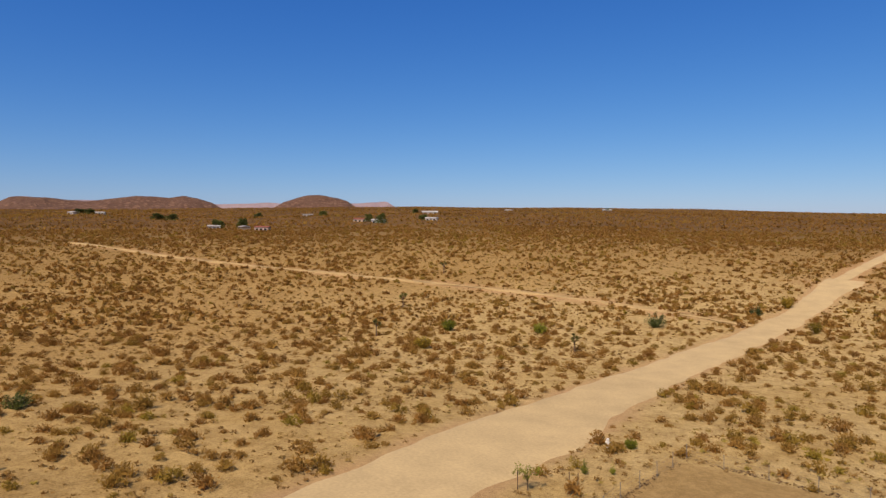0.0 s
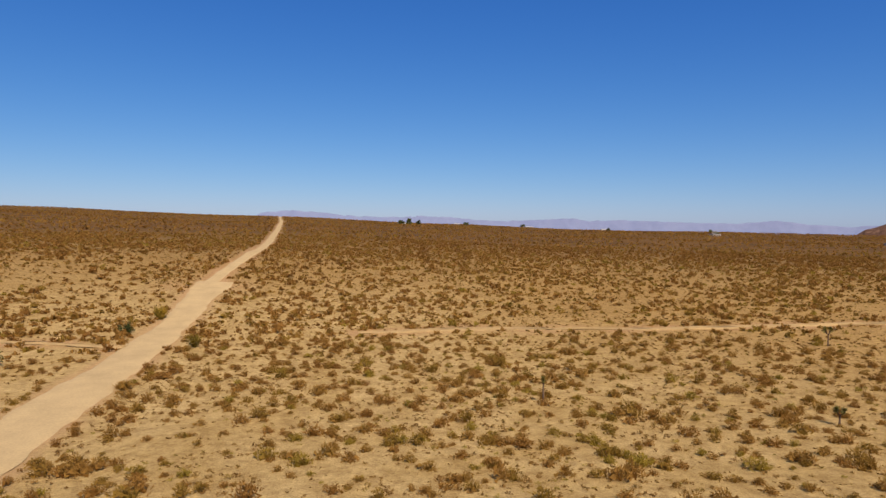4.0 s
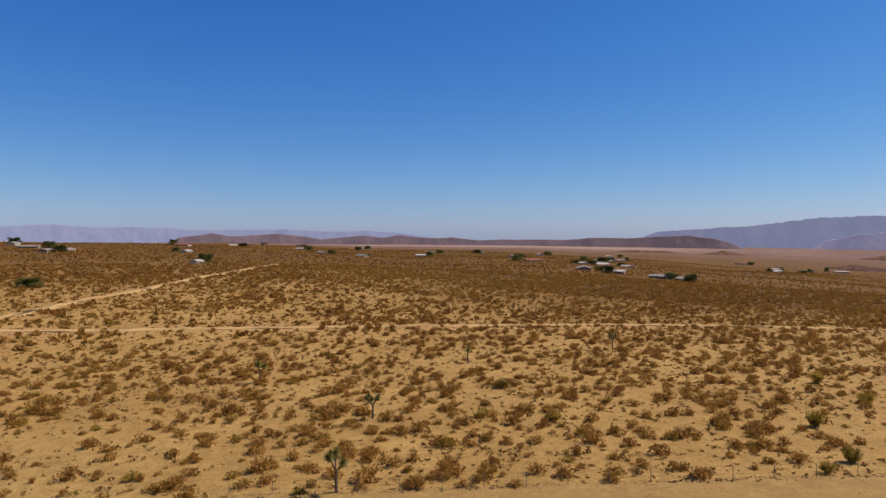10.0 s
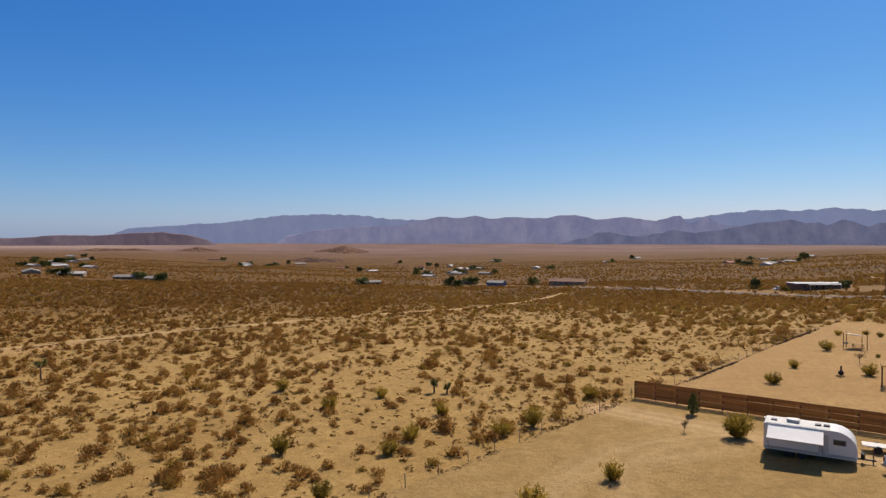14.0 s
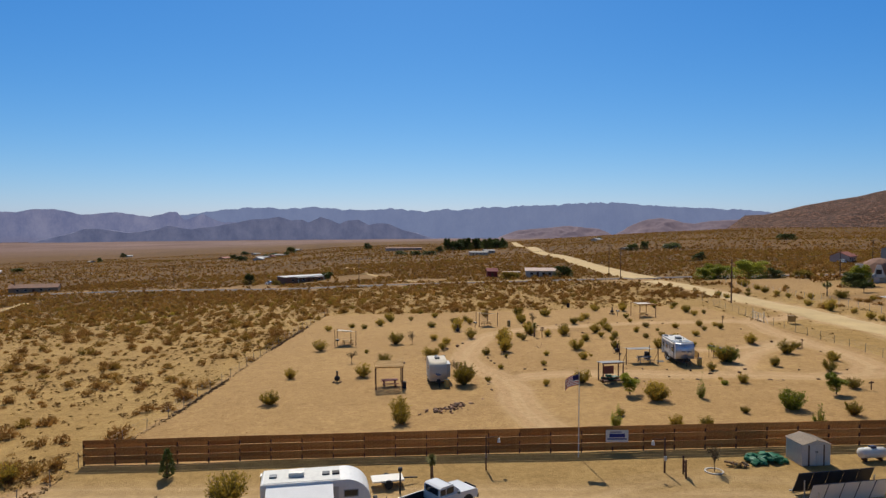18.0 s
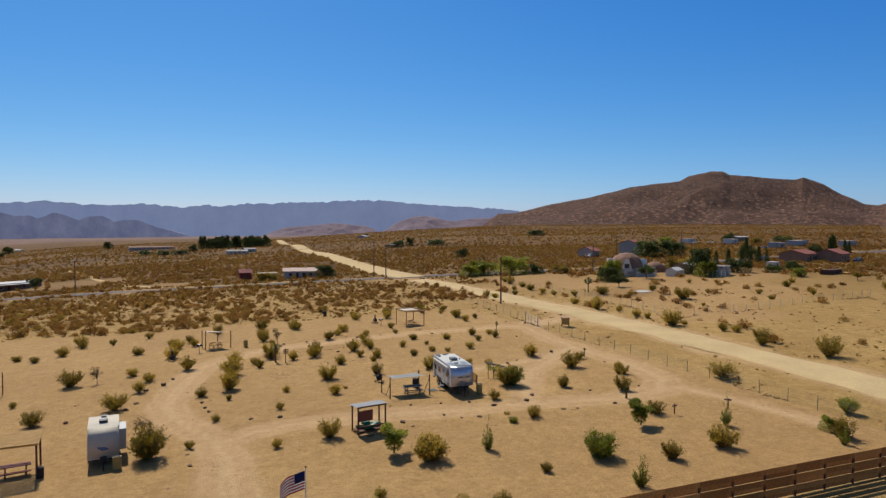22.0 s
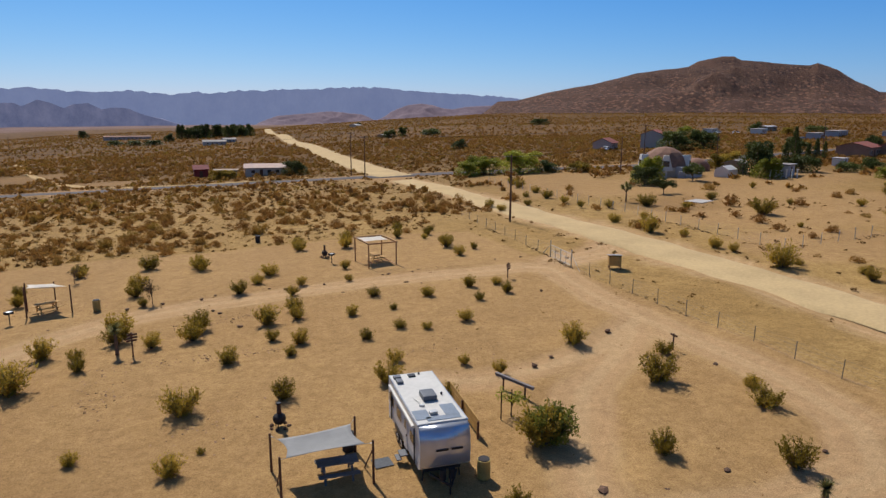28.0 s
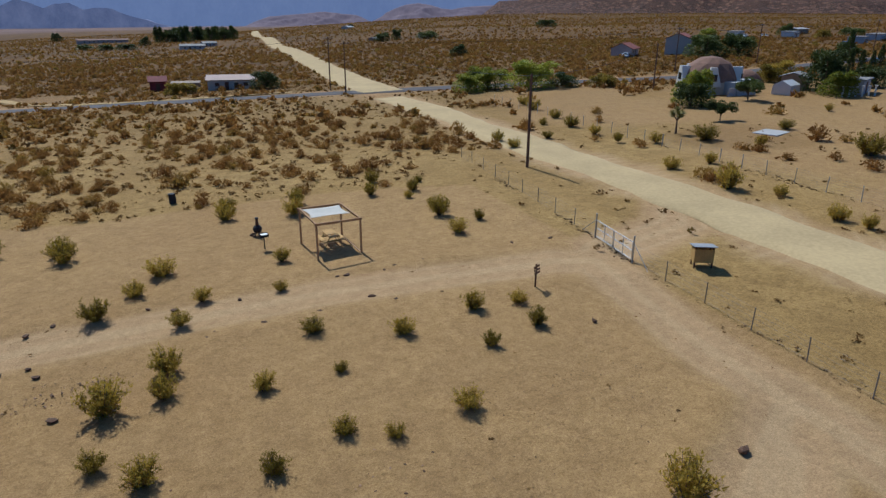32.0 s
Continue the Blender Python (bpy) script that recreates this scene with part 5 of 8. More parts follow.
# ---------- slatted fence ----------
def slat_fence():
    a, b = Vector((65.2, -43.9, 0)), Vector((-19.0, -40.0, 0))
    d = b - a
    n = 35
    step = d / n
    ang = math.atan2(d.y, d.x)
    root = new("slat_fence")
    tagged(root, "long horizontal-board fence of reddish stained wood", "fence")
    post = B()
    box(post, 0.1, 0.1, 2.15, z=-0.2, bevel=0.006)
    me = bpy.data.meshes.new("post")
    post.to_mesh(me)
    post.free()
    me.materials.append(dark_wood)
    bm = B()
    box(bm, step.length - 0.012, 0.02, 0.335, bevel=0.004)
    board = bpy.data.meshes.new("board")
    bm.to_mesh(board)
    bm.free()
    board.materials.append(fence_wood)
    for i in range(n + 1):
        p = a + step * i
        share("post", me, root, pose(p.x, p.y, z_at(p.x, p.y), 0, 0, math.degrees(ang)))
        if i == n:
            break
        q = p + step
        z0, z1 = z_at(p.x, p.y), z_at(q.x, q.y)
        tilt = math.degrees(math.atan2(z1 - z0, step.length))
        c = (p + q) / 2
        for k in range(6):
            off = -0.061 if k % 2 else 0.061
            share("board", board, root, pose(c.x - math.sin(ang) * off, c.y + math.cos(ang) * off, (z0 + z1) / 2 + 0.06 + k * 0.318 + random.uniform(-0.012, 0.012), 0, -tilt + random.uniform(-0.25, 0.25), math.degrees(ang)))
    return ang


FENCE_ANGLE = slat_fence()


def banner():
    ob = thing("banner", 24.0, -41.84, math.degrees(FENCE_ANGLE) + 180, "white banner with blue lettering bars tied to the fence", "banner")
    part("sheet", box(B(), 1.75, 0.012, 0.95, z=0.75), white_paint, ob)
    blue = mat("banner_blue", (0.03, 0.035, 0.16), 0.6, vary=0.1)
    for w, h, z, x in ((1.2, 0.3, 1.12, 0), (1.5, 0.1, 0.95, 0), (0.9, 0.08, 1.5, 0.1)):
        part("bar", box(B(), w, 0.006, h, x, -0.012, z), blue, ob)
        part("bar", box(B(), w, 0.006, h, x, 0.012, z), blue, ob)


banner()


# ---------- wire fences ----------
post_grey = mat("weathered_steel_post", (0.21, 0.175, 0.14), 0.8, metal=0.2, scale=3, vary=0.25, fine=20)
wire_mat = mat("fence_wire", (0.16, 0.14, 0.12), 0.6, metal=0.6, vary=0.1)


def wire_fence(pts, step, h, label, wires=5, post_r=0.028, mesh_material=None, gauge=0.005):
    root = new("wire_fence")
    tagged(root, label, "fence", "wire fences")
    bm = B()
    rod(bm, (0, 0, -0.2), (0, 0, h), post_r, post_r, 6)
    box(bm, post_r * 2.6, 0.012, 0.05, 0, 0, h - 0.08)
    me = bpy.data.meshes.new("post")
    bm.to_mesh(me)
    bm.free()
    me.materials.append(mesh_material or post_grey)
    spots = []
    for (ax, ay), (bx, by) in zip(pts, pts[1:]):
        L = math.hypot(bx - ax, by - ay)
        n = max(1, round(L / step))
        for i in range(n):
            t = i / n
            spots.append((ax + (bx - ax) * t, ay + (by - ay) * t))
    spots.append(pts[-1])
    tops = []
    for x, y in spots:
        z = z_at(x, y)
        share("post", me, root, Matrix.Translation((x, y, z)) @ pose(0, 0, 0, random.uniform(-2.5, 2.5), random.uniform(-2.5, 2.5), random.uniform(0, 90)))
        tops.append(Vector((x, y, z)))
    for k in range(wires):
        hh = h * (0.12 + 0.85 * k / max(1, wires - 1))
        part("wire", tube(B(), [p + Vector((0, 0, hh)) for p in tops], gauge, 3), wire_mat, root)
    return root


wire_fence([(-23, -132.4), (-22, -120), (-20.3, -104.2)], 3.0, 1.25, "sagging wire fence on thin metal posts along the dirt road")
wire_fence([(-19.6, -99.4), (-18.8, -86), (-18.4, -70), (-18.8, -55), (-19.1, -40.6)], 3.0, 1.25, "wire fence on thin metal posts along the dirt road")
wire_fence([(64.9, -45), (63.1, -56), (61.9, -70), (61.0, -86), (57.4, -134)], 3.2, 1.2, "wire fence on thin posts at the camp's edge", 4)
wire_fence([(65.4, -43.5), (68.0, -16), (70, 5), (74.6, 48.6), (40, 52.5), (-2.1, 56.4), (-8.9, 57.4), (-12, 58.3)], 3.3, 1.15, "low wire fence on thin posts round the yard", 4)
wire_fence([(-12, 58.3), (-12.9, 52), (-13.8, 45.5), (-14.5, 30)], 3.3, 1.3, "low wire fence on thin posts round the yard", 4)
wire_fence([(-45.6, -127), (-45.0, -112), (-43.8, -95.3), (-62, -96.4), (-95, -99)], 3.1, 1.35, "chain-link fence round the neighbours' bare plot", 6, 0.04, steel)
wire_fence([(-45.6, -127), (-46.5, -150), (-47.5, -172)], 3.1, 1.35, "chain-link fence along the neighbours' drive", 6, 0.04, steel)


def litter_line(name, pts, label, spread=0.35, per=5.0, size=0.1, seed=3):
    """Windblown litter and dead stems caught along a fence line."""
    rng = np.random.default_rng(seed)
    P = []
    for (ax, ay), (bx, by) in zip(pts, pts[1:]):
        n = int(math.hypot(bx - ax, by - ay) * per)
        t = rng.uniform(0, 1, n)
        P.append(np.stack([ax + (bx - ax) * t + rng.normal(0, spread, n), ay + (by - ay) * t + rng.normal(0, spread, n)], 1))
    P = np.concatenate(P)
    kinds = [tuft(rng, 7, 0.4, 0.6, 0.5, 2) for _ in range(4)]
    scatter(name, P, rng.uniform(size, size * 3.2, len(P)), kinds, dry_litter, label, 0.6, seed)


dry_litter = mat("dry_litter", (0.12, 0.062, 0.026), 0.95, scale=0.6, vary=0.3, fine=4, rgb2=(0.21, 0.12, 0.05))
litter_line("dead_weeds", [(65.4, -43.5), (68.0, -16), (70, 5), (74.6, 48.6), (40, 52.5), (-2.1, 56.4), (-12, 58.3), (-13.8, 45.5), (-14.5, 30)], "brown dead weeds drifted along the wire fence", 0.28, 9, 0.12)
litter_line("dead_weeds", [(64.9, -45), (63.1, -56), (61.9, -70), (61.0, -86), (57.4, -134)], "brown dead weeds drifted along the wire fence", 0.16, 18, 0.16, 4)
litter_line("dead_weeds", [(-23, -132), (-20.3, -104.2), (-19.6, -99.4), (-18.8, -86), (-18.4, -70), (-18.8, -55)], "brown dead weeds drifted along the wire fence", 0.2, 9, 0.1, 5)
litter_line("dead_weeds", [(-45.6, -127), (-43.8, -95.3), (-62, -96.4), (-95, -99)], "brown dead weeds drifted along the chain-link fence", 0.4, 7, 0.14, 6)


def gate():
    ob = thing("field_gate", -19.95, -101.8, math.degrees(math.atan2(4.8, 0.7)), "closed pipe-and-mesh farm gate of pale galvanised steel", "gate")
    for s in (-1, 1):
        part("gate_post", rod(B(), (s * 2.5, 0, -0.2), (s * 2.5, 0, 1.75), 0.055, seg=10), steel, ob)
        leaf = part("gate_leaf", rod(B(), (s * 0.06, 0, 1.3), (s * 2.42, 0, 1.3), 0.025), steel, ob)
        for p, q in (((s * 0.06, 0, 0.15), (s * 2.42, 0, 0.15)), ((s * 0.06, 0, 0.15), (s * 0.06, 0, 1.3)), ((s * 2.42, 0, 0.15), (s * 2.42, 0, 1.3)), ((s * 1.24, 0, 0.15), (s * 1.24, 0, 1.3)), ((s * 0.06, 0, 0.75), (s * 2.42, 0, 0.75))):
            part("rail", rod(B(), p, q, 0.022), steel, leaf)
        for k in range(7):
            part("mesh_wire", rod(B(), (s * 0.06, 0, 0.25 + k * 0.15), (s * 2.42, 0, 0.25 + k * 0.15), 0.006, seg=4), steel, leaf)
    part("brace", rod(B(), (2.5, 0, 1.3), (4.4, 0, 0.0), 0.02), steel, ob)
    part("brace", rod(B(), (-2.5, 0, 1.3), (-4.4, 0, 0.0), 0.02), steel, ob)


gate()


# ---------- shade shelters and tables ----------
def picnic_table(x, y, rz, wood, label, group="picnic tables"):
    ob = thing("picnic_table", x, y, rz, label, "table", group)
    for k in range(5):
        part("top_board", box(B(), 1.8, 0.135, 0.04, 0, -0.29 + k * 0.145, 0.72, 0.004), wood, ob)
    for s in (-1, 1):
        for k in (0, 1):
            part("seat_board", box(B(), 1.8, 0.135, 0.04, 0, s * (0.62 + k * 0.145), 0.42, 0.004), wood, ob)
        part("cross_bar", box(B(), 0.045, 1.5, 0.09, s * 0.62, 0, 0.33), wood, ob)
        part("top_bar", box(B(), 0.045, 0.7, 0.07, s * 0.66, 0, 0.65), wood, ob)
        for q in (-1, 1):
            part("leg", beam(B(), (s * 0.6, q * 0.62, -0.02), (s * 0.6, q * 0.22, 0.72), 0.09, 0.04), wood, ob)
    return ob


def sail(ob, corners, sag, material, label):
    """A shade cloth with pulled-in edges between its corners."""
    c = [Vector(p) for p in corners]
    n = 12
    bm = B()
    mid = sum(c, Vector()) / len(c)
    rows = []
    for i in range(n + 1):
        row = []
        for j in range(n + 1):
            u, v = i / n, j / n
            if len(c) == 4:
                p = c[0] * (1 - u) * (1 - v) + c[1] * u * (1 - v) + c[2] * u * v + c[3] * (1 - u) * v
            else:
                p = c[0] * (1 - u) + (c[1] * (1 - v) + c[2] * v) * u
            edge = (1 - (2 * u - 1) ** 2) * abs(2 * v - 1) ** 2 + (1 - (2 * v - 1) ** 2) * abs(2 * u - 1) ** 2
            p = p.lerp(mid, 0.13 * edge)
            p.z -= sag * 16 * u * (1 - u) * v * (1 - v)
            row.append(bm.verts.new(p))
        rows.append(row)
    for i in range(n):
        for j in range(n):
            q = [rows[i][j], rows[i + 1][j], rows[i + 1][j + 1], rows[i][j + 1]]
            q = list(dict.fromkeys(q))
            f = bm.faces.new(q)
            f.smooth = True
    bmesh.ops.remove_doubles(bm, verts=bm.verts, dist=0.0005)
    cloth = part("shade_cloth", bm, material, ob, label)
    m = cloth.modifiers.new("thickness", "SOLIDIFY")
    m.thickness = 0.008
    return cloth


def sail_shelter_grey():
    ob = thing("shade_shelter", 11.4, -72.3, 0, "four-post shade shelter with a grey cloth sail", "shelter", "shade shelters")
    tops = []
    for (dx, dy), h in (((1.95, 1.0), 2.0), ((-1.95, 1.2), 2.05), ((-1.95, -1.7), 1.85), ((1.95, -1.6), 1.8)):
        post = part("post", rod(B(), (dx, dy, -0.2), (dx, dy, h), 0.06, 0.05, 9), dark_wood, ob)
        part("eye_bolt", rod(B(), (dx, dy, h - 0.12), (dx * 0.94, dy * 0.94, h - 0.14), 0.012), steel, post)
        part("guy_rope", rod(B(), (dx * 0.94, dy * 0.94, h - 0.14), (dx * 0.86, dy * 0.84, h - 0.2), 0.01, seg=5), cloth_grey, ob)
        tops.append((dx * 0.86, dy * 0.84, h - 0.2))
    for s in (-1, 1):
        part("brace", rod(B(), (s * 1.95, 1.05, 1.5), (s * 1.95, -0.2, 0.02), 0.03), dark_wood, ob)
    sail(ob, tops, 0.12, cloth_grey, "taut grey shade cloth")


sail_shelter_grey()
grey_board = mat("weathered_board", (0.17, 0.15, 0.135), 0.85, scale=2, vary=0.25, bump=0.2, fine=20)
picnic_table(10.75, -72.3, -5, grey_board, "dark weathered wooden picnic table under the grey sail")


def sail_shelter_white(x, y, rz, label):
    ob = thing("shade_shelter", x, y, rz, label, "shelter", "shade shelters")
    tops = []
    for (dx, dy), h in (((1.6, 1.0), 2.5), ((-1.6, 1.4), 2.35), ((-0.6, -1.5), 2.1), ((1.5, -1.4), 2.3)):
        part("post", rod(B(), (dx, dy, -0.2), (dx, dy, h), 0.06, 0.05, 9), dark_wood, ob)
        tops.append((dx * 0.9, dy * 0.9, h - 0.15))
    sail(ob, tops, 0.2, cloth_white, "cream triangular shade cloth")


sail_shelter_white(26.3, -107.4, 10, "shade shelter of thin posts with a cream cloth sail")
picnic_table(26.4, -107.3, 25, pale_wood, "pale wooden picnic table under the cream sail")
sail_shelter_white(49.6, -93.2, 0, "shade shelter of thin posts with a cream cloth sail")
picnic_table(49.4, -93.4, 20, pale_wood, "pale wooden picnic table under the cream sail")


def post_pergola(x, y, rz, w, d, h, slats, wood, label):
    ob = thing("pergola", x, y, rz, label, "pergola", "shade shelters")
    for sx in (-1, 1):
        for sy in (-1, 1):
            part("post", box(B(), 0.12, 0.12, h + 0.2, sx * w / 2, sy * d / 2, -0.2, 0.006), wood if not slats else dark_wood, ob)
    for sy in (-1, 1):
        part("beam", box(B(), w + 0.25, 0.08, 0.16, 0, sy * d / 2, h), wood, ob)
    for sx in (-1, 1):
        part("beam", box(B(), 0.08, d + 0.1, 0.14, sx * w / 2, 0, h + 0.02), wood, ob)
    if slats:
        n = 20
        for k in range(n):
            part("roof_slat", box(B(), w + 0.4, 0.09, 0.03, 0, -d / 2 - 0.2 + (d + 0.4) * k / (n - 1), h + 0.17), wood, ob)
    else:
        q = [(sx * (w / 2 - 0.12), sy * (d / 2 - 0.12), h + 0.06) for sx, sy in ((-1, -1), (1, -1), (1, 0.2), (-1, 0.2))]
        sail(ob, q, 0.1, cloth_white, "pale shade cloth hung in the frame")
        part("ground_beam", box(B(), 0.1, d, 0.1, -w / 2, 0, 0), wood, ob)
    return ob


post_pergola(-3.05, -110.7, 4, 3.0, 4.0, 2.35, False, mat("cedar_beam", (0.40, 0.22, 0.09), 0.7, scale=2, vary=0.2, fine=18), "open cedar pergola with a hung pale cloth")
picnic_table(-3.3, -111.6, 95, pale_wood, "pale wooden picnic table under the cedar pergola")
post_pergola(42.3, -65.2, 4, 2.9, 2.9, 2.35, True, pale_wood, "pale wooden pergola with a slatted roof")
picnic_table(42.2, -65.2, 10, mat("red_stained_wood", (0.22, 0.06, 0.035), 0.7, vary=0.2, fine=15), "red-stained wooden picnic table under the slatted pergola")


def notice_hut():
    ob = thing("notice_hut", 17.7, -63.6, 10, "small open wooden hut with a sheet-metal roof", "shelter")
    for sx in (-1, 1):
        for sy in (-1, 1):
            part("post", box(B(), 0.1, 0.1, 2.08 if sy < 0 else 2.2, sx * 1.2, sy * 0.55, -0.1, 0.005), dark_wood, ob)
    roof = part("roof", ribbed(B(), 2.75, 1.5, 14), corrugated, ob, "pale corrugated metal roof")
    roof.matrix_basis = pose(0, 0, 2.12, 4, 0, 0)
    part("roof_beam", box(B(), 2.6, 0.08, 0.12, 0, 0.55, 2.03), dark_wood, ob)
    part("roof_beam", box(B(), 2.6, 0.08, 0.12, 0, -0.55, 1.95), dark_wood, ob)
    part("notice_board", box(B(), 1.25, 0.05, 0.85, 0.55, 0.52, 0.95, 0.006), mat("board_red", (0.19, 0.06, 0.035), 0.75, vary=0.2, fine=12), ob, "reddish wooden notice board")
    part("rail", box(B(), 2.4, 0.06, 0.1, 0, 0.55, 0.45), dark_wood, ob)
    part("shelf", box(B(), 2.3, 1.0, 0.04, 0, 0, 0.12), dark_wood, ob)


notice_hut()


def sacks(x, y, rz, n, lx, ly, label, seed, dz=0.0):
    rng = random.Random(seed)
    ob = thing("sack_heap", x, y, rz, label, "sacks", "", dz)
    for _ in range(n):
        px, py = rng.uniform(-lx, lx), rng.uniform(-ly, ly)
        hz = max(0.1, 0.55 * (1 - (px / lx) ** 2) * (1 - 0.6 * (py / ly) ** 2)) * rng.uniform(0.3, 1)
        bm = B()
        box(bm, 0.62, 0.4, 0.2, 0, 0, 0, 0.08)
        s = part("sack", bm, tarp_green, ob)
        s.matrix_basis = pose(px, py, hz, rng.uniform(-20, 20), rng.uniform(-20, 20), rng.uniform(0, 180))


sacks(13.9, -38.7, 3, 46, 1.25, 0.62, "heap of full green plastic sacks beside the shed", 4)
sacks(17.6, -63.7, 10, 14, 0.95, 0.4, "green plastic sacks stored in the notice hut", 9, 0.1)


def chiminea(x, y, label):
    ob = thing("chiminea", x, y, random.uniform(0, 360), label, "fire pot", "garden stoves")
    rng = random.Random(int(x * 10))
    bm = B()
    ball(bm, 0.34, 0, 0, 0.48, 2, 1, 1, 0.95)
    part("fire_bowl", bm, dark_iron, ob)
    part("neck", rod(B(), (0, 0, 0.72), (0, 0, 1.3), 0.13, 0.09, 10), rust, ob)
    part("rim", rod(B(), (0, 0, 1.27), (0, 0, 1.34), 0.13, 0.13, 10), dark_iron, ob)
    for k in range(3):
        a = k * 2.094
        part("leg", rod(B(), (math.cos(a) * 0.2, math.sin(a) * 0.2, 0.3), (math.cos(a) * 0.3, math.sin(a) * 0.3, -0.02), 0.025), dark_iron, ob)
    for k in range(7):
        a = k * 0.897
        bm = B()
        ball(bm, 0.12, 0, 0, 0.05, 1, 1.2, 1, 0.7, 0.28, rng)
        st = part("hearth_stone", bm, dark_stone, ob)
        st.matrix_basis = pose(math.cos(a) * 0.45, math.sin(a) * 0.45, 0, 0, 0, rng.uniform(0, 360))


chiminea(12.3, -78.0, "dark iron chimney stove ringed with stones")
chiminea(48.3, -68.0, "dark iron chimney stove on bare sand")
chiminea(31.9, -100.5, "dark iron chimney stove among the bushes")
chiminea(1.1, -115.9, "dark iron chimney stove on bare sand")


def grill(x, y, rz):
    ob = thing("camp_grill", x, y, rz, "black steel camp grill on a single post", "grill", "camp grills")
    part("post", rod(B(), (0, 0, -0.1), (0, 0, 0.85), 0.04), dark_iron, ob)
    bm = B()
    box(bm, 0.55, 0.4, 0.03, 0, 0, 0.85)
    for s in (-1, 1):
        box(bm, 0.03, 0.4, 0.22, s * 0.27, 0, 0.85)
    box(bm, 0.55, 0.03, 0.22, 0, -0.19, 0.85)
    part("fire_box", bm, dark_iron, ob)
    part("grate", box(B(), 0.5, 0.36, 0.015, 0, 0, 1.02), steel, ob)


grill(1.1, -112.7, 10)
grill(28.6, -104.6, 40)
grill(50.8, -92.0, 80)


def barrel(x, y, label, material, r=0.29, h=0.86):
    ob = thing("barrel", x, y, 0, label, "barrel", "barrels")
    drum = part("drum", rod(B(), (0, 0, 0), (0, 0, h), r, r, 20), material, ob)
    for k in (0.3, 0.6, 1.0):
        part("hoop", rod(B(), (0, 0, k * h - 0.02), (0, 0, k * h + 0.015), r + 0.012, r + 0.012, 20), material, drum)
    part("lid", rod(B(), (0, 0, h + 0.01), (0, 0, h + 0.05), r * 0.9, r * 0.85, 20), dark_iron, ob)


mustard = mat("ochre_paint", (0.36, 0.25, 0.07), 0.6, scale=3, vary=0.2, fine=14)
barrel(4.95, -69.5, "ochre steel drum beside the silver travel trailer", mustard)
barrel(9.7, -74.3, "dark steel rubbish drum beside the grey sail", dark_iron)
barrel(22.6, -105.6, "ochre steel drum beside a dark bush", mustard)
barrel(35.9, -63.5, "tan steel drum at the small trailer's hitch", mustard)
barrel(40.6, -64.0, "dark hanging rubbish drum by the slatted pergola", dark_iron, 0.25, 0.7)
barrel(6.5, -128.5, "dark steel rubbish drum on bare sand", dark_iron)


def kiosk():
    ob = thing("roadside_box", -22.9, -96.9, -28, "ochre boarded notice box with a sheet-metal roof", "kiosk")
    ob.matrix_basis = ob.matrix_basis @ Matrix.Diagonal((0.84, 0.84, 0.9, 1))
    for sx in (-1, 1):
        for sy in (-1, 1):
            part("leg", box(B(), 0.09, 0.09, 1.6, sx * 0.62, sy * 0.4, -0.1), dark_wood, ob)
    for k in range(7):
        for sy in (-1, 1):
            part("board", box(B(), 0.19, 0.03, 0.95, -0.6 + k * 0.2, sy * 0.44, 0.42), pale_wood, ob)
    for sx in (-1, 1):
        part("side", box(B(), 0.03, 0.85, 0.95, sx * 0.68, 0, 0.42), pale_wood, ob)
    roof = part("roof", box(B(), 1.65, 1.35, 0.035, 0, 0, 0), corrugated, ob, "pale sheet-metal roof")
    roof.matrix_basis = pose(0, 0, 1.52, 7, 0, 0)


kiosk()


def finger_post(x, y, h, arms, label):
    ob = thing("signpost", x, y, random.uniform(0, 180), label, "signpost", "signposts")
    part("post", rod(B(), (0, 0, -0.1), (0, 0, h), 0.055, 0.05, 8), dark_wood, ob)
    for k in range(arms):
        part("sign_board", box(B(), 0.62, 0.035, 0.12, random.uniform(-0.08, 0.08), 0.06, h - 0.2 - 0.2 * k, 0.004), dark_wood, ob)


for x, y, h, a in ((19.5, -92.3, 1.7, 3), (-12.05, -98.5, 1.5, 3), (-12.8, -77.6, 1.2, 1), (-6.9, -56.2, 0.9, 1), (-12.2, -55.5, 0.9, 1)):
    finger_post(x, y, h, a, "dark wooden signpost with small nailed boards")


def staked_beam():
    ob = thing("beam_rest", -0.4, -76.4, 12, "weathered squared timber resting on short stakes", "timber")
    part("timber", beam(B(), (0.15, -1.4, 0.75), (-0.15, 1.4, 0.75), 0.18, 0.16), grey_board, ob)
    for s in (-1, 1):
        part("stake", rod(B(), (-s * 0.1, s * 0.8, -0.1), (-s * 0.1, s * 0.8, 0.68), 0.05), rust, ob)
    for x in (1.1, 1.7):
        t = thing("tree_stake", x, -74.0, 0, "thin rusty stake beside the sapling", "stake", "stakes")
        part("rod", rod(B(), (0, 0, -0.1), (0, 0, 1.5), 0.03), rust, t)


staked_beam()


def screen_fence():
    ob = thing("low_board_fence", 3.35, -75.2, 83, "low screen of pale boards beside the silver trailer", "fence")
    for k in range(3):
        part("post", box(B(), 0.09, 0.09, 0.95, -2.5 + k * 2.5, 0, -0.1), dark_wood, ob)
    for k in range(2):
        for j in range(3):
            part("board", box(B(), 2.46, 0.03, 0.25, -1.25 + k * 2.5, 0.06, 0.1 + j * 0.27), pale_wood, ob)


screen_fence()


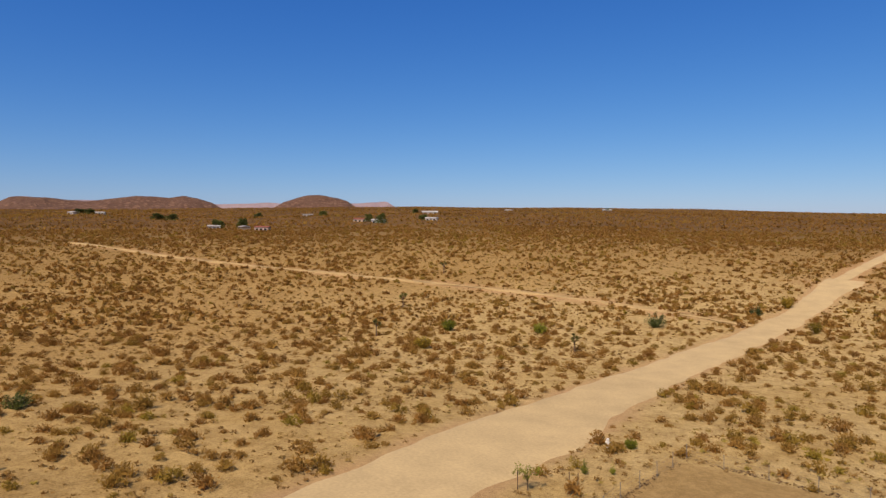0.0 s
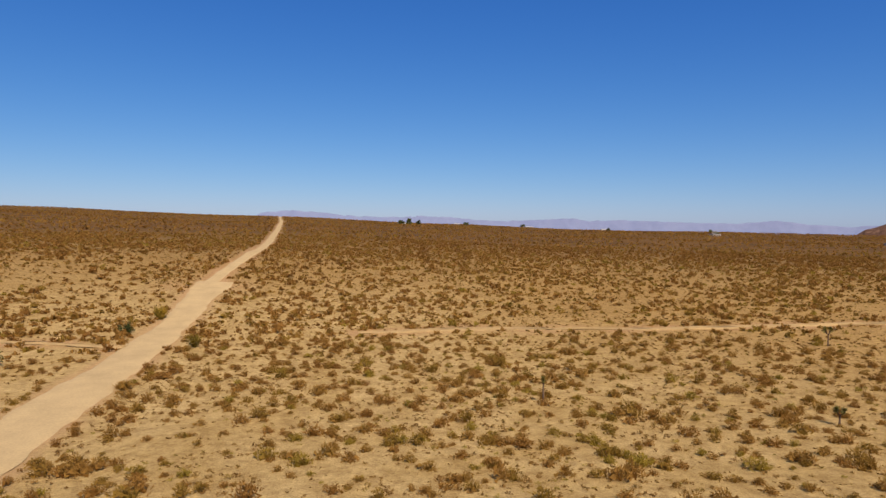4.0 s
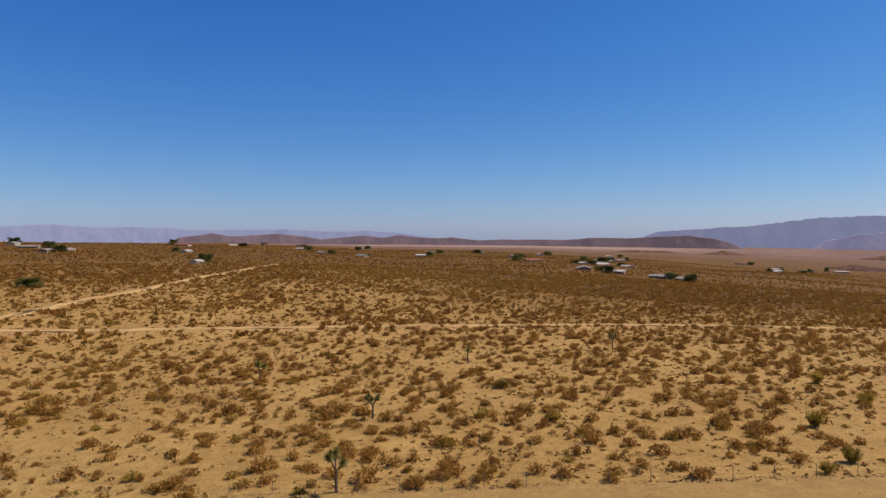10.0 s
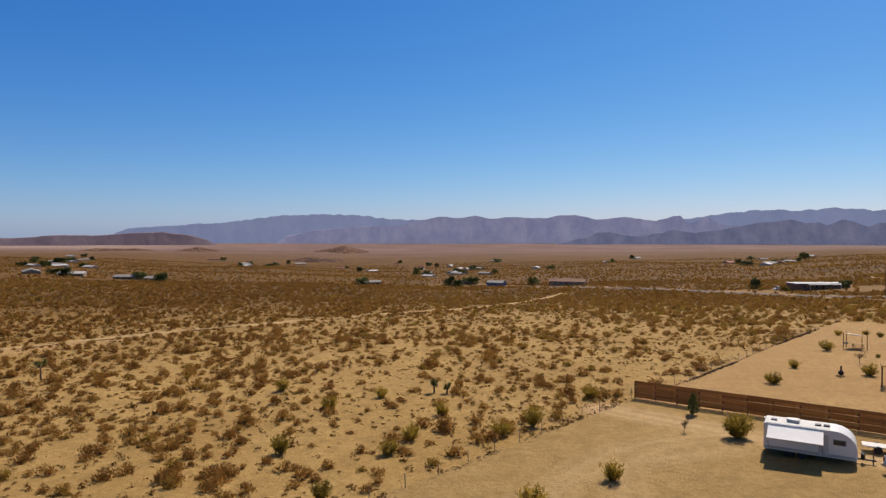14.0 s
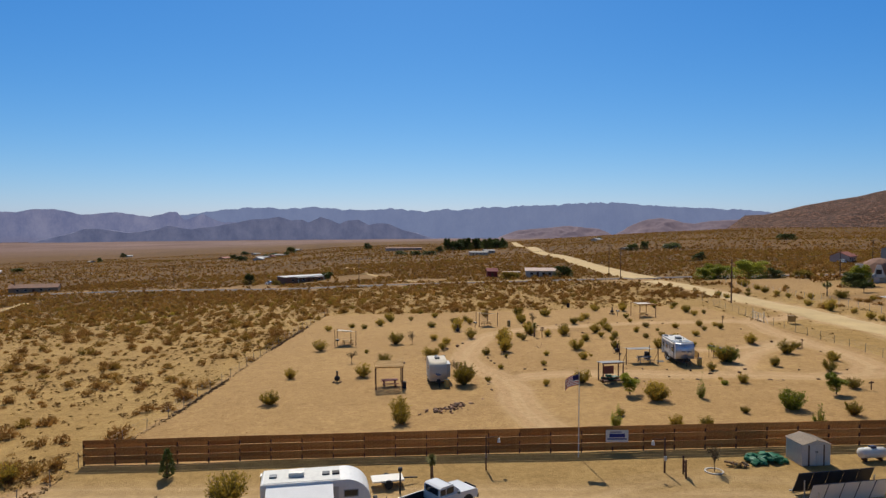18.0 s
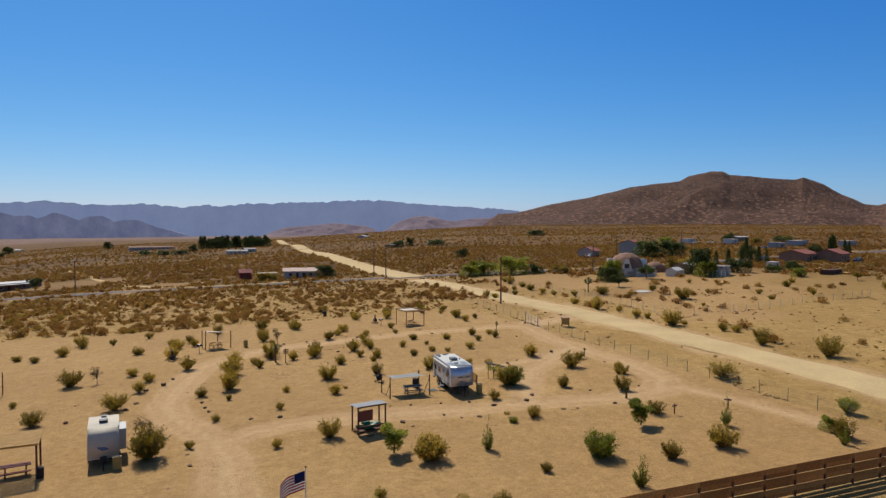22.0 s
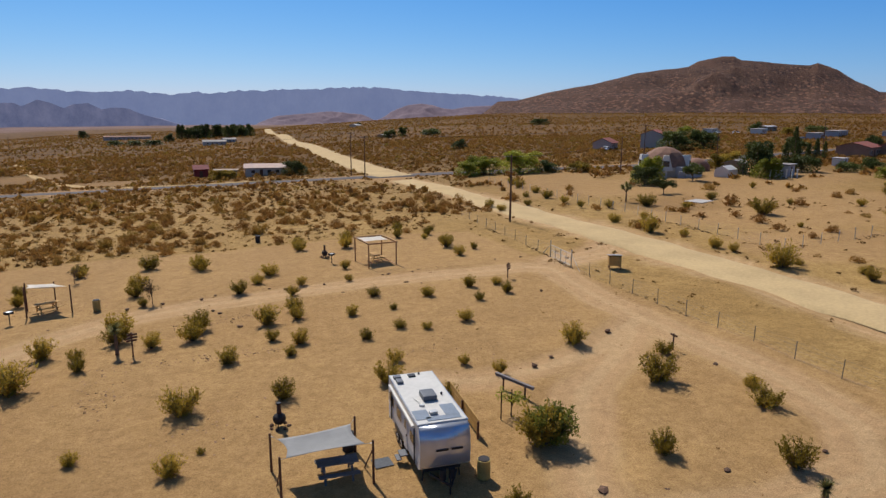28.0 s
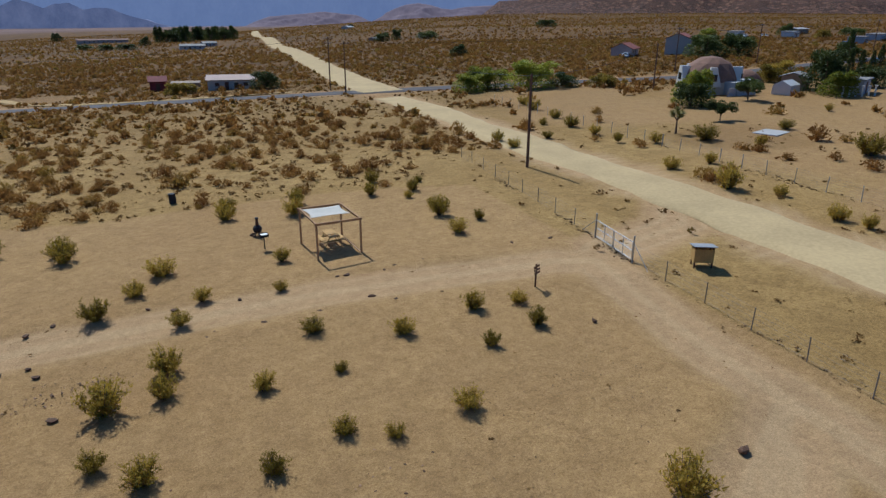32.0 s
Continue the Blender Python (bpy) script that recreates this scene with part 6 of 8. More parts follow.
# ---------- trailers ----------
def wheel(parent, x, y, r, side=1):
    w = part("wheel", rod(B(), (x - 0.1, y, r), (x + 0.1, y, r), r, r, 24), rubber, parent)
    part("rim", rod(B(), (x + side * 0.09, y, r), (x + side * 0.115, y, r), r * 0.58, r * 0.5, 16), steel, w)
    part("hub", rod(B(), (x + side * 0.11, y, r), (x + side * 0.14, y, r), r * 0.18, r * 0.14, 10), dark_iron, w)


def big_trailer():
    ob = thing("travel_trailer", 6.35, -72.15, -6, "long white travel trailer with a silver rounded front", "trailer", "trailers")
    ob.matrix_basis = pose(6.4, -72.6, z_at(6.4, -72.6), 0, 0, -6) @ Matrix.Diagonal((1, 0.87, 0.91, 1))
    W, y0, y1 = 1.12, -3.4, 3.05
    prof = [(y0, 0.75), (y1 + 0.1, 0.82), (y1 + 0.34, 1.0), (y1 + 0.42, 1.7), (y1 + 0.36, 2.3), (y1 + 0.16, 2.78), (y1 - 0.1, 2.98), (y0 + 0.05, 2.98), (y0, 2.9)]
    body = part("body", profile(B(), prof, -W, W), cream_panel, ob, "off-white ribbed aluminium body")
    nose = [(y1 + 0.12, 0.86), (y1 + 0.35, 1.01), (y1 + 0.435, 1.7), (y1 + 0.375, 2.3), (y1 + 0.18, 2.77), (y1 - 0.02, 2.93), (y1 - 0.1, 2.8), (y1 + 0.2, 2.2), (y1 + 0.2, 1.0)]
    cap = part("front_cap", profile(B(), nose, -W + 0.01, W - 0.01, True), silver_gel, ob, "glossy silver-blue curved front cap")
    for dx, w in ((-0.36, 0.5), (0.3, 0.55)):
        part("emblem", box(B(), w, 0.012, 0.11, dx - 0.15, y1 + 0.445, 1.78), dark_iron, cap, "dark lettering bar")
    roof = part("roof", box(B(), 2 * W - 0.04, y1 - y0 - 0.1, 0.03, 0, (y0 + y1) / 2 - 0.05, 2.98, 0.01), roof_rubber, ob, "white rubber roof")
    for s in (-1, 1):
        part("edge_trim", box(B(), 0.05, y1 - y0, 0.06, s * (W - 0.01), (y0 + y1) / 2 - 0.02, 2.95), grey_panel, ob)
        part("side_stripe", box(B(), 0.008, y1 - y0 - 0.1, 0.3, s * (W + 0.003), (y0 + y1) / 2, 0.85), grey_panel, ob, "grey painted lower stripe")
    part("edge_trim", box(B(), 2 * W, 0.05, 0.08, 0, y0, 2.92), dark_iron, ob)
    ac = part("air_conditioner", box(B(), 0.66, 0.95, 0.3, -0.05, 0.1, 3.0, 0.08), grey_plastic, roof, "dark grey rooftop air conditioner")
    for dx, dy, w, l in ((-0.62, 1.75, 0.62, 1.25), (0.72, 2.0, 0.66, 1.05), (-0.15, 2.55, 1.5, 0.42)):
        part("solar_panel", box(B(), w, l, 0.02, dx, dy, 3.012), solar_flex, roof, "flat flexible solar panel")
    for dx, dy, w, l, h, m in ((0.8, -2.9, 0.36, 0.36, 0.14, grey_plastic), (0.05, -2.95, 0.36, 0.36, 0.1, black_plastic), (0.8, -2.25, 0.3, 0.5, 0.16, grey_plastic), (0.18, 2.0, 0.36, 0.3, 0.16, steel)):
        part("roof_vent", box(B(), w, l, h, dx, dy, 3.0, 0.03), m, roof)
    part("vent_pipe", rod(B(), (-0.75, -0.1, 3.0), (-0.75, -0.1, 3.14), 0.05), black_plastic, roof)
    part("vent_pipe", rod(B(), (-0.35, -3.1, 3.0), (-0.35, -3.1, 3.12), 0.05), black_plastic, roof)
    part("antenna_base", rod(B(), (0.45, 1.0, 3.0), (0.45, 1.0, 3.1), 0.14, 0.12, 14), steel, roof)
    part("antenna_mast", rod(B(), (0.45, 1.0, 3.1), (0.62, 0.1, 3.06), 0.02), white_paint, roof)
    for y, w, h, z in ((-2.4, 0.6, 0.5, 1.65), (-0.9, 0.9, 0.55, 1.6), (1.9, 0.75, 0.5, 1.65)):
        for s in (-1, 1):
            win = part("window", box(B(), 0.03, w, h, s * (W + 0.006), y, z, 0.01), glass_dark, ob)
            part("window_frame", box(B(), 0.02, w + 0.09, h + 0.09, s * (W + 0.002), y, z - 0.045), grey_panel, win)
    for y in (0.6, -3.0):
        d = part("door", box(B(), 0.03, 0.66, 1.85, W + 0.008, y, 0.7, 0.01), cream_panel, ob)
        part("door_window", box(B(), 0.02, 0.3, 0.5, W + 0.02, y, 1.75), glass_dark, d)
        part("handle", box(B(), 0.04, 0.05, 0.12, W + 0.03, y + 0.27, 1.45), dark_iron, d)
    step = part("entry_step", box(B(), 0.34, 0.65, 0.06, W + 0.15, 0.6, 0.4), grey_plastic, ob)
    part("tread", box(B(), 0.24, 0.6, 0.05, W + 0.36, 0.6, 0.2), grey_plastic, step)
    aw = part("awning_roll", rod(B(), (W + 0.1, -2.6, 2.75), (W + 0.1, 2.6, 2.75), 0.075, seg=12), white_paint, ob)
    for y in (-2.55, 2.55):
        part("awning_arm", box(B(), 0.05, 0.06, 1.9, W + 0.05, y, 0.85), dark_iron, aw)
    for s in (-1, 1):
        for y in (-0.6, -1.4):
            wheel(ob, s * 1.0, y, 0.34, s)
        part("wheel_arch", box(B(), 0.03, 1.75, 0.3, s * (W + 0.006), -1.0, 0.72, 0.01), black_plastic, ob)
    part("chassis", box(B(), 1.7, 6.0, 0.3, 0, -0.2, 0.45), black_plastic, ob)
    for s in (-1, 1):
        part("tongue_bar", beam(B(), (s * 0.6, y1, 0.48), (0, y1 + 1.35, 0.48), 0.08, 0.1), black_plastic, ob)
        # bottles coloured dark for the shade below the front cap
        part("gas_bottle", rod(B(), (s * 0.2, y1 + 0.72, 0.52), (s * 0.2, y1 + 0.72, 1.0), 0.15, 0.13, 14), dark_iron, ob)
        for y in (-3.0, 2.7):
            part("stabiliser_jack", rod(B(), (s * 0.85, y, -0.02), (s * 0.8, y, 0.45), 0.035), dark_iron, ob)
    part("jack_post", rod(B(), (0, y1 + 1.2, -0.02), (0, y1 + 1.2, 0.95), 0.04), dark_iron, ob)
    part("bumper", box(B(), 2.2, 0.1, 0.1, 0, y0 - 0.12, 0.48), black_plastic, ob)
    part("spare_wheel", rod(B(), (0, y0 - 0.2, 0.95), (0, y0 - 0.02, 0.95), 0.34, seg=20), rubber, ob)


big_trailer()
mat_ob = thing("door_mat", 8.6, -72.5, 0, "blue-grey woven mat on the sand by the trailer step", "mat")
part("mat", box(B(), 0.85, 0.8, 0.02), mat("mat_weave", (0.10, 0.105, 0.11), 0.95, scale=6, vary=0.2, fine=40), mat_ob)


trailer_cream = mat("trailer_cream", (0.50, 0.435, 0.33), 0.75, scale=0.7, vary=0.06, fine=5)


def small_trailer():
    ob = thing("camper_trailer", 36.9, -66.4, 3, "small rounded white camper trailer with blue emblem", "trailer", "trailers")
    W = 1.0
    y0, y1 = -2.1, 1.9
    prof = [(y0, 0.5), (y1, 0.5), (y1 + 0.18, 0.9), (y1 + 0.16, 1.6), (y1 - 0.1, 2.2), (y1 - 0.55, 2.6), (y1 - 1.2, 2.72), (y0 + 0.8, 2.72), (y0 + 0.25, 2.55), (y0, 2.1)]
    part("body", profile(B(), prof, -W, W), trailer_cream, ob, "cream-white moulded body")
    nose = [(y1 + 0.185, 0.9), (y1 + 0.166, 1.6), (y1 - 0.09, 2.205), (y1 - 0.54, 2.61), (y1 - 0.6, 2.55), (y1 - 0.2, 2.1), (y1 - 0.05, 1.5), (y1, 0.9)]
    part("front_panel", profile(B(), nose, -W + 0.06, W - 0.06, True), trailer_cream, ob, "cream curved front panel")
    bm = B()
    a = [bm.verts.new(p) for p in ((-0.42, y1 + 0.185, 1.2), (0.1, y1 + 0.185, 1.12), (0.45, y1 + 0.175, 1.42), (-0.1, y1 + 0.178, 1.4))]
    bm.faces.new(a)
    part("emblem", bm, mat("emblem_blue", (0.09, 0.13, 0.22), 0.4, vary=0.1), ob)
    part("roof_vent", box(B(), 0.55, 0.5, 0.2, 0, 0.4, 2.7, 0.05), black_plastic, ob)
    part("roof_vent", box(B(), 0.35, 0.35, 0.12, 0, -1.0, 2.7, 0.03), grey_plastic, ob)
    for s in (-1, 1):
        part("side_window", box(B(), 0.02, 0.8, 0.45, s * (W + 0.003), 0, 1.5), glass_dark, ob)
        wheel(ob, s * 0.9, -0.3, 0.33, s)
        part("mudguard", box(B(), 0.25, 0.85, 0.06, s * 0.98, -0.3, 0.68, 0.02), black_plastic, ob)
    part("slide_room", box(B(), 0.5, 1.9, 1.5, -W - 0.22, -0.1, 0.7, 0.03), cream_panel, ob, "cream side room pushed out")
    part("chassis", box(B(), 1.5, 3.8, 0.14, 0, -0.1, 0.38), black_plastic, ob)
    part("tongue", beam(B(), (0, y1 - 0.1, 0.45), (0, y1 + 1.2, 0.45), 0.12, 0.1), black_plastic, ob)
    part("battery_box", box(B(), 0.4, 0.3, 0.3, 0, y1 + 0.4, 0.48, 0.03), black_plastic, ob)
    part("jack_post", rod(B(), (0, y1 + 1.0, -0.02), (0, y1 + 1.0, 0.9), 0.04), dark_iron, ob)


small_trailer()


bright_panel = mat("bright_white_panel", (0.72, 0.68, 0.61), 0.35, scale=0.7, vary=0.05, fine=5)
awning_cloth = mat("awning_cloth", (0.80, 0.77, 0.72), 0.9, scale=1.5, vary=0.05, fine=20, trans=0.1)


def white_trailer():
    ob = thing("travel_trailer", 45.9, -33.1, 8, "white travel trailer with its awning out, parked in the yard", "trailer", "trailers")
    ob.matrix_basis = pose(45.9, -33.1, z_at(45.9, -33.1), 0, 0, 8) @ Matrix.Diagonal((1, 1, 0.87, 1))
    W = 1.2        # long side along x; the awning side faces +y
    pts = [(-3.3, 0.55), (3.3, 0.55)] + [(1.75 + 1.57 * math.cos(k * math.pi / 16), 1.35 + 1.65 * math.sin(k * math.pi / 16)) for k in range(9)] + [(-3.2, 3.0), (-3.3, 2.9)]
    body = part("body", profile(B(), pts, -W, W), bright_panel, ob, "white aluminium body with a rounded front")
    body.matrix_basis = pose(0, 0, 0, 0, 0, 90)
    body.scale.x = -1
    part("roof", box(B(), 4.6, 2.2, 0.03, 0.85, 0, 3.0), roof_rubber, ob)
    part("air_conditioner", box(B(), 0.95, 0.7, 0.32, 1.2, 0, 3.03, 0.08), white_paint, ob)
    for x, m in ((-0.6, black_plastic), (-1.2, dark_iron), (2.6, grey_plastic)):
        part("roof_vent", box(B(), 0.45, 0.45, 0.13, x, 0.1, 3.02, 0.03), m, ob)
    part("roof_ladder", box(B(), 0.06, 0.5, 2.2, 3.36, -0.5, 0.8), steel, ob)
    # awning
    cloth = part("awning", profile(B(), [(W, 2.86), (W + 1.9, 2.25), (W + 1.9, 2.225), (W, 2.835)], -1.0, 2.95), awning_cloth, ob, "pale cream awning cloth stretched out")
    part("awning_roll", rod(B(), (-1.0, W + 1.9, 2.2), (2.95, W + 1.9, 2.2), 0.07, seg=12), white_paint, cloth)
    for x in (-0.95, 2.9):
        part("awning_arm", rod(B(), (x, W + 1.88, 2.2), (x, W + 0.02, 0.8), 0.03), steel, cloth)
    win = part("window", box(B(), 0.8, 0.03, 0.42, -2.1, W + 0.006, 1.8, 0.01), glass_dark, ob)
    part("window_frame", box(B(), 0.92, 0.02, 0.54, -2.1, W + 0.002, 1.74), grey_panel, win)
    for x in (0.2, 2.0):
        part("window", box(B(), 0.9, 0.03, 0.5, x, W + 0.006, 1.65, 0.01), glass_dark, ob)
    d = part("door", box(B(), 0.68, 0.03, 1.85, -1.0, W + 0.008, 0.7, 0.01), cream_panel, ob)
    part("handle", box(B(), 0.05, 0.04, 0.12, -0.75, W + 0.03, 1.4), dark_iron, d)
    part("side_stripe", box(B(), 6.4, 0.008, 0.25, 0, W + 0.003, 0.62), tan_metal, ob)
    for s in (-1, 1):
        for x in (0.5, 1.35):
            w = part("wheel", rod(B(), (x, s * 1.0 - 0.1, 0.34), (x, s * 1.0 + 0.1, 0.34), 0.34, seg=22), rubber, ob)
            # rims dark: the awning's shade is put into their colour
            part("rim", rod(B(), (x, s * 1.09, 0.34), (x, s * 1.115, 0.34), 0.19, 0.17, 14), dark_iron, w)
    part("chassis", box(B(), 6.2, 1.7, 0.14, 0, 0, 0.42), black_plastic, ob)
    part("tongue", beam(B(), (-3.2, 0, 0.45), (-4.6, 0, 0.45), 0.14, 0.12), black_plastic, ob)
    for s in (-0.2, 0.2):
        part("gas_bottle", rod(B(), (-3.7, s, 0.52), (-3.7, s, 1.0), 0.15, 0.13, 14), dark_iron, ob)
    part("jack_post", rod(B(), (-4.4, 0, -0.02), (-4.4, 0, 0.95), 0.045), dark_iron, ob)


white_trailer()


def pickup():
    ob = thing("pickup_truck", 38.2, -32.6, 0, "white extended-cab pickup truck with an open black bed", "truck")
    ob.matrix_basis = pose(38.24, -33.0, z_at(38.24, -33.0), 0, 0, 217) @ Matrix.Scale(0.94, 4)
    paint = mat("white_car_paint", (0.62, 0.60, 0.56), 0.2, scale=0.5, vary=0.03, fine=3, spec=0.5)
    # nose towards +x
    low = [(-2.65, 0.55), (2.55, 0.55), (2.7, 0.75), (2.68, 1.08), (2.45, 1.18), (1.2, 1.24), (0.95, 1.26), (-0.62, 1.26), (-0.62, 0.75), (-2.65, 0.75)]
    b = part("body", profile(B(), low, -0.95, 0.95), paint, ob)
    b.matrix_basis = pose(0, 0, 0, 0, 0, -90)
    cab = [(-0.62, 1.2), (1.25, 1.22), (0.55, 1.82), (0.35, 1.88), (-0.4, 1.88), (-0.58, 1.8)]
    c = part("cab", profile(B(), cab, -0.82, 0.82), paint, ob)
    c.matrix_basis = pose(0, 0, 0, 0, 0, -90)
    part("windscreen", profile(B(), [(1.24, 1.24), (0.57, 1.815), (0.59, 1.825), (1.27, 1.25)], -0.74, 0.74), glass_dark, ob).matrix_basis = pose(0, 0, 0, 0, 0, -90)
    part("rear_window", box(B(), 0.02, 1.3, 0.42, -0.615, 0, 1.34), glass_dark, ob)
    for s in (-1, 1):
        part("bed_side", box(B(), 2.05, 0.1, 0.55, -1.63, s * 0.9, 0.72, 0.02), paint, ob)
        part("bed_liner", box(B(), 1.95, 0.02, 0.5, -1.63, s * 0.84, 0.77), black_plastic, ob)
        part("side_window", box(B(), 0.62, 0.02, 0.42, 0.28, s * 0.822, 1.32), glass_dark, ob)
        part("side_window", box(B(), 0.45, 0.02, 0.4, -0.32, s * 0.822, 1.33), glass_dark, ob)
        part("mirror", box(B(), 0.12, 0.2, 0.16, 0.85, s * 1.05, 1.25, 0.03), black_plastic, ob)
        part("headlight", box(B(), 0.04, 0.35, 0.18, 2.69, s * 0.7, 0.85), mat("lamp_glass", (0.7, 0.7, 0.68), 0.15, vary=0.05), ob)
        part("tail_light", box(B(), 0.04, 0.14, 0.35, -2.66, s * 0.86, 0.85), mat("lamp_red", (0.35, 0.02, 0.015), 0.3, vary=0.1), ob)
        part("door_handle", box(B(), 0.14, 0.03, 0.04, 0.05, s * 0.965, 1.08), black_plastic, ob)
        for x in (1.75, -1.6):
            w = part("wheel", rod(B(), (x, s * 0.88 - 0.13, 0.4), (x, s * 0.88 + 0.13, 0.4), 0.4, seg=22), rubber, ob)
            part("rim", rod(B(), (x, s * 1.01, 0.4), (x, s * 1.03, 0.4), 0.24, 0.2, 14), steel, w)
            part("wheel_arch", rod(B(), (x, s * 0.93, 0.44), (x, s * 0.965, 0.44), 0.5, 0.5, 20), black_plastic, ob)
    part("bed_floor", box(B(), 2.0, 1.75, 0.04, -1.63, 0, 0.76), black_plastic, ob)
    part("tailgate", box(B(), 0.06, 1.75, 0.5, -2.64, 0, 0.74, 0.015), paint, ob)
    part("front_bumper", box(B(), 0.16, 1.85, 0.28, 2.72, 0, 0.48, 0.04), black_plastic, ob)
    part("push_bar", box(B(), 0.08, 1.1, 0.5, 2.84, 0, 0.6, 0.03), dark_iron, ob)
    part("rear_bumper", box(B(), 0.16, 1.8, 0.18, -2.76, 0, 0.5, 0.03), steel, ob)
    part("chassis", box(B(), 4.6, 0.9, 0.2, 0, 0, 0.38), black_plastic, ob)
    part("toolbox", box(B(), 0.5, 1.2, 0.3, -2.1, 0, 0.8, 0.02), grey_plastic, ob)


pickup()


# ---------- things in the yard ----------
shed_wall = mat("shed_wall", (0.50, 0.46, 0.38), 0.6, scale=1.0, vary=0.08, fine=8)
shed_roof = mat("shed_roof", (0.25, 0.19, 0.13), 0.8, scale=1.0, vary=0.12, fine=8)


def shed():
    ob = thing("storage_shed", 10.9, -38.4, 2, "tan sheet-metal garden shed with double sliding doors", "shed")
    w, d, h = 2.15, 1.9, 1.55
    bm = B()
    a = [(-w / 2, 0), (w / 2, 0), (w / 2, h), (0, h + 0.32), (-w / 2, h)]
    v0 = [bm.verts.new((x, -d / 2, z)) for x, z in a]
    v1 = [bm.verts.new((x, d / 2, z)) for x, z in a]
    for i in range(5):
        bm.faces.new((v0[i], v0[(i + 1) % 5], v1[(i + 1) % 5], v1[i]))
    bm.faces.new(v0[::-1])
    bm.faces.new(v1)
    bmesh.ops.recalc_face_normals(bm, faces=bm.faces)
    part("wall", bm, shed_wall, ob)
    sl = math.degrees(math.atan2(0.32, w / 2))
    for s in (-1, 1):
        r = part("roof_sheet", ribbed(B(), d + 0.2, w / 2 + 0.12, 12, 0.025), shed_roof, ob)
        r.matrix_basis = pose(s * (w / 4 + 0.02), 0, h + 0.165, 0, s * sl, 0) @ pose(0, 0, 0, 0, 0, 90)
    for s in (-1, 1):
        dd = part("door", box(B(), 0.5, 0.03, 1.42, s * 0.26, d / 2 + 0.025, 0.06, 0.008), shed_wall, ob)
        part("handle", box(B(), 0.03, 0.03, 0.14, s * 0.06, d / 2 + 0.055, 0.95), dark_iron, dd)
        part("door_jamb", box(B(), 0.09, 0.04, 1.5, s * 0.57, d / 2 + 0.022, 0.02), mat("brown_trim", (0.10, 0.06, 0.04), 0.5, vary=0.15), ob)
        for k in range(12):
            part("wall_rib", box(B(), 0.02, 0.06, h - 0.05, s * (w / 2 + 0.008), -d / 2 + 0.1 + k * (d - 0.2) / 11, 0.02), shed_wall, ob)


shed()


def gas_tank():
    ob = thing("gas_tank", 6.3, -38.0, 3, "white horizontal propane tank on two feet", "tank")
    bm = B()
    rod(bm, (-0.85, 0, 0.6), (0.85, 0, 0.6), 0.38, 0.38, 24)
    for s in (-1, 1):
        ball(bm, 0.38, s * 0.85, 0, 0.6, 3, 0.55, 1, 1)
    for f in bm.faces:
        f.smooth = len(f.verts) < 5
    part("shell", bm, white_paint, ob)
    part("valve_hood", box(B(), 0.42, 0.34, 0.2, 0, 0, 0.93, 0.05), mat("hood_blue", (0.05, 0.06, 0.10), 0.5, vary=0.15), ob)
    for s in (-1, 1):
        part("foot", box(B(), 0.1, 0.5, 0.3, s * 0.6, 0, -0.02), rust, ob)


gas_tank()


def flagpole():
    ob = thing("flagpole", 27.2, -41.15, 0, "thin white flagpole flying a striped flag", "flagpole")
    part("pole", rod(B(), (0, 0, -0.1), (0, 0, 6.45), 0.04, 0.025, 10), white_paint, ob)
    part("finial", ball(B(), 0.06, 0, 0, 6.5, 2), mat("brass", (0.45, 0.30, 0.08), 0.3, metal=0.9, vary=0.1), ob)
    red, white, blue = mat("flag_red", (0.36, 0.025, 0.03), 0.8, vary=0.1, trans=0.5), mat("flag_white", (0.70, 0.68, 0.66), 0.8, vary=0.05, trans=0.5), mat("flag_blue", (0.025, 0.03, 0.12), 0.8, vary=0.1, trans=0.5)
    flag = new("flag")
    flag.parent = ob
    L, Hh = 1.35, 0.8

    def drape(u, v):
        # hanging down and out from the pole, with folds
        return (0.04 + u * L * 0.8, 0.16 * math.sin(u * 7) * u + 0.1 * u, 6.32 - v * Hh - u * u * 0.42)

    def strip(name, u0, u1, v0, v1, m, lift=0.0):
        bm = B()
        n = 12
        top = [bm.verts.new(Vector(drape(u0 + (u1 - u0) * i / n, v0)) + Vector((0, lift, 0))) for i in range(n + 1)]
        bot = [bm.verts.new(Vector(drape(u0 + (u1 - u0) * i / n, v1)) + Vector((0, lift, 0))) for i in range(n + 1)]
        for i in range(n):
            bm.faces.new((top[i], top[i + 1], bot[i + 1], bot[i])).smooth = True
        p = part(name, bm, m, flag)
        p.modifiers.new("thickness", "SOLIDIFY").thickness = 0.006
    for k in range(13):
        strip("stripe", 0.0 if k > 6 else 0.42, 1, k / 13, (k + 1) / 13, red if k % 2 == 0 else white)
    strip("canton", 0, 0.42, 0, 7 / 13, blue)


flagpole()


def lamp_post(x, y, rz, label):
    ob = thing("lamp_post", x, y, rz, label, "lamp", "yard lamps")
    part("post", box(B(), 0.1, 0.1, 2.6, 0, 0, -0.1, 0.005), dark_wood, ob)
    part("arm", rod(B(), (0, 0, 2.35), (0.95, 0, 2.5), 0.03), rust, ob)
    sh = part("shade", rod(B(), (0.92, 0, 2.05), (0.92, 0, 2.35), 0.13, 0.07, 14), white_paint, ob, "white tin lamp shade")
    part("hook", rod(B(), (0.92, 0, 2.33), (0.92, 0, 2.5), 0.012, seg=5), dark_iron, sh)
    part("meter_box", box(B(), 0.14, 0.12, 0.3, 0, 0.09, 0.9, 0.01), white_paint, ob)


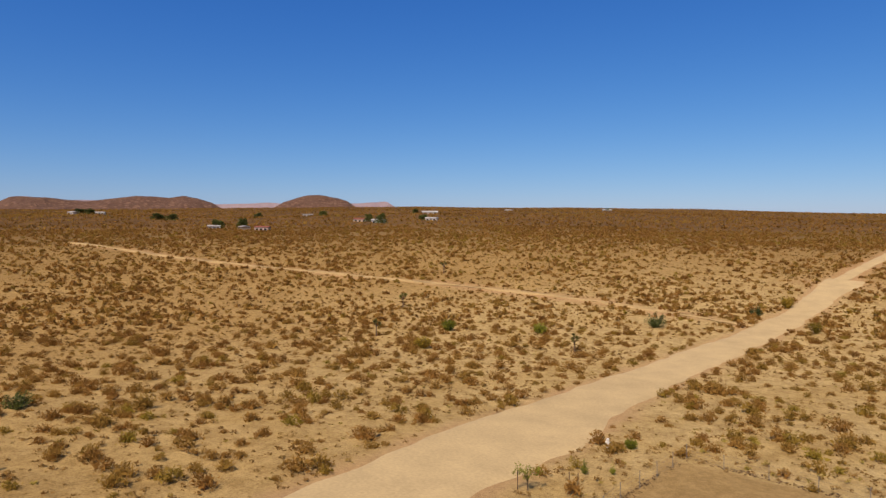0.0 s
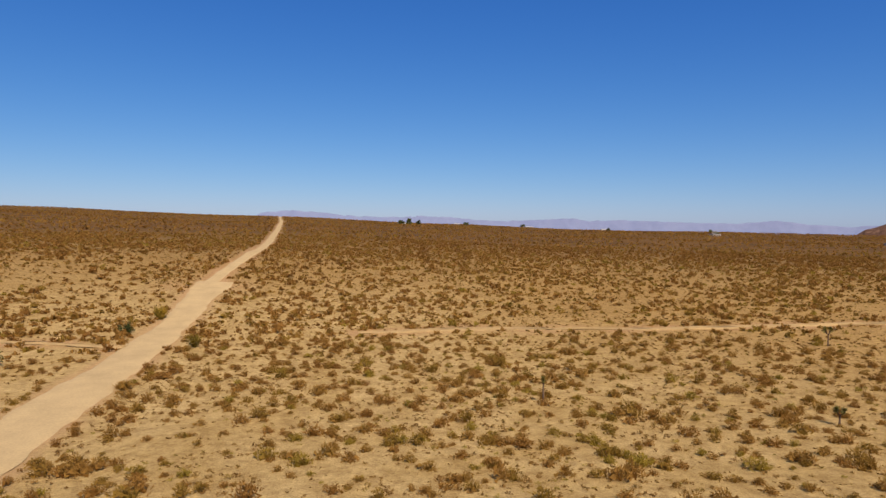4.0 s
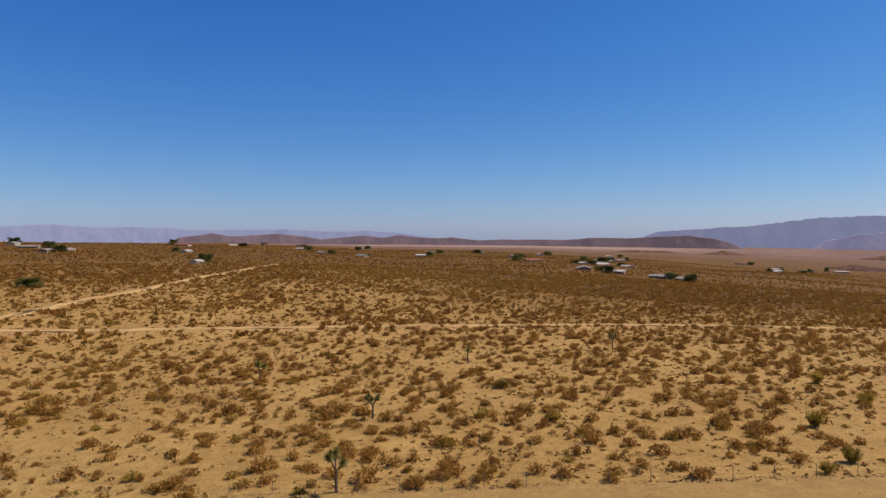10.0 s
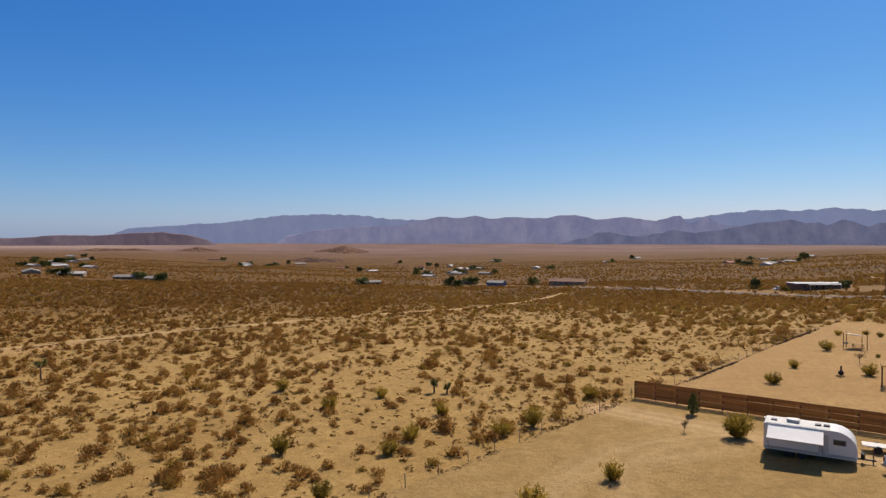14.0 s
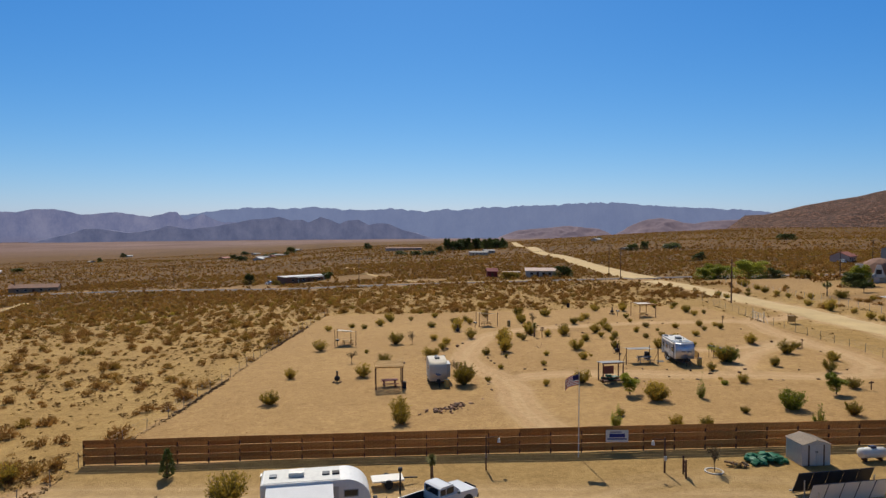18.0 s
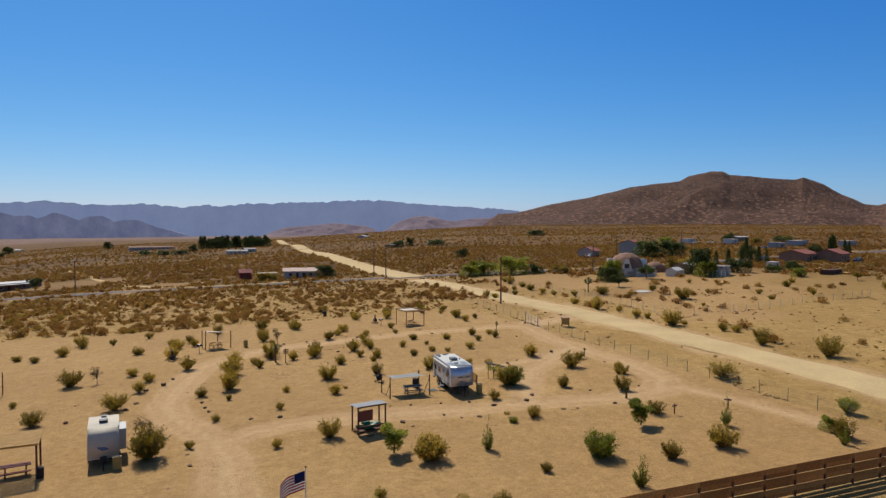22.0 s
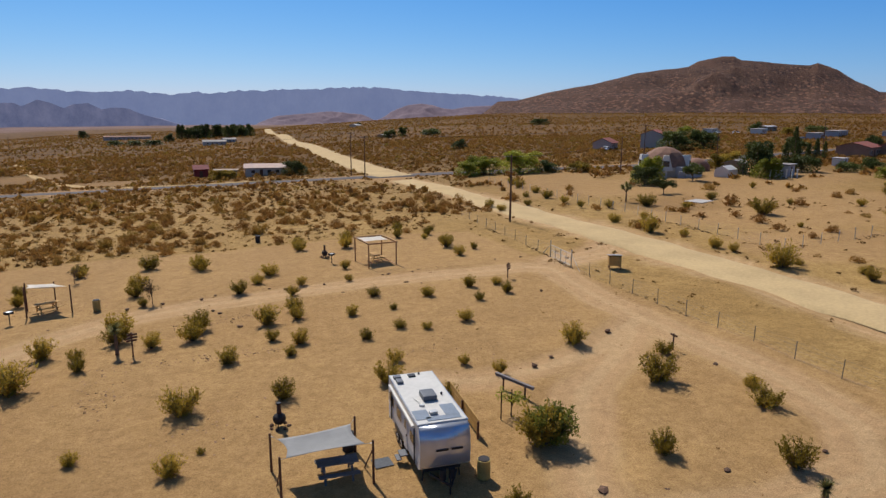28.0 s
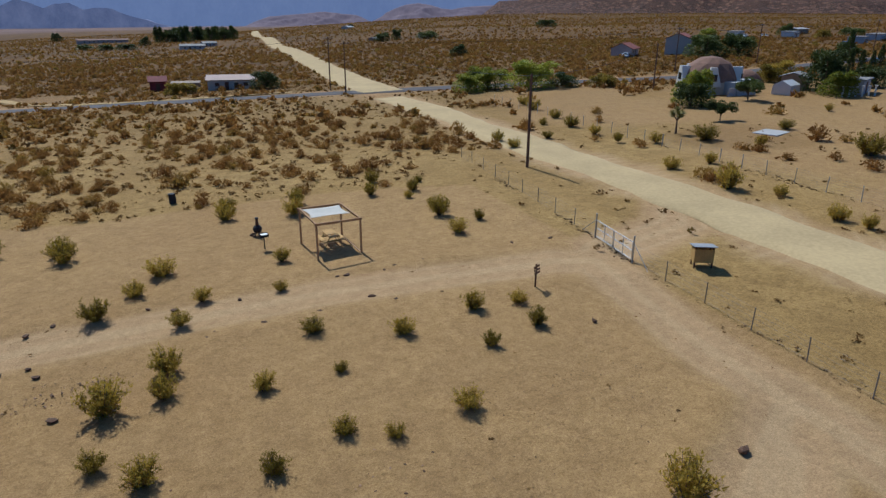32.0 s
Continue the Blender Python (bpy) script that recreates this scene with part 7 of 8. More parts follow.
lamp_post(34.5, -39.3, 175, "wooden yard lamp post with a white tin shade")
lamp_post(22.0, -37.4, 10, "wooden yard lamp post with a white tin shade")
stub = thing("gate_stub", 20.9, -36.6, 80, "short stub of board fence with two posts", "fence")
for k in range(2):
    part("post", box(B(), 0.1, 0.1, 1.4, -0.4 + k * 0.8, 0, -0.1), dark_wood, stub)
for k in range(3):
    part("board", box(B(), 0.8, 0.03, 0.2, 0, 0.06, 0.2 + k * 0.3), dark_wood, stub)


def planter():
    ob = thing("stone_basin", 18.5, -37.2, 0, "low round basin of pale concrete round a sapling", "planter")
    bm = B()
    n = 28
    for k in range(n):
        a = 6.2832 * k / n
        box(bm, 0.15, 0.12, 0.15, math.cos(a) * 0.6, math.sin(a) * 0.6, -0.08, 0.02, Matrix.Rotation(a + 1.5708, 4, "Z"))
    part("ring", bm, tan_metal, ob)


planter()


def log_pile():
    rng = random.Random(12)
    ob = thing("log_pile", 16.5, -37.9, 0, "small pile of cut pale firewood logs", "firewood")
    for k in range(16):
        bm = B()
        rod(bm, (-0.28, 0, 0), (0.28, 0, 0), 0.075, 0.07, 8)
        s = part("log", bm, pale_wood if k % 3 else bark, ob)
        s.matrix_basis = pose(rng.uniform(-0.6, 0.6), rng.uniform(-0.35, 0.35), 0.08 + rng.uniform(0, 0.2), 0, rng.uniform(-10, 10), rng.uniform(0, 180))


log_pile()


def solar_rack(x, y, rz, cols, white_back, label):
    ob = thing("solar_rack", x, y, rz, label, "solar panel", "solar racks")
    for k in range(cols):
        px = (k - (cols - 1) / 2) * 1.14
        p = part("solar_panel", box(B(), 1.1, 1.5, 0.03, 0, 0, 0, 0.004), solar_cell, ob, "dark glass solar panel")
        p.matrix_basis = pose(px, 0, 0.78, 68, 0, 0)
        b = part("back_sheet", box(B(), 1.06, 1.44, 0.012, 0, 0, -0.016), white_paint if white_back else black_plastic, p)
    for s in (-1, 1):
        for yy, h in ((-0.5, 0.28), (0.5, 1.1)):
            part("strut", box(B(), 0.06, 0.06, h + 0.1, s * cols * 0.52, yy, -0.1), steel, ob)
    part("skid", box(B(), cols * 1.12, 0.08, 0.08, 0, 0.6, 0.0), steel, ob)
    part("skid", box(B(), cols * 1.12, 0.08, 0.08, 0, -0.6, 0.0), steel, ob)


solar_rack(12.6, -31.4, 8, 5, True, "row of solar panels seen from their white backs")
solar_rack(12.4, -33.2, 8, 5, False, "row of dark glass solar panels on a steel rack")

util = thing("flat_trailer", 41.6, -37.3, 10, "small flat utility trailer with white boards", "trailer")
part("deck", box(B(), 2.2, 1.2, 0.1, 0, 0, 0.45), white_paint, util)
for s in (-1, 1):
    part("wheel", rod(B(), (0, s * 0.7 - 0.08, 0.3), (0, s * 0.7 + 0.08, 0.3), 0.3, seg=18), rubber, util)
part("drawbar", beam(B(), (-1.1, 0, 0.45), (-2.1, 0, 0.4), 0.08, 0.08), dark_iron, util)
hand = thing("water_standpipe", 40.7, -36.0, 0, "dark upright water standpipe with a tap", "standpipe")
part("pipe", rod(B(), (0, 0, -0.1), (0, 0, 1.5), 0.06), dark_iron, hand)
part("tap_head", box(B(), 0.3, 0.2, 0.25, 0, 0, 1.45, 0.04), dark_iron, hand)


# ---------- stones ----------
def pebble_mesh(seed):
    rng = random.Random(seed)
    bm = B()
    ball(bm, 1, 0, 0, 0.2, 1, 1, 0.75, 0.55, 0.3, rng)
    me = bpy.data.meshes.new("stone")
    bm.to_mesh(me)
    bm.free()
    return me


STONES = [pebble_mesh(k) for k in range(5)]
DARK = []
for me in STONES:
    d = me.copy()
    me.materials.append(stone)
    d.materials.append(dark_stone)
    DARK.append(d)


def set_stone(x, y, s, dark=True, label="dark volcanic stone marking the edge of a track", group="track stones"):
    ob = new("stone", random.choice(DARK if dark else STONES))
    ob.matrix_basis = Matrix.LocRotScale((x, y, z_at(x, y) - 0.02), Euler((0, 0, random.uniform(0, 6.3))), (s, s, s * random.uniform(0.7, 1.2)))
    return tagged(ob, label, "stone", group)


for x, y in ((20.3, -104.5), (14.5, -104.7), (13.4, -99.7), (12.3, -95.5), (7.3, -104.6), (3.8, -104.5), (3.0, -100.7), (5.9, -100.3), (0.0, -100.8), (-3.1, -101.5), (-2.7, -105.3),
             (-5.9, -105.5), (-7.9, -105.6), (-14.6, -105.9), (-17.4, -105.5), (-11.3, -82.5), (-5.2, -80.2), (-3.5, -79.4), (-10.6, -77.6), (-13.5, -74.7), (-13.0, -72.0),
             (13.9, -82.5), (-12.6, -93.5), (10.7, -64.6), (14.2, -62.9), (5.6, -65.2), (2.2, -65.3), (-1.5, -65.4), (-5, -65.5), (8.1, -60.0), (0.2, -60.9), (-4.4, -60.9)):
    set_stone(x, y, random.uniform(0.16, 0.27))
for x, y in ((32.0, -90.1), (32.9, -87.8), (34.6, -86.1), (35.3, -81.0), (36.0, -79.0), (40.7, -77.2), (29.6, -78.5), (29.4, -76.5), (29.2, -74.8), (26.0, -70.8), (23.6, -70.4), (31.3, -64.0), (31.2, -61.7), (32.8, -68.7),
             (18.0, -62.1), (12.3, -68.6), (7.1, -67.2), (8.3, -62.6), (14.6, -64.2), (0.9, -66.4), (-1.1, -65.9), (0.8, -61.3)):
    set_stone(x, y, random.uniform(0.2, 0.34))
for pts, w in TRACKS[:2]:
    for (ax, ay), (bx, by) in zip(pts[2:9], pts[3:10]):
        L = math.hypot(bx - ax, by - ay)
        for k in range(int(L / 3.2)):
            for s in (-1, 1):
                if random.random() < 0.6:
                    t = random.random()
                    set_stone(ax + (bx - ax) * t - (by - ay) / L * s * 2.3, ay + (by - ay) * t + (bx - ax) / L * s * 2.3, random.uniform(0.1, 0.2))


def stone_heap(name, x, y, n, lx, ly, lo, hi, label, rz=0, seed=1, dark=0.3):
    rng = random.Random(seed)
    ob = thing(name, x, y, rz, label, "stones")
    for _ in range(n):
        px, py = rng.gauss(0, lx), rng.gauss(0, ly)
        s = rng.uniform(lo, hi)
        wx, wy = x + px, y + py
        q = share("stone", rng.choice(DARK if rng.random() < dark else STONES), ob)
        q.matrix_basis = Matrix.LocRotScale((px, py, z_at(wx, wy) - z_at(x, y) - 0.02 + rng.uniform(0, s * 0.6)), Euler((rng.uniform(-0.4, 0.4), rng.uniform(-0.4, 0.4), rng.uniform(0, 6))), (s, s, s))
    return ob


stone_heap("stone_heap", 36.0, -55.2, 70, 1.4, 0.5, 0.1, 0.26, "loose heap of pale grey and brown stones", 30, 2)
stone_heap("stone_ring", 67.0, 45.2, 34, 0.7, 0.45, 0.1, 0.3, "ring of rubble and charred timber for fires", 0, 3, 0.7)
stone_heap("stone_ring", 73.3, 46.0, 12, 0.3, 0.25, 0.1, 0.22, "small ring of dark stones for fires", 0, 4, 0.9)
stone_heap("stone_scatter", 16.5, -79.2, 80, 2.0, 1.0, 0.035, 0.10, "scatter of loose broken stones on sand", 20, 5, 0.3)
stone_heap("stone_scatter", 13.5, -89.5, 140, 4.2, 0.4, 0.03, 0.085, "scatter of loose broken stones on sand", -8, 6, 0.4)
stone_heap("stone_scatter", 21.0, -86.5, 110, 0.9, 2.4, 0.03, 0.085, "scatter of loose broken stones on sand", 0, 7, 0.4)
stone_heap("stone_scatter", 1.5, -86.0, 80, 1.6, 2.6, 0.03, 0.08, "scatter of loose broken stones on sand", 10, 8, 0.4)
stone_heap("stone_scatter", 12.0, -97.8, 80, 3.0, 0.5, 0.03, 0.075, "scatter of loose broken stones on sand", 8, 9, 0.4)


pebble_brown = mat("pebble_brown", (0.17, 0.098, 0.048), 0.95, scale=0.6, vary=0.4, fine=4, rgb2=(0.30, 0.19, 0.10))


def gravel():
    """Fine pebbles and twigs over the camp."""
    rng = np.random.default_rng(21)
    n = 70000
    x, y = rng.uniform(-45, 66, n), rng.uniform(-128, -45, n)
    keep = (near_line(x, y, DIRT_ROAD) > 4) & (rng.uniform(0, 1, n) < 0.5 + 0.5 * wobble(x, y, 4, 2))
    for pts, w in TRACKS:
        keep &= near_line(x, y, pts) > w * 0.8
    kinds = [tuft(rng, 3, 0.5, 0.4, 0.35, 0) for _ in range(6)]
    scatter("gravel", np.stack([x[keep], y[keep]], 1), 0.04 + 0.2 * rng.beta(1.2, 4.0, keep.sum()), kinds, pebble_brown, "brown pebbles, twigs and dead sprigs strewn on sand", 0.6, 22)


gravel()

# saplings and markers by the north gate
for x, y, d in ((-17.8, 49.3, 0.9), (-16.0, 50.6, 0.7)):
    shrub(x, y, d, "cone", leaf_green, "small upright yellow-green bush by the road", "roadside plants")
shrub(-16.7, 58.0, 1.2, "round", leaf_green, "small rounded yellow-green bush by the road", "roadside plants")
hyd = thing("white_marker", -18.5, 57.0, 0, "short white-painted marker post by the road", "marker")
part("post", rod(B(), (0, 0, -0.05), (0, 0, 0.75), 0.13, 0.1, 12), white_paint, hyd)
part("cap", ball(B(), 0.15, 0, 0, 0.78, 2, 1, 1, 0.7), white_paint, hyd)
part("crossbar", box(B(), 0.45, 0.12, 0.12, 0, 0, 0.45, 0.02), white_paint, hyd)
for x, y in ((-17.5, 45.2), (-16.9, 45.4), (-20.7, 43.2)):
    t = thing("tree_stake", x, y, 0, "thin dark stake by the road", "stake", "stakes")
    part("rod", rod(B(), (0, 0, -0.1), (0, 0, 1.3), 0.035), rust, t)
for x, y, d, lf in ((-35.1, 138.2, 5.0, leaf_dark), (-19.1, 162.4, 3.6, leaf_dark), (-14, 176, 3.2, leaf_olive), (-70.8, 32.5, 3.4, leaf_dark), (-6.6, 149.1, 3.6, leaf_olive),
                    (-62, 92, 3.0, leaf_olive), (-68, 110, 3.0, leaf_green), (-52, 118, 2.6, leaf_green)):
    shrub(x, y, d, "low" if d > 3.3 else "round", lf, "broad dark desert shrub in the scrub", "large shrubs")


# ---------- houses over the road ----------
stucco = mat("white_stucco", (0.50, 0.43, 0.34), 0.85, scale=0.6, vary=0.08, fine=6)
pink_stucco = mat("pink_stucco", (0.50, 0.36, 0.28), 0.85, scale=0.6, vary=0.1, fine=6)
blue_wall = mat("pale_blue_wall", (0.40, 0.385, 0.36), 0.8, scale=0.6, vary=0.08, fine=6)
red_tile = mat("red_roof_tile", (0.24, 0.075, 0.045), 0.8, scale=1.0, vary=0.2, bump=0.3, fine=7)
brown_shingle = mat("brown_shingle", (0.22, 0.115, 0.07), 0.85, scale=1.0, vary=0.25, bump=0.3, fine=6)
grey_roof = mat("grey_roofing", (0.24, 0.21, 0.18), 0.8, scale=0.8, vary=0.12, fine=6)
white_roof = mat("white_roofing", (0.40, 0.37, 0.33), 0.6, scale=0.8, vary=0.06, fine=6)
tan_brick = mat("tan_brick", (0.36, 0.19, 0.11), 0.85, scale=0.8, vary=0.15, fine=8)
red_barn = mat("red_barn_board", (0.20, 0.035, 0.03), 0.8, scale=0.8, vary=0.2, fine=6)
weathered = mat("weathered_siding", (0.28, 0.20, 0.13), 0.85, scale=0.8, vary=0.2, fine=6)


def house(x, y, w, d, h, rz, wall, roof, label, pitch=0.0, windows=3, group="houses", porch=False, category="house"):
    """A plain house: walls, a gabled or flat roof with eaves, door, windows in their frames."""
    ob = thing("house", x, y, rz, label, category, group, -0.15)
    zs = [z_at(x + sx * w / 2, y + sy * d / 2) for sx in (-1, 1) for sy in (-1, 1)]
    dip = max(0.3, max(zs) - min(zs))
    bm = B()
    box(bm, w, d, h + dip, 0, 0, -dip)
    if pitch:
        top = [bm.verts.new(p) for p in ((-w / 2 + 0.02, -d / 2 + 0.02, h), (-w / 2 + 0.02, d / 2 - 0.02, h), (-w / 2 + 0.02, 0, h + pitch - 0.05), (w / 2 - 0.02, -d / 2 + 0.02, h), (w / 2 - 0.02, d / 2 - 0.02, h), (w / 2 - 0.02, 0, h + pitch - 0.05))]
        bm.faces.new((top[0], top[2], top[1]))
        bm.faces.new((top[3], top[4], top[5]))
    part("wall", bm, wall, ob)
    if pitch:
        L, a = math.hypot(d / 2 + 0.45, pitch * (d / 2 + 0.45) / (d / 2)), math.degrees(math.atan2(pitch, d / 2))
        for s in (-1, 1):
            r = part("roof", box(B(), w + 0.8, L, 0.14, 0, 0, 0), roof, ob)
            r.matrix_basis = pose(0, s * (d / 4 + 0.22), h + pitch / 2 - 0.1, -s * a, 0, 0)
    else:
        r = part("roof", box(B(), w + 0.7, d + 0.7, 0.22, 0, 0, h - 0.02, 0.04), roof, ob)
    for side in (-1, 1):
        for k in range(windows):
            wx = (k - (windows - 1) / 2) * (w * 0.8 / max(1, windows))
            yy = side * (d / 2 + 0.02)
            if k == windows // 2 and side > 0:
                dr = part("door", box(B(), 0.95, 0.06, 2.05, wx, yy, 0.1), dark_wood, ob)
                continue
            fr = part("window", box(B(), 1.3, 0.05, 1.1, wx, yy, 1.0), white_paint, ob)
            part("pane", box(B(), 1.14, 0.03, 0.94, wx, yy + side * 0.025, 1.08), glass_dark, fr)
    if porch:
        pr = part("porch_roof", box(B(), w * 0.6, 2.6, 0.12, 0, d / 2 + 1.25, h - 0.25), roof, ob)
        for s in (-1, 1):
            part("porch_post", box(B(), 0.15, 0.15, h - 0.1, s * w * 0.28, d / 2 + 2.4, -0.15), white_paint, pr)
    return ob


house(-12.0, -249, 11.5, 7, 2.7, -8, stucco, pink_stucco, "low white house with a pinkish flat-pitched roof", 0.9, 4)
house(-1.0, -252, 6.5, 5, 2.3, -6, weathered, weathered, "brown carport beside the low white house", 0, 2)
house(5.5, -262, 4.0, 4.0, 2.8, 0, red_barn, red_barn, "small dark red barn among bushes", 1.0, 1)
# brown walls here: shade on the front put into the wall colour
house(89, -308, 24, 8, 2.9, 38, brown_shingle, white_roof, "long low building with a white flat roof", 0, 7, porch=True)
house(-160, -252, 10, 8, 5.4, 38, stucco, red_tile, "two-storey white house with a red tiled roof", 1.6, 3, porch=True)
house(-141, -257, 9.5, 7, 2.7, 38, pink_stucco, red_tile, "low house with a red tiled roof", 1.6, 3)
house(-181, -184, 13, 9, 3.0, 20, tan_brick, red_tile, "long tan house with a red roof", 1.3, 4)
house(-193, -180, 11, 9, 3.0, 20, tan_brick, red_tile, "low house wing with a red tiled roof", 1.5, 3)
house(-103, -158, 5, 4, 2.6, 30, weathered, grey_roof, "small tan outbuilding with a grey roof", 0.6, 1)
house(-107, -149, 5.5, 3.5, 2.5, 25, blue_wall, grey_roof, "grey-blue metal shed with a flat roof", 0, 1)
house(-288, -317, 9, 6, 2.8, 25, white_paint, white_roof, "white mobile home with a white roof", 0, 3)
house(-276, -340, 14, 5, 2.7, 30, white_paint, grey_roof, "white mobile home with a grey roof", 0, 4)
house(-320, -340, 16, 6, 2.8, 20, weathered, white_roof, "tan mobile home with a white roof", 0.5, 4)
for x, y, w in ((-300, -280, 22), (-262, -262, 9), (-325, -268, 18)):
    house(x, y, w, 6, 2.9, 25, blue_wall, grey_roof, "grey mobile home with a flat grey roof", 0, 5)
house(232, -342, 22, 8, 2.8, 18, weathered, brown_shingle, "long dark house with a shingled roof", 1.5, 5)
house(278, -331, 11, 7, 2.8, 12, mat("blue_siding", (0.10, 0.13, 0.24), 0.7, vary=0.12), grey_roof, "small blue house with a grey roof", 1.2, 3)
house(-21, -560, 16, 8, 2.8, 0, stucco, grey_roof, "low white house among scrub", 1.0, 4)
house(-35, -600, 10, 7, 2.7, 10, blue_wall, grey_roof, "low pale blue house among scrub", 1.0, 3)
house(45, -800, 44, 8, 3.2, 8, pink_stucco, brown_shingle, "long brown ranch building on the rise", 1.0, 9)


def dome_house():
    ob = thing("dome_house", -86.8, -163, 35, "dome-shaped house with brown shingles and white dormers", "house", "houses", -0.2)
    R, n, rings = 5.4, 10, 4
    bm = B()
    prev = None
    for k in range(rings + 1):
        ph = math.radians(12 + 78 * k / rings)
        ring = []
        for j in range(n if k < rings else 1):
            a = 6.2832 * (j + 0.5 * (k % 2)) / n
            ring.append(bm.verts.new((R * math.cos(ph) * math.cos(a), R * math.cos(ph) * math.sin(a), 1.2 + R * 1.0 * math.sin(ph))))
        if prev:
            for j in range(n):
                a, b = prev[j], prev[(j + 1) % n]
                if k == rings:
                    bm.faces.new((a, b, ring[0]))
                else:
                    o = 0 if k % 2 else 1
                    bm.faces.new((a, b, ring[(j + o) % n]))
                    bm.faces.new((b, ring[(j + 1 + o - 0) % n], ring[(j + o) % n]))
        prev = ring
    bmesh.ops.recalc_face_normals(bm, faces=bm.faces)
    part("shell", bm, brown_shingle, ob, "faceted dome of brown shingles")
    bm = B()
    rod(bm, (0, 0, -0.5), (0, 0, 2.4), R * 0.985, R * 0.985, 10)
    part("base_wall", bm, stucco, ob)
    for k in range(5):
        a = math.radians(72 * k + 18)
        bm = B()
        ww, hh, dd = 1.5, 3.3, 1.9
        f = [(dd, -ww, 0), (dd, ww, 0), (dd, 0.5, hh), (dd, -0.5, hh)]
        b = [(-2.0, p[1] * 0.8, p[2] * 0.95) for p in f]
        vf, vb = [bm.verts.new(p) for p in f], [bm.verts.new(p) for p in b]
        bm.faces.new(vf)
        bm.faces.new(vb[::-1])
        for i in range(4):
            bm.faces.new((vf[i], vb[i], vb[(i + 1) % 4], vf[(i + 1) % 4]))
        bmesh.ops.recalc_face_normals(bm, faces=bm.faces)
        d = part("dormer", bm, white_paint, ob, "white triangular dormer")
        d.matrix_basis = pose(math.cos(a) * 3.6, math.sin(a) * 3.6, 1.6, 0, 0, math.degrees(a))
        part("dormer_window", box(B(), 0.06, 1.3, 1.2, dd + 0.02, 0, 0.9), glass_dark, d)
    for a, w in ((60, 7.0), (120, 6.0), (0, 5.0)):
        ar = math.radians(a)
        wl_ = part("yard_wall", box(B(), w, 0.3, 2.2, 0, 0, -0.5), blue_wall, ob, "pale blue garden wall")
        wl_.matrix_basis = pose(math.cos(ar) * 7.4, math.sin(ar) * 7.4, 0.0, 0, 0, a + 90)
        part("annex", box(B(), w * 0.45, 3.0, 2.5, 0, 0, 0), blue_wall, ob).matrix_basis = pose(math.cos(ar) * 6.2, math.sin(ar) * 6.2, 0, 0, 0, a + 90)


dome_house()
ob = thing("small_dome", -101, -168, 0, "small brown shingled dome beside the dome house", "house", "houses")
part("shell", ball(B(), 3.2, 0, 0, 0.3, 3, 1, 1, 0.85), brown_shingle, ob)
tent = thing("white_canopy", -95.5, -153.5, 20, "white ridge canopy on the bare plot", "canopy")
part("cover", profile(B(), [(-1.6, 0), (1.6, 0), (1.5, 1.6), (0, 2.4), (-1.5, 1.6)], -2.2, 2.2), white_paint, tent)
for k in range(6):
    p = thing("white_pillar", -100 - k * 1.2, -146 + k * 0.3, 0, "short white-painted garden pillar", "pillar", "white pillars")
    part("shaft", rod(B(), (0, 0, -0.1), (0, 0, 1.6), 0.16, 0.13, 10), white_paint, p)
    part("capital", box(B(), 0.4, 0.4, 0.14, 0, 0, 1.6, 0.02), white_paint, p)
slab = thing("concrete_slab", -62.5, -127, 20, "bare pale concrete slab on the plot", "slab")
part("slab", box(B(), 4.2, 3.0, 0.16, 0, 0, -0.06, 0.02), concrete, slab)
bin_ob = thing("open_container", -135, -137, 15, "rusty open steel container with pale timber", "container")
part("box", box(B(), 8, 2.4, 1.3, 0, 0, 0, 0.03), rust, bin_ob)
part("timber", box(B(), 3, 2.0, 0.5, -3.6, 1.9, 0, 0.02), pale_wood, bin_ob)
well = thing("pump_house", -140, -160, 20, "small white pump house beside the tan house", "shed")
part("wall", box(B(), 3.6, 2.6, 2.0, 0, 0, -0.1), white_paint, well)
part("roof", box(B(), 4.0, 3.0, 0.14, 0, 0, 1.9, 0.02), white_roof, well)
part("door", box(B(), 0.9, 0.05, 1.7, 0, 1.32, 0), dark_wood, well)

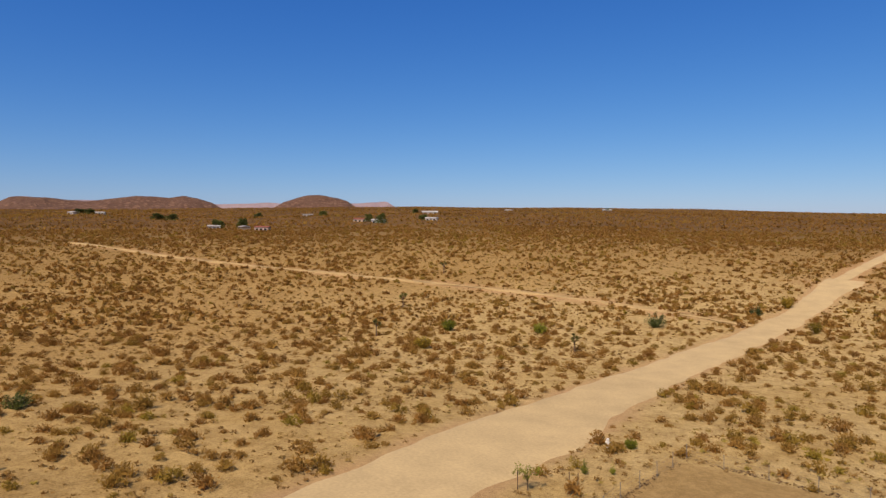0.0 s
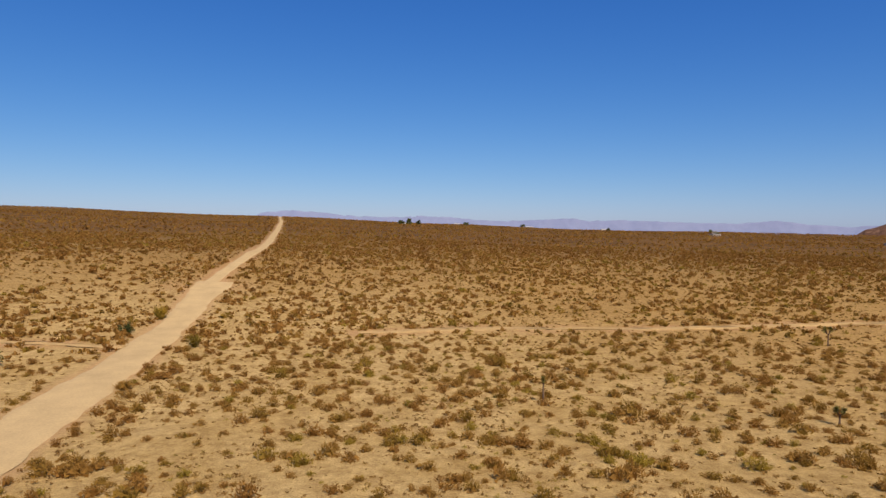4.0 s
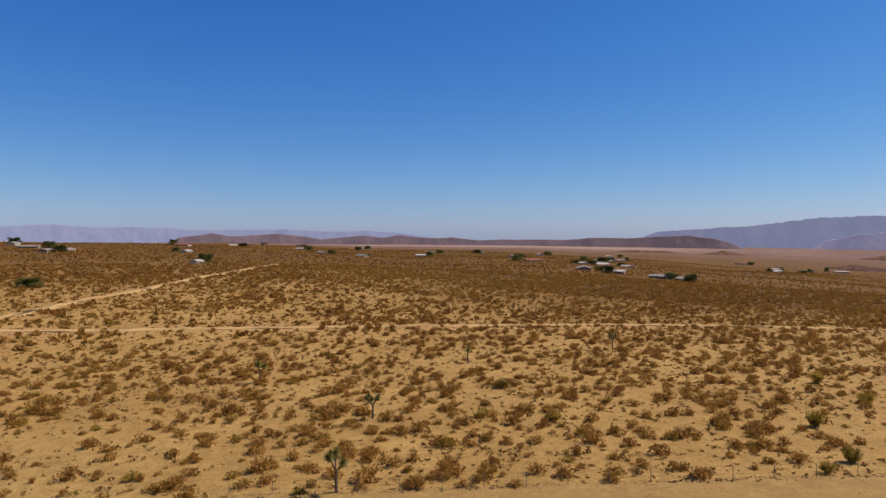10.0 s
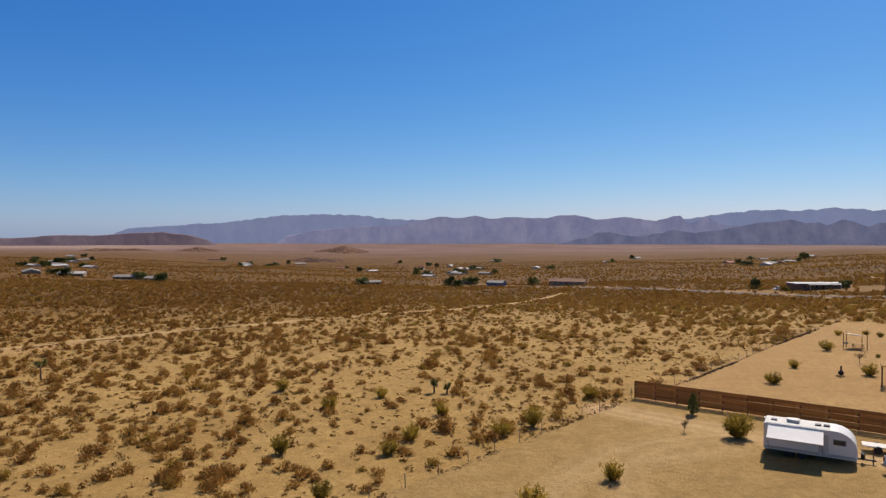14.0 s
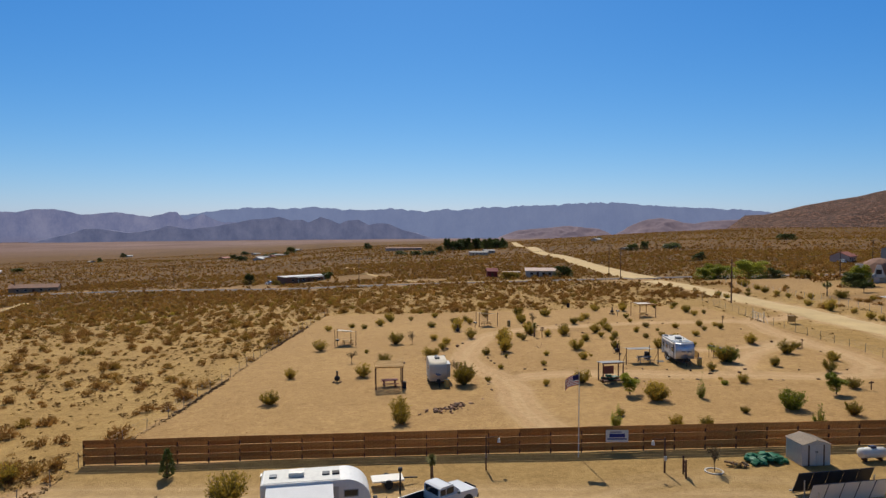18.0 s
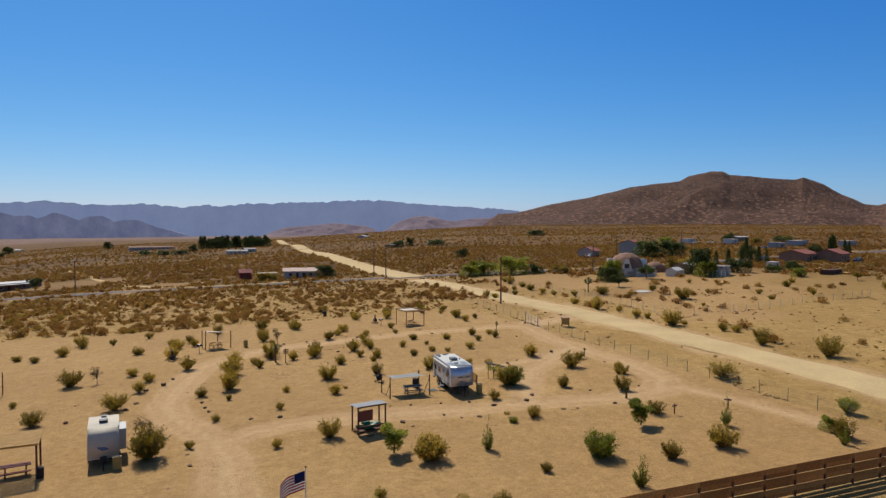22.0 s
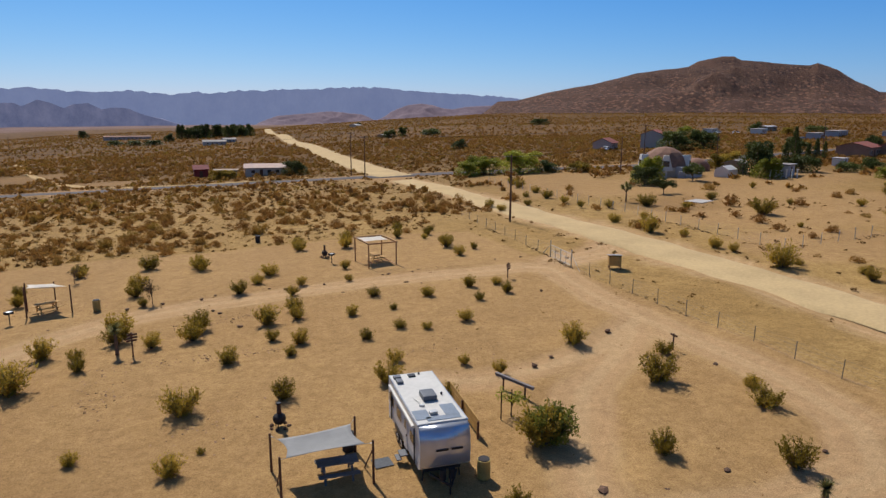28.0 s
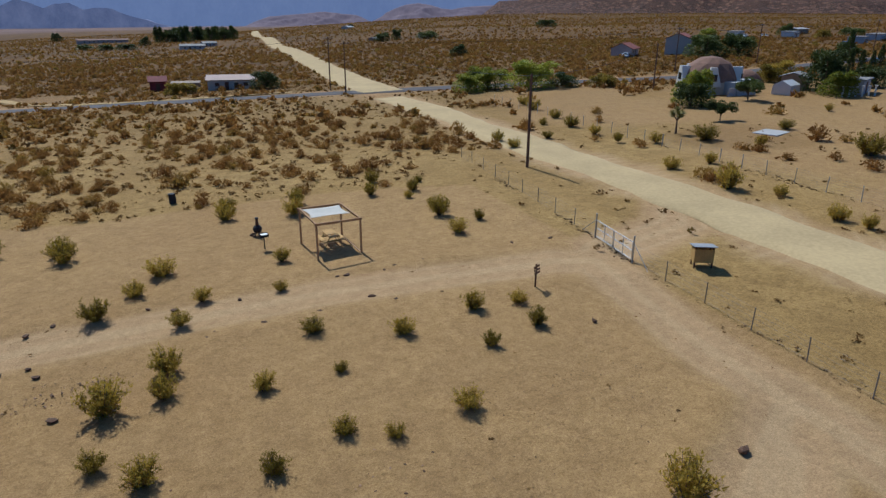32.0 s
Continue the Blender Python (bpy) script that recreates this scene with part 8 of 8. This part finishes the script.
# trees by the houses
for x, y, h, w, k, lf, lab in (
        (-57, -193, 5.0, 8.0, "bushy", leaf_green, "broad low bright green tree by the crossing"), (-64, -188, 5.6, 10.0, "bushy", leaf_green, "broad low bright green tree by the crossing"),
        (-51, -190, 3.6, 6.5, "bushy", leaf_green, "low bright green bush by the crossing"), (-71, -186, 3.0, 6.0, "bushy", leaf_dark, "low dark green bush by the paved road"),
        (-78, -183, 2.6, 6.0, "bushy", leaf_olive, "low olive bush by the paved road"), (-73, -152, 5.4, 6.4, "bushy", leaf_green, "leafy green tree before the dome house"),
        (-70, -149, 3.8, 5.4, "bushy", leaf_dark, "dark leafy tree before the dome house"), (-83, -150, 4.0, 5.0, "round", leaf_dark, "round green tree at the dome house wall"),
        (-63.7, -136.5, 3.2, 3.6, "round", leaf_dark, "leaning small tree on the bare plot"), (-103, -152, 7.5, 8.0, "bushy", leaf_dark, "tall dark green tree by the sheds"),
        (-100, -147, 4.2, 6.0, "bushy", leaf_green, "low bright green tree by the sheds"), (-118, -153, 4.4, 7.0, "bushy", leaf_dark, "broad green tree by the sheds"),
        (-132, -146, 3.2, 5.5, "bushy", leaf_dark, "round dark bush on the plot"), (-126, -148, 2.6, 4.5, "bushy", leaf_dark, "round dark bush on the plot"),
        (-120, -135, 2.4, 4.0, "bushy", leaf_green, "round green bush on the plot"), (-124, -122, 2.2, 2.6, "round", leaf_olive, "small olive tree on the plot"),
        (-156, -236, 7.0, 13.0, "bushy", leaf_dark, "broad dark tree beside the two-storey house"), (-166, -232, 8.0, 10.0, "bushy", leaf_dark, "broad dark tree beside the two-storey house"),
        (-110, -170, 3.6, 6.0, "bushy", leaf_olive, "olive bush behind the dome house"), (-122, -178, 3.4, 8.0, "bushy", leaf_olive, "olive bush behind the dome house"),
        (-19, -240, 4.2, 7.5, "bushy", leaf_dark, "broad green tree by the white house"), (-1, -244, 3.0, 5.5, "bushy", leaf_olive, "olive bush before the white house"),
        (2, -245, 2.8, 5.0, "bushy", leaf_olive, "olive bush before the red barn"), (76, -292, 4.6, 6.0, "round", leaf_dark, "dark round tree beside the long white building"),
        (115, -308, 6.0, 5.0, "bushy", leaf_dark, "dark upright tree by the long white building"), (100, -296, 2.4, 4.0, "bushy", leaf_olive, "olive bush by the long white building"),
        (316, -330, 7.0, 10.0, "bushy", leaf_dark, "dark green tree beyond the scrub"), (300, -318, 5.0, 8.0, "bushy", leaf_dark, "dark green tree beyond the scrub"),
        (258, -345, 5.0, 8.0, "bushy", leaf_dark, "dark green tree beside the dark house"), (245, 140, 3.0, 8.0, "bushy", leaf_dark, "dark spreading thicket in the scrub"),
        (-300, -330, 6.0, 9.0, "bushy", leaf_dark, "dark green tree by the mobile homes"), (-262, -345, 5.0, 9.0, "bushy", leaf_green, "bright green tree by the mobile homes"),
        (-330, -315, 4.5, 12.0, "bushy", leaf_dark, "low dark trees by the mobile homes"), (-290, -300, 4.0, 8.0, "bushy", leaf_olive, "olive tree by the mobile homes"),
        (-205, -196, 6.0, 6.0, "bushy", leaf_dark, "dark tree behind the red-roofed house"), (-178, -203, 5.0, 9.0, "bushy", leaf_dark, "dark tree behind the red-roofed house")):
    tree(x, y, h, w, k, lf, lab, "trees by the houses")
for x, y, h in ((-125, -168, 5.5), (-128, -166, 6.0), (-140, -172, 5.2), (-145, -173, 5.0), (-152, -176, 6.0), (-158, -178, 5.0), (-168, -196, 8.5), (-215, -196, 9.0), (-219, -198, 8.0), (-211, -194, 8.0), (-228, -200, 6.5), (-232, -201, 6.0), (-236, -204, 5.0)):
    tree(x, y, h, h * 1.1, "cypress", leaf_dark, "tall narrow dark cypress tree", "cypress trees")
for k in range(14):
    tree(-66 + k * 4.6 + random.uniform(-2, 2), -720 + random.uniform(-18, 18), random.uniform(9, 14), random.uniform(9, 14), "bushy", leaf_dark, "tall dark tree in the grove on the rise", "grove trees")
for x, y, h, w in ((8, -660, 7, 9), (20, -600, 4, 14), (33, -598, 4, 12), (46, -604, 4, 12), (96, -930, 9, 12), (230, -1080, 12, 15), (-128, -478, 6, 10), (-99, -300, 4, 7), (-155, -470, 5, 14), (-272, -520, 5, 16),
                   (-482, 330, 5, 12), (-470, 334, 5, 10), (-440, 480, 5, 9), (269, 960, 9, 9), (286, 968, 7, 8), (254, 952, 6, 8), (-520, 470, 5, 9)):
    tree(x, y, h, w, "bushy", leaf_dark, "dark green tree standing far off in the scrub", "far trees")

# bushes on the roadside and the plots
for x, y, d in ((-44, -143, 2.4), (-46, -150, 2.0), (-43.5, -137, 1.8), (-48, -160, 2.6), (-50, -166, 2.2), (-41.5, -146, 1.5), (-44, -118, 1.4), (-40, -106, 1.4), (-39.5, -90, 1.2), (-41.5, -82, 1.6), (-60.7, -113, 3.4), (-66, -128, 2.0),
                (-52, -127, 3.0), (-72, -118, 1.3), (-57, -104, 1.1), (-80, -112, 1.8), (-95, -118, 2.6), (-88, -106, 1.6), (-104, -124, 2.2), (-84, -136, 1.4), (-108, -104, 2.4), (-74, -104, 1.6)):
    shrub(x, y, d, "vase", leaf_olive, "olive-green desert bush on the bare plot", "plot bushes")


# ---------- utility poles and wires ----------
def utility_pole(x, y, h, arms, rz, label="tall weathered wooden utility pole"):
    ob = thing("utility_pole", x, y, rz, label, "utility pole", "utility poles")
    part("pole", rod(B(), (0, 0, -0.3), (0, 0, h), 0.16, 0.11, 10), pole_wood, ob)
    for k in range(arms):
        a = part("crossarm", box(B(), 2.3, 0.1, 0.12, 0, 0.12, h - 0.45 - k * 0.9), pole_wood, ob)
        for s in (-1.0, -0.4, 0.4, 1.0):
            part("insulator", rod(B(), (s, 0.12, h - 0.34 - k * 0.9), (s, 0.12, h - 0.2 - k * 0.9), 0.04, 0.03, 8), white_paint, a)
    return ob


POLES = [(-26.8, -124.9, 9.2, 0), (-30.2, -219, 11.5, 2), (-31.2, -209.5, 10.5, 1), (60, -262, 10.5, 1), (150, -308, 10.5, 1), (240, -338, 10.5, 1), (-112, -200, 10.5, 1), (-150, -210, 10.5, 1), (-82, -172, 8.5, 0), (-215, -222, 10.5, 1), (130, -690, 10, 1)]
for x, y, h, a in POLES:
    utility_pole(x, y, h, a, 20)


def cable(a, b, sag, name="overhead_wire"):
    A_, B_ = Vector((a[0], a[1], z_at(a[0], a[1]) + a[2])), Vector((b[0], b[1], z_at(b[0], b[1]) + b[2]))
    bm = B()
    n = 14
    pts = [A_.lerp(B_, i / n) - Vector((0, 0, sag * 4 * (i / n) * (1 - i / n))) for i in range(n + 1)]
    tube(bm, pts, 0.016)
    me = bpy.data.meshes.new(name)
    bm.to_mesh(me)
    bm.free()
    me.materials.append(black_plastic)
    tagged(new(name, me), "thin dark overhead wire slung between two poles", "wire", "overhead wires")


cable((-26.8, -124.9, 9.0), (-82, -172, 8.3), 1.0)
cable((-26.8, -124.9, 9.0), (-31.2, -209.5, 9.8), 1.2)
cable((-82, -172, 8.3), (-112, -200, 9.8), 0.5)
for k, j in ((1, 3), (3, 4), (4, 5), (2, 6), (6, 7), (7, 9)):
    for o in (-1.0, 1.0):
        cable((POLES[k][0] + o * 0.5, POLES[k][1] + o, POLES[k][2] - 0.25), (POLES[j][0] + o * 0.5, POLES[j][1] + o, POLES[j][2] - 0.25), 1.1)


# ---------- parked vehicles ----------
def far_car(x, y, rz, paint, label):
    ob = thing("car", x, y, rz, label, "car", "parked cars")
    p = [(-2.2, 0.35), (2.2, 0.35), (2.25, 0.8), (1.2, 0.95), (0.6, 1.45), (-1.4, 1.5), (-2.1, 1.0)]
    part("body", profile(B(), p, -0.88, 0.88), paint, ob).matrix_basis = pose(0, 0, 0, 0, 0, -90)
    for s in (-1, 1):
        part("side_window", box(B(), 1.8, 0.02, 0.35, -0.4, s * 0.885, 1.02), glass_dark, ob)
        for wx in (1.35, -1.35):
            part("wheel", rod(B(), (wx, s * 0.82 - 0.1, 0.33), (wx, s * 0.82 + 0.1, 0.33), 0.33, seg=16), rubber, ob)
    part("windscreen", profile(B(), [(1.19, 0.97), (0.61, 1.44), (0.63, 1.46), (1.24, 0.98)], -0.75, 0.75), glass_dark, ob).matrix_basis = pose(0, 0, 0, 0, 0, -90)


car_blue = mat("blue_car_paint", (0.06, 0.075, 0.11), 0.25, vary=0.05, spec=0.5)
car_white = mat("white_car_body", (0.7, 0.7, 0.7), 0.25, vary=0.05, spec=0.5)
for x, y, rz, m, lab in ((-171, -190, 20, car_blue, "dark blue van parked by the cypress trees"), (-136, -250, 40, car_white, "white car parked at the red-roofed house"),
                         (-196, -172, 15, car_blue, "dark car parked by the tan house"), (-272, -330, 30, car_white, "white van parked at the mobile homes"),
                         (-280, -325, 80, car_white, "white van parked at the mobile homes"), (104, -302, 50, car_white, "white car parked by the long building"), (-245, -255, 20, car_blue, "dark car parked at the mobile homes")):
    far_car(x, y, rz, m, lab)


# ---------- houses scattered far over the plain ----------
def far_house(x, y, w, d, h, rz, wall, roof, label):
    ob = thing("far_house", x, y, rz, label, "house", "far houses", -1.3)
    part("wall", box(B(), w, d, h + 2.2, 0, 0, -2.2), wall, ob)
    bm = B()
    profile(bm, [(-d / 2 - 0.4, h), (d / 2 + 0.4, h), (0, h + d * 0.16)], -w / 2 - 0.4, w / 2 + 0.4)
    part("roof", bm, roof, ob)
    for s in (-1, 1):
        for k in (-0.3, 0.0, 0.3):
            part("window", box(B(), 1.6, 0.06, 1.2, k * w, s * (d / 2 + 0.02), 1.1), glass_dark, ob)


looks = [(stucco, white_roof, "far white house with a white roof"), (stucco, grey_roof, "far white house with a grey roof"), (pink_stucco, red_tile, "far tan house with a red roof"),
         (weathered, grey_roof, "far brown house with a grey roof"), (blue_wall, white_roof, "far pale blue house with a white roof"), (weathered, white_roof, "far brown building with a white roof")]
SPOTS = [(514, -140, 18, 3), (487, -154, 15, 5), (451, -172, 14, 3), (429, -179, 13, 3), (350, -288, 12, 3), (471, -493, 14, 0), (498, -582, 16, 0), (320, -351, 12, 3), (478, -550, 14, 1),
         (433, -540, 14, 3), (234, -890, 18, 1), (232, -1002, 18, 3), (-323, 258, 7, 0), (-298, 259, 9, 3), (-283, 259, 8, 2), (-674, 366, 12, 0), (-640, 374, 9, 0), (-319, 390, 11, 2), (-292, 376, 10, 4),
         (-377, 572, 16, 0), (-275, 420, 9, 0), (-479, 499, 10, 1), (-288, 871, 12, 4), (-435, 869, 10, 0)]
SPOTS2 = [(254, 945, 10, 0), (366, 1017, 9, 0), (490, 1006, 12, 0), (629, 999, 14, 0), (741, 864, 14, 1), (522, 413, 12, 0), (526, 331, 12, 1), (552, 266, 12, 3), (420, 128, 8, 0), (529, 625, 12, 1),
          (661, 446, 12, 0), (558, 316, 14, 2), (647, 289, 14, 1), (669, 193, 12, 0), (700, -206, 14, 0), (676, -246, 14, 0), (731, 28, 14, 1), (773, 72, 14, 3), (-208, -846, 16, 0), (-128, -490, 9, 3), (-160, -485, 9, 4)]
for x, y, w, k in SPOTS + SPOTS2:
    wall, roof, lab = looks[k]
    far_house(x, y, w, w * 0.55, 3.0, random.uniform(-30, 60), wall, roof, lab)
    if random.random() < 0.7:
        tree(x + random.uniform(-14, 14), y + random.uniform(-14, 14), random.uniform(4, 7), random.uniform(6, 11), "bushy", leaf_dark, "dark green tree standing far off in the scrub", "far trees")
rng_town = random.Random(44)
for _ in range(60):
    a, r = math.radians(rng_town.uniform(-172, -52)), rng_town.uniform(750, 1500)
    x, y = CX - r * math.sin(a), CY + r * math.cos(a)
    wall, roof, lab = looks[rng_town.choice((0, 0, 1, 2, 3, 4))]
    far_house(x, y, rng_town.uniform(10, 24), rng_town.uniform(7, 10), 3.2, rng_town.uniform(0, 180), wall, roof, lab)
    tree(x + rng_town.uniform(-25, 25), y + rng_town.uniform(-25, 25), rng_town.uniform(5, 9), rng_town.uniform(8, 16), "bushy", leaf_dark, "dark green tree standing far off in the scrub", "far trees")
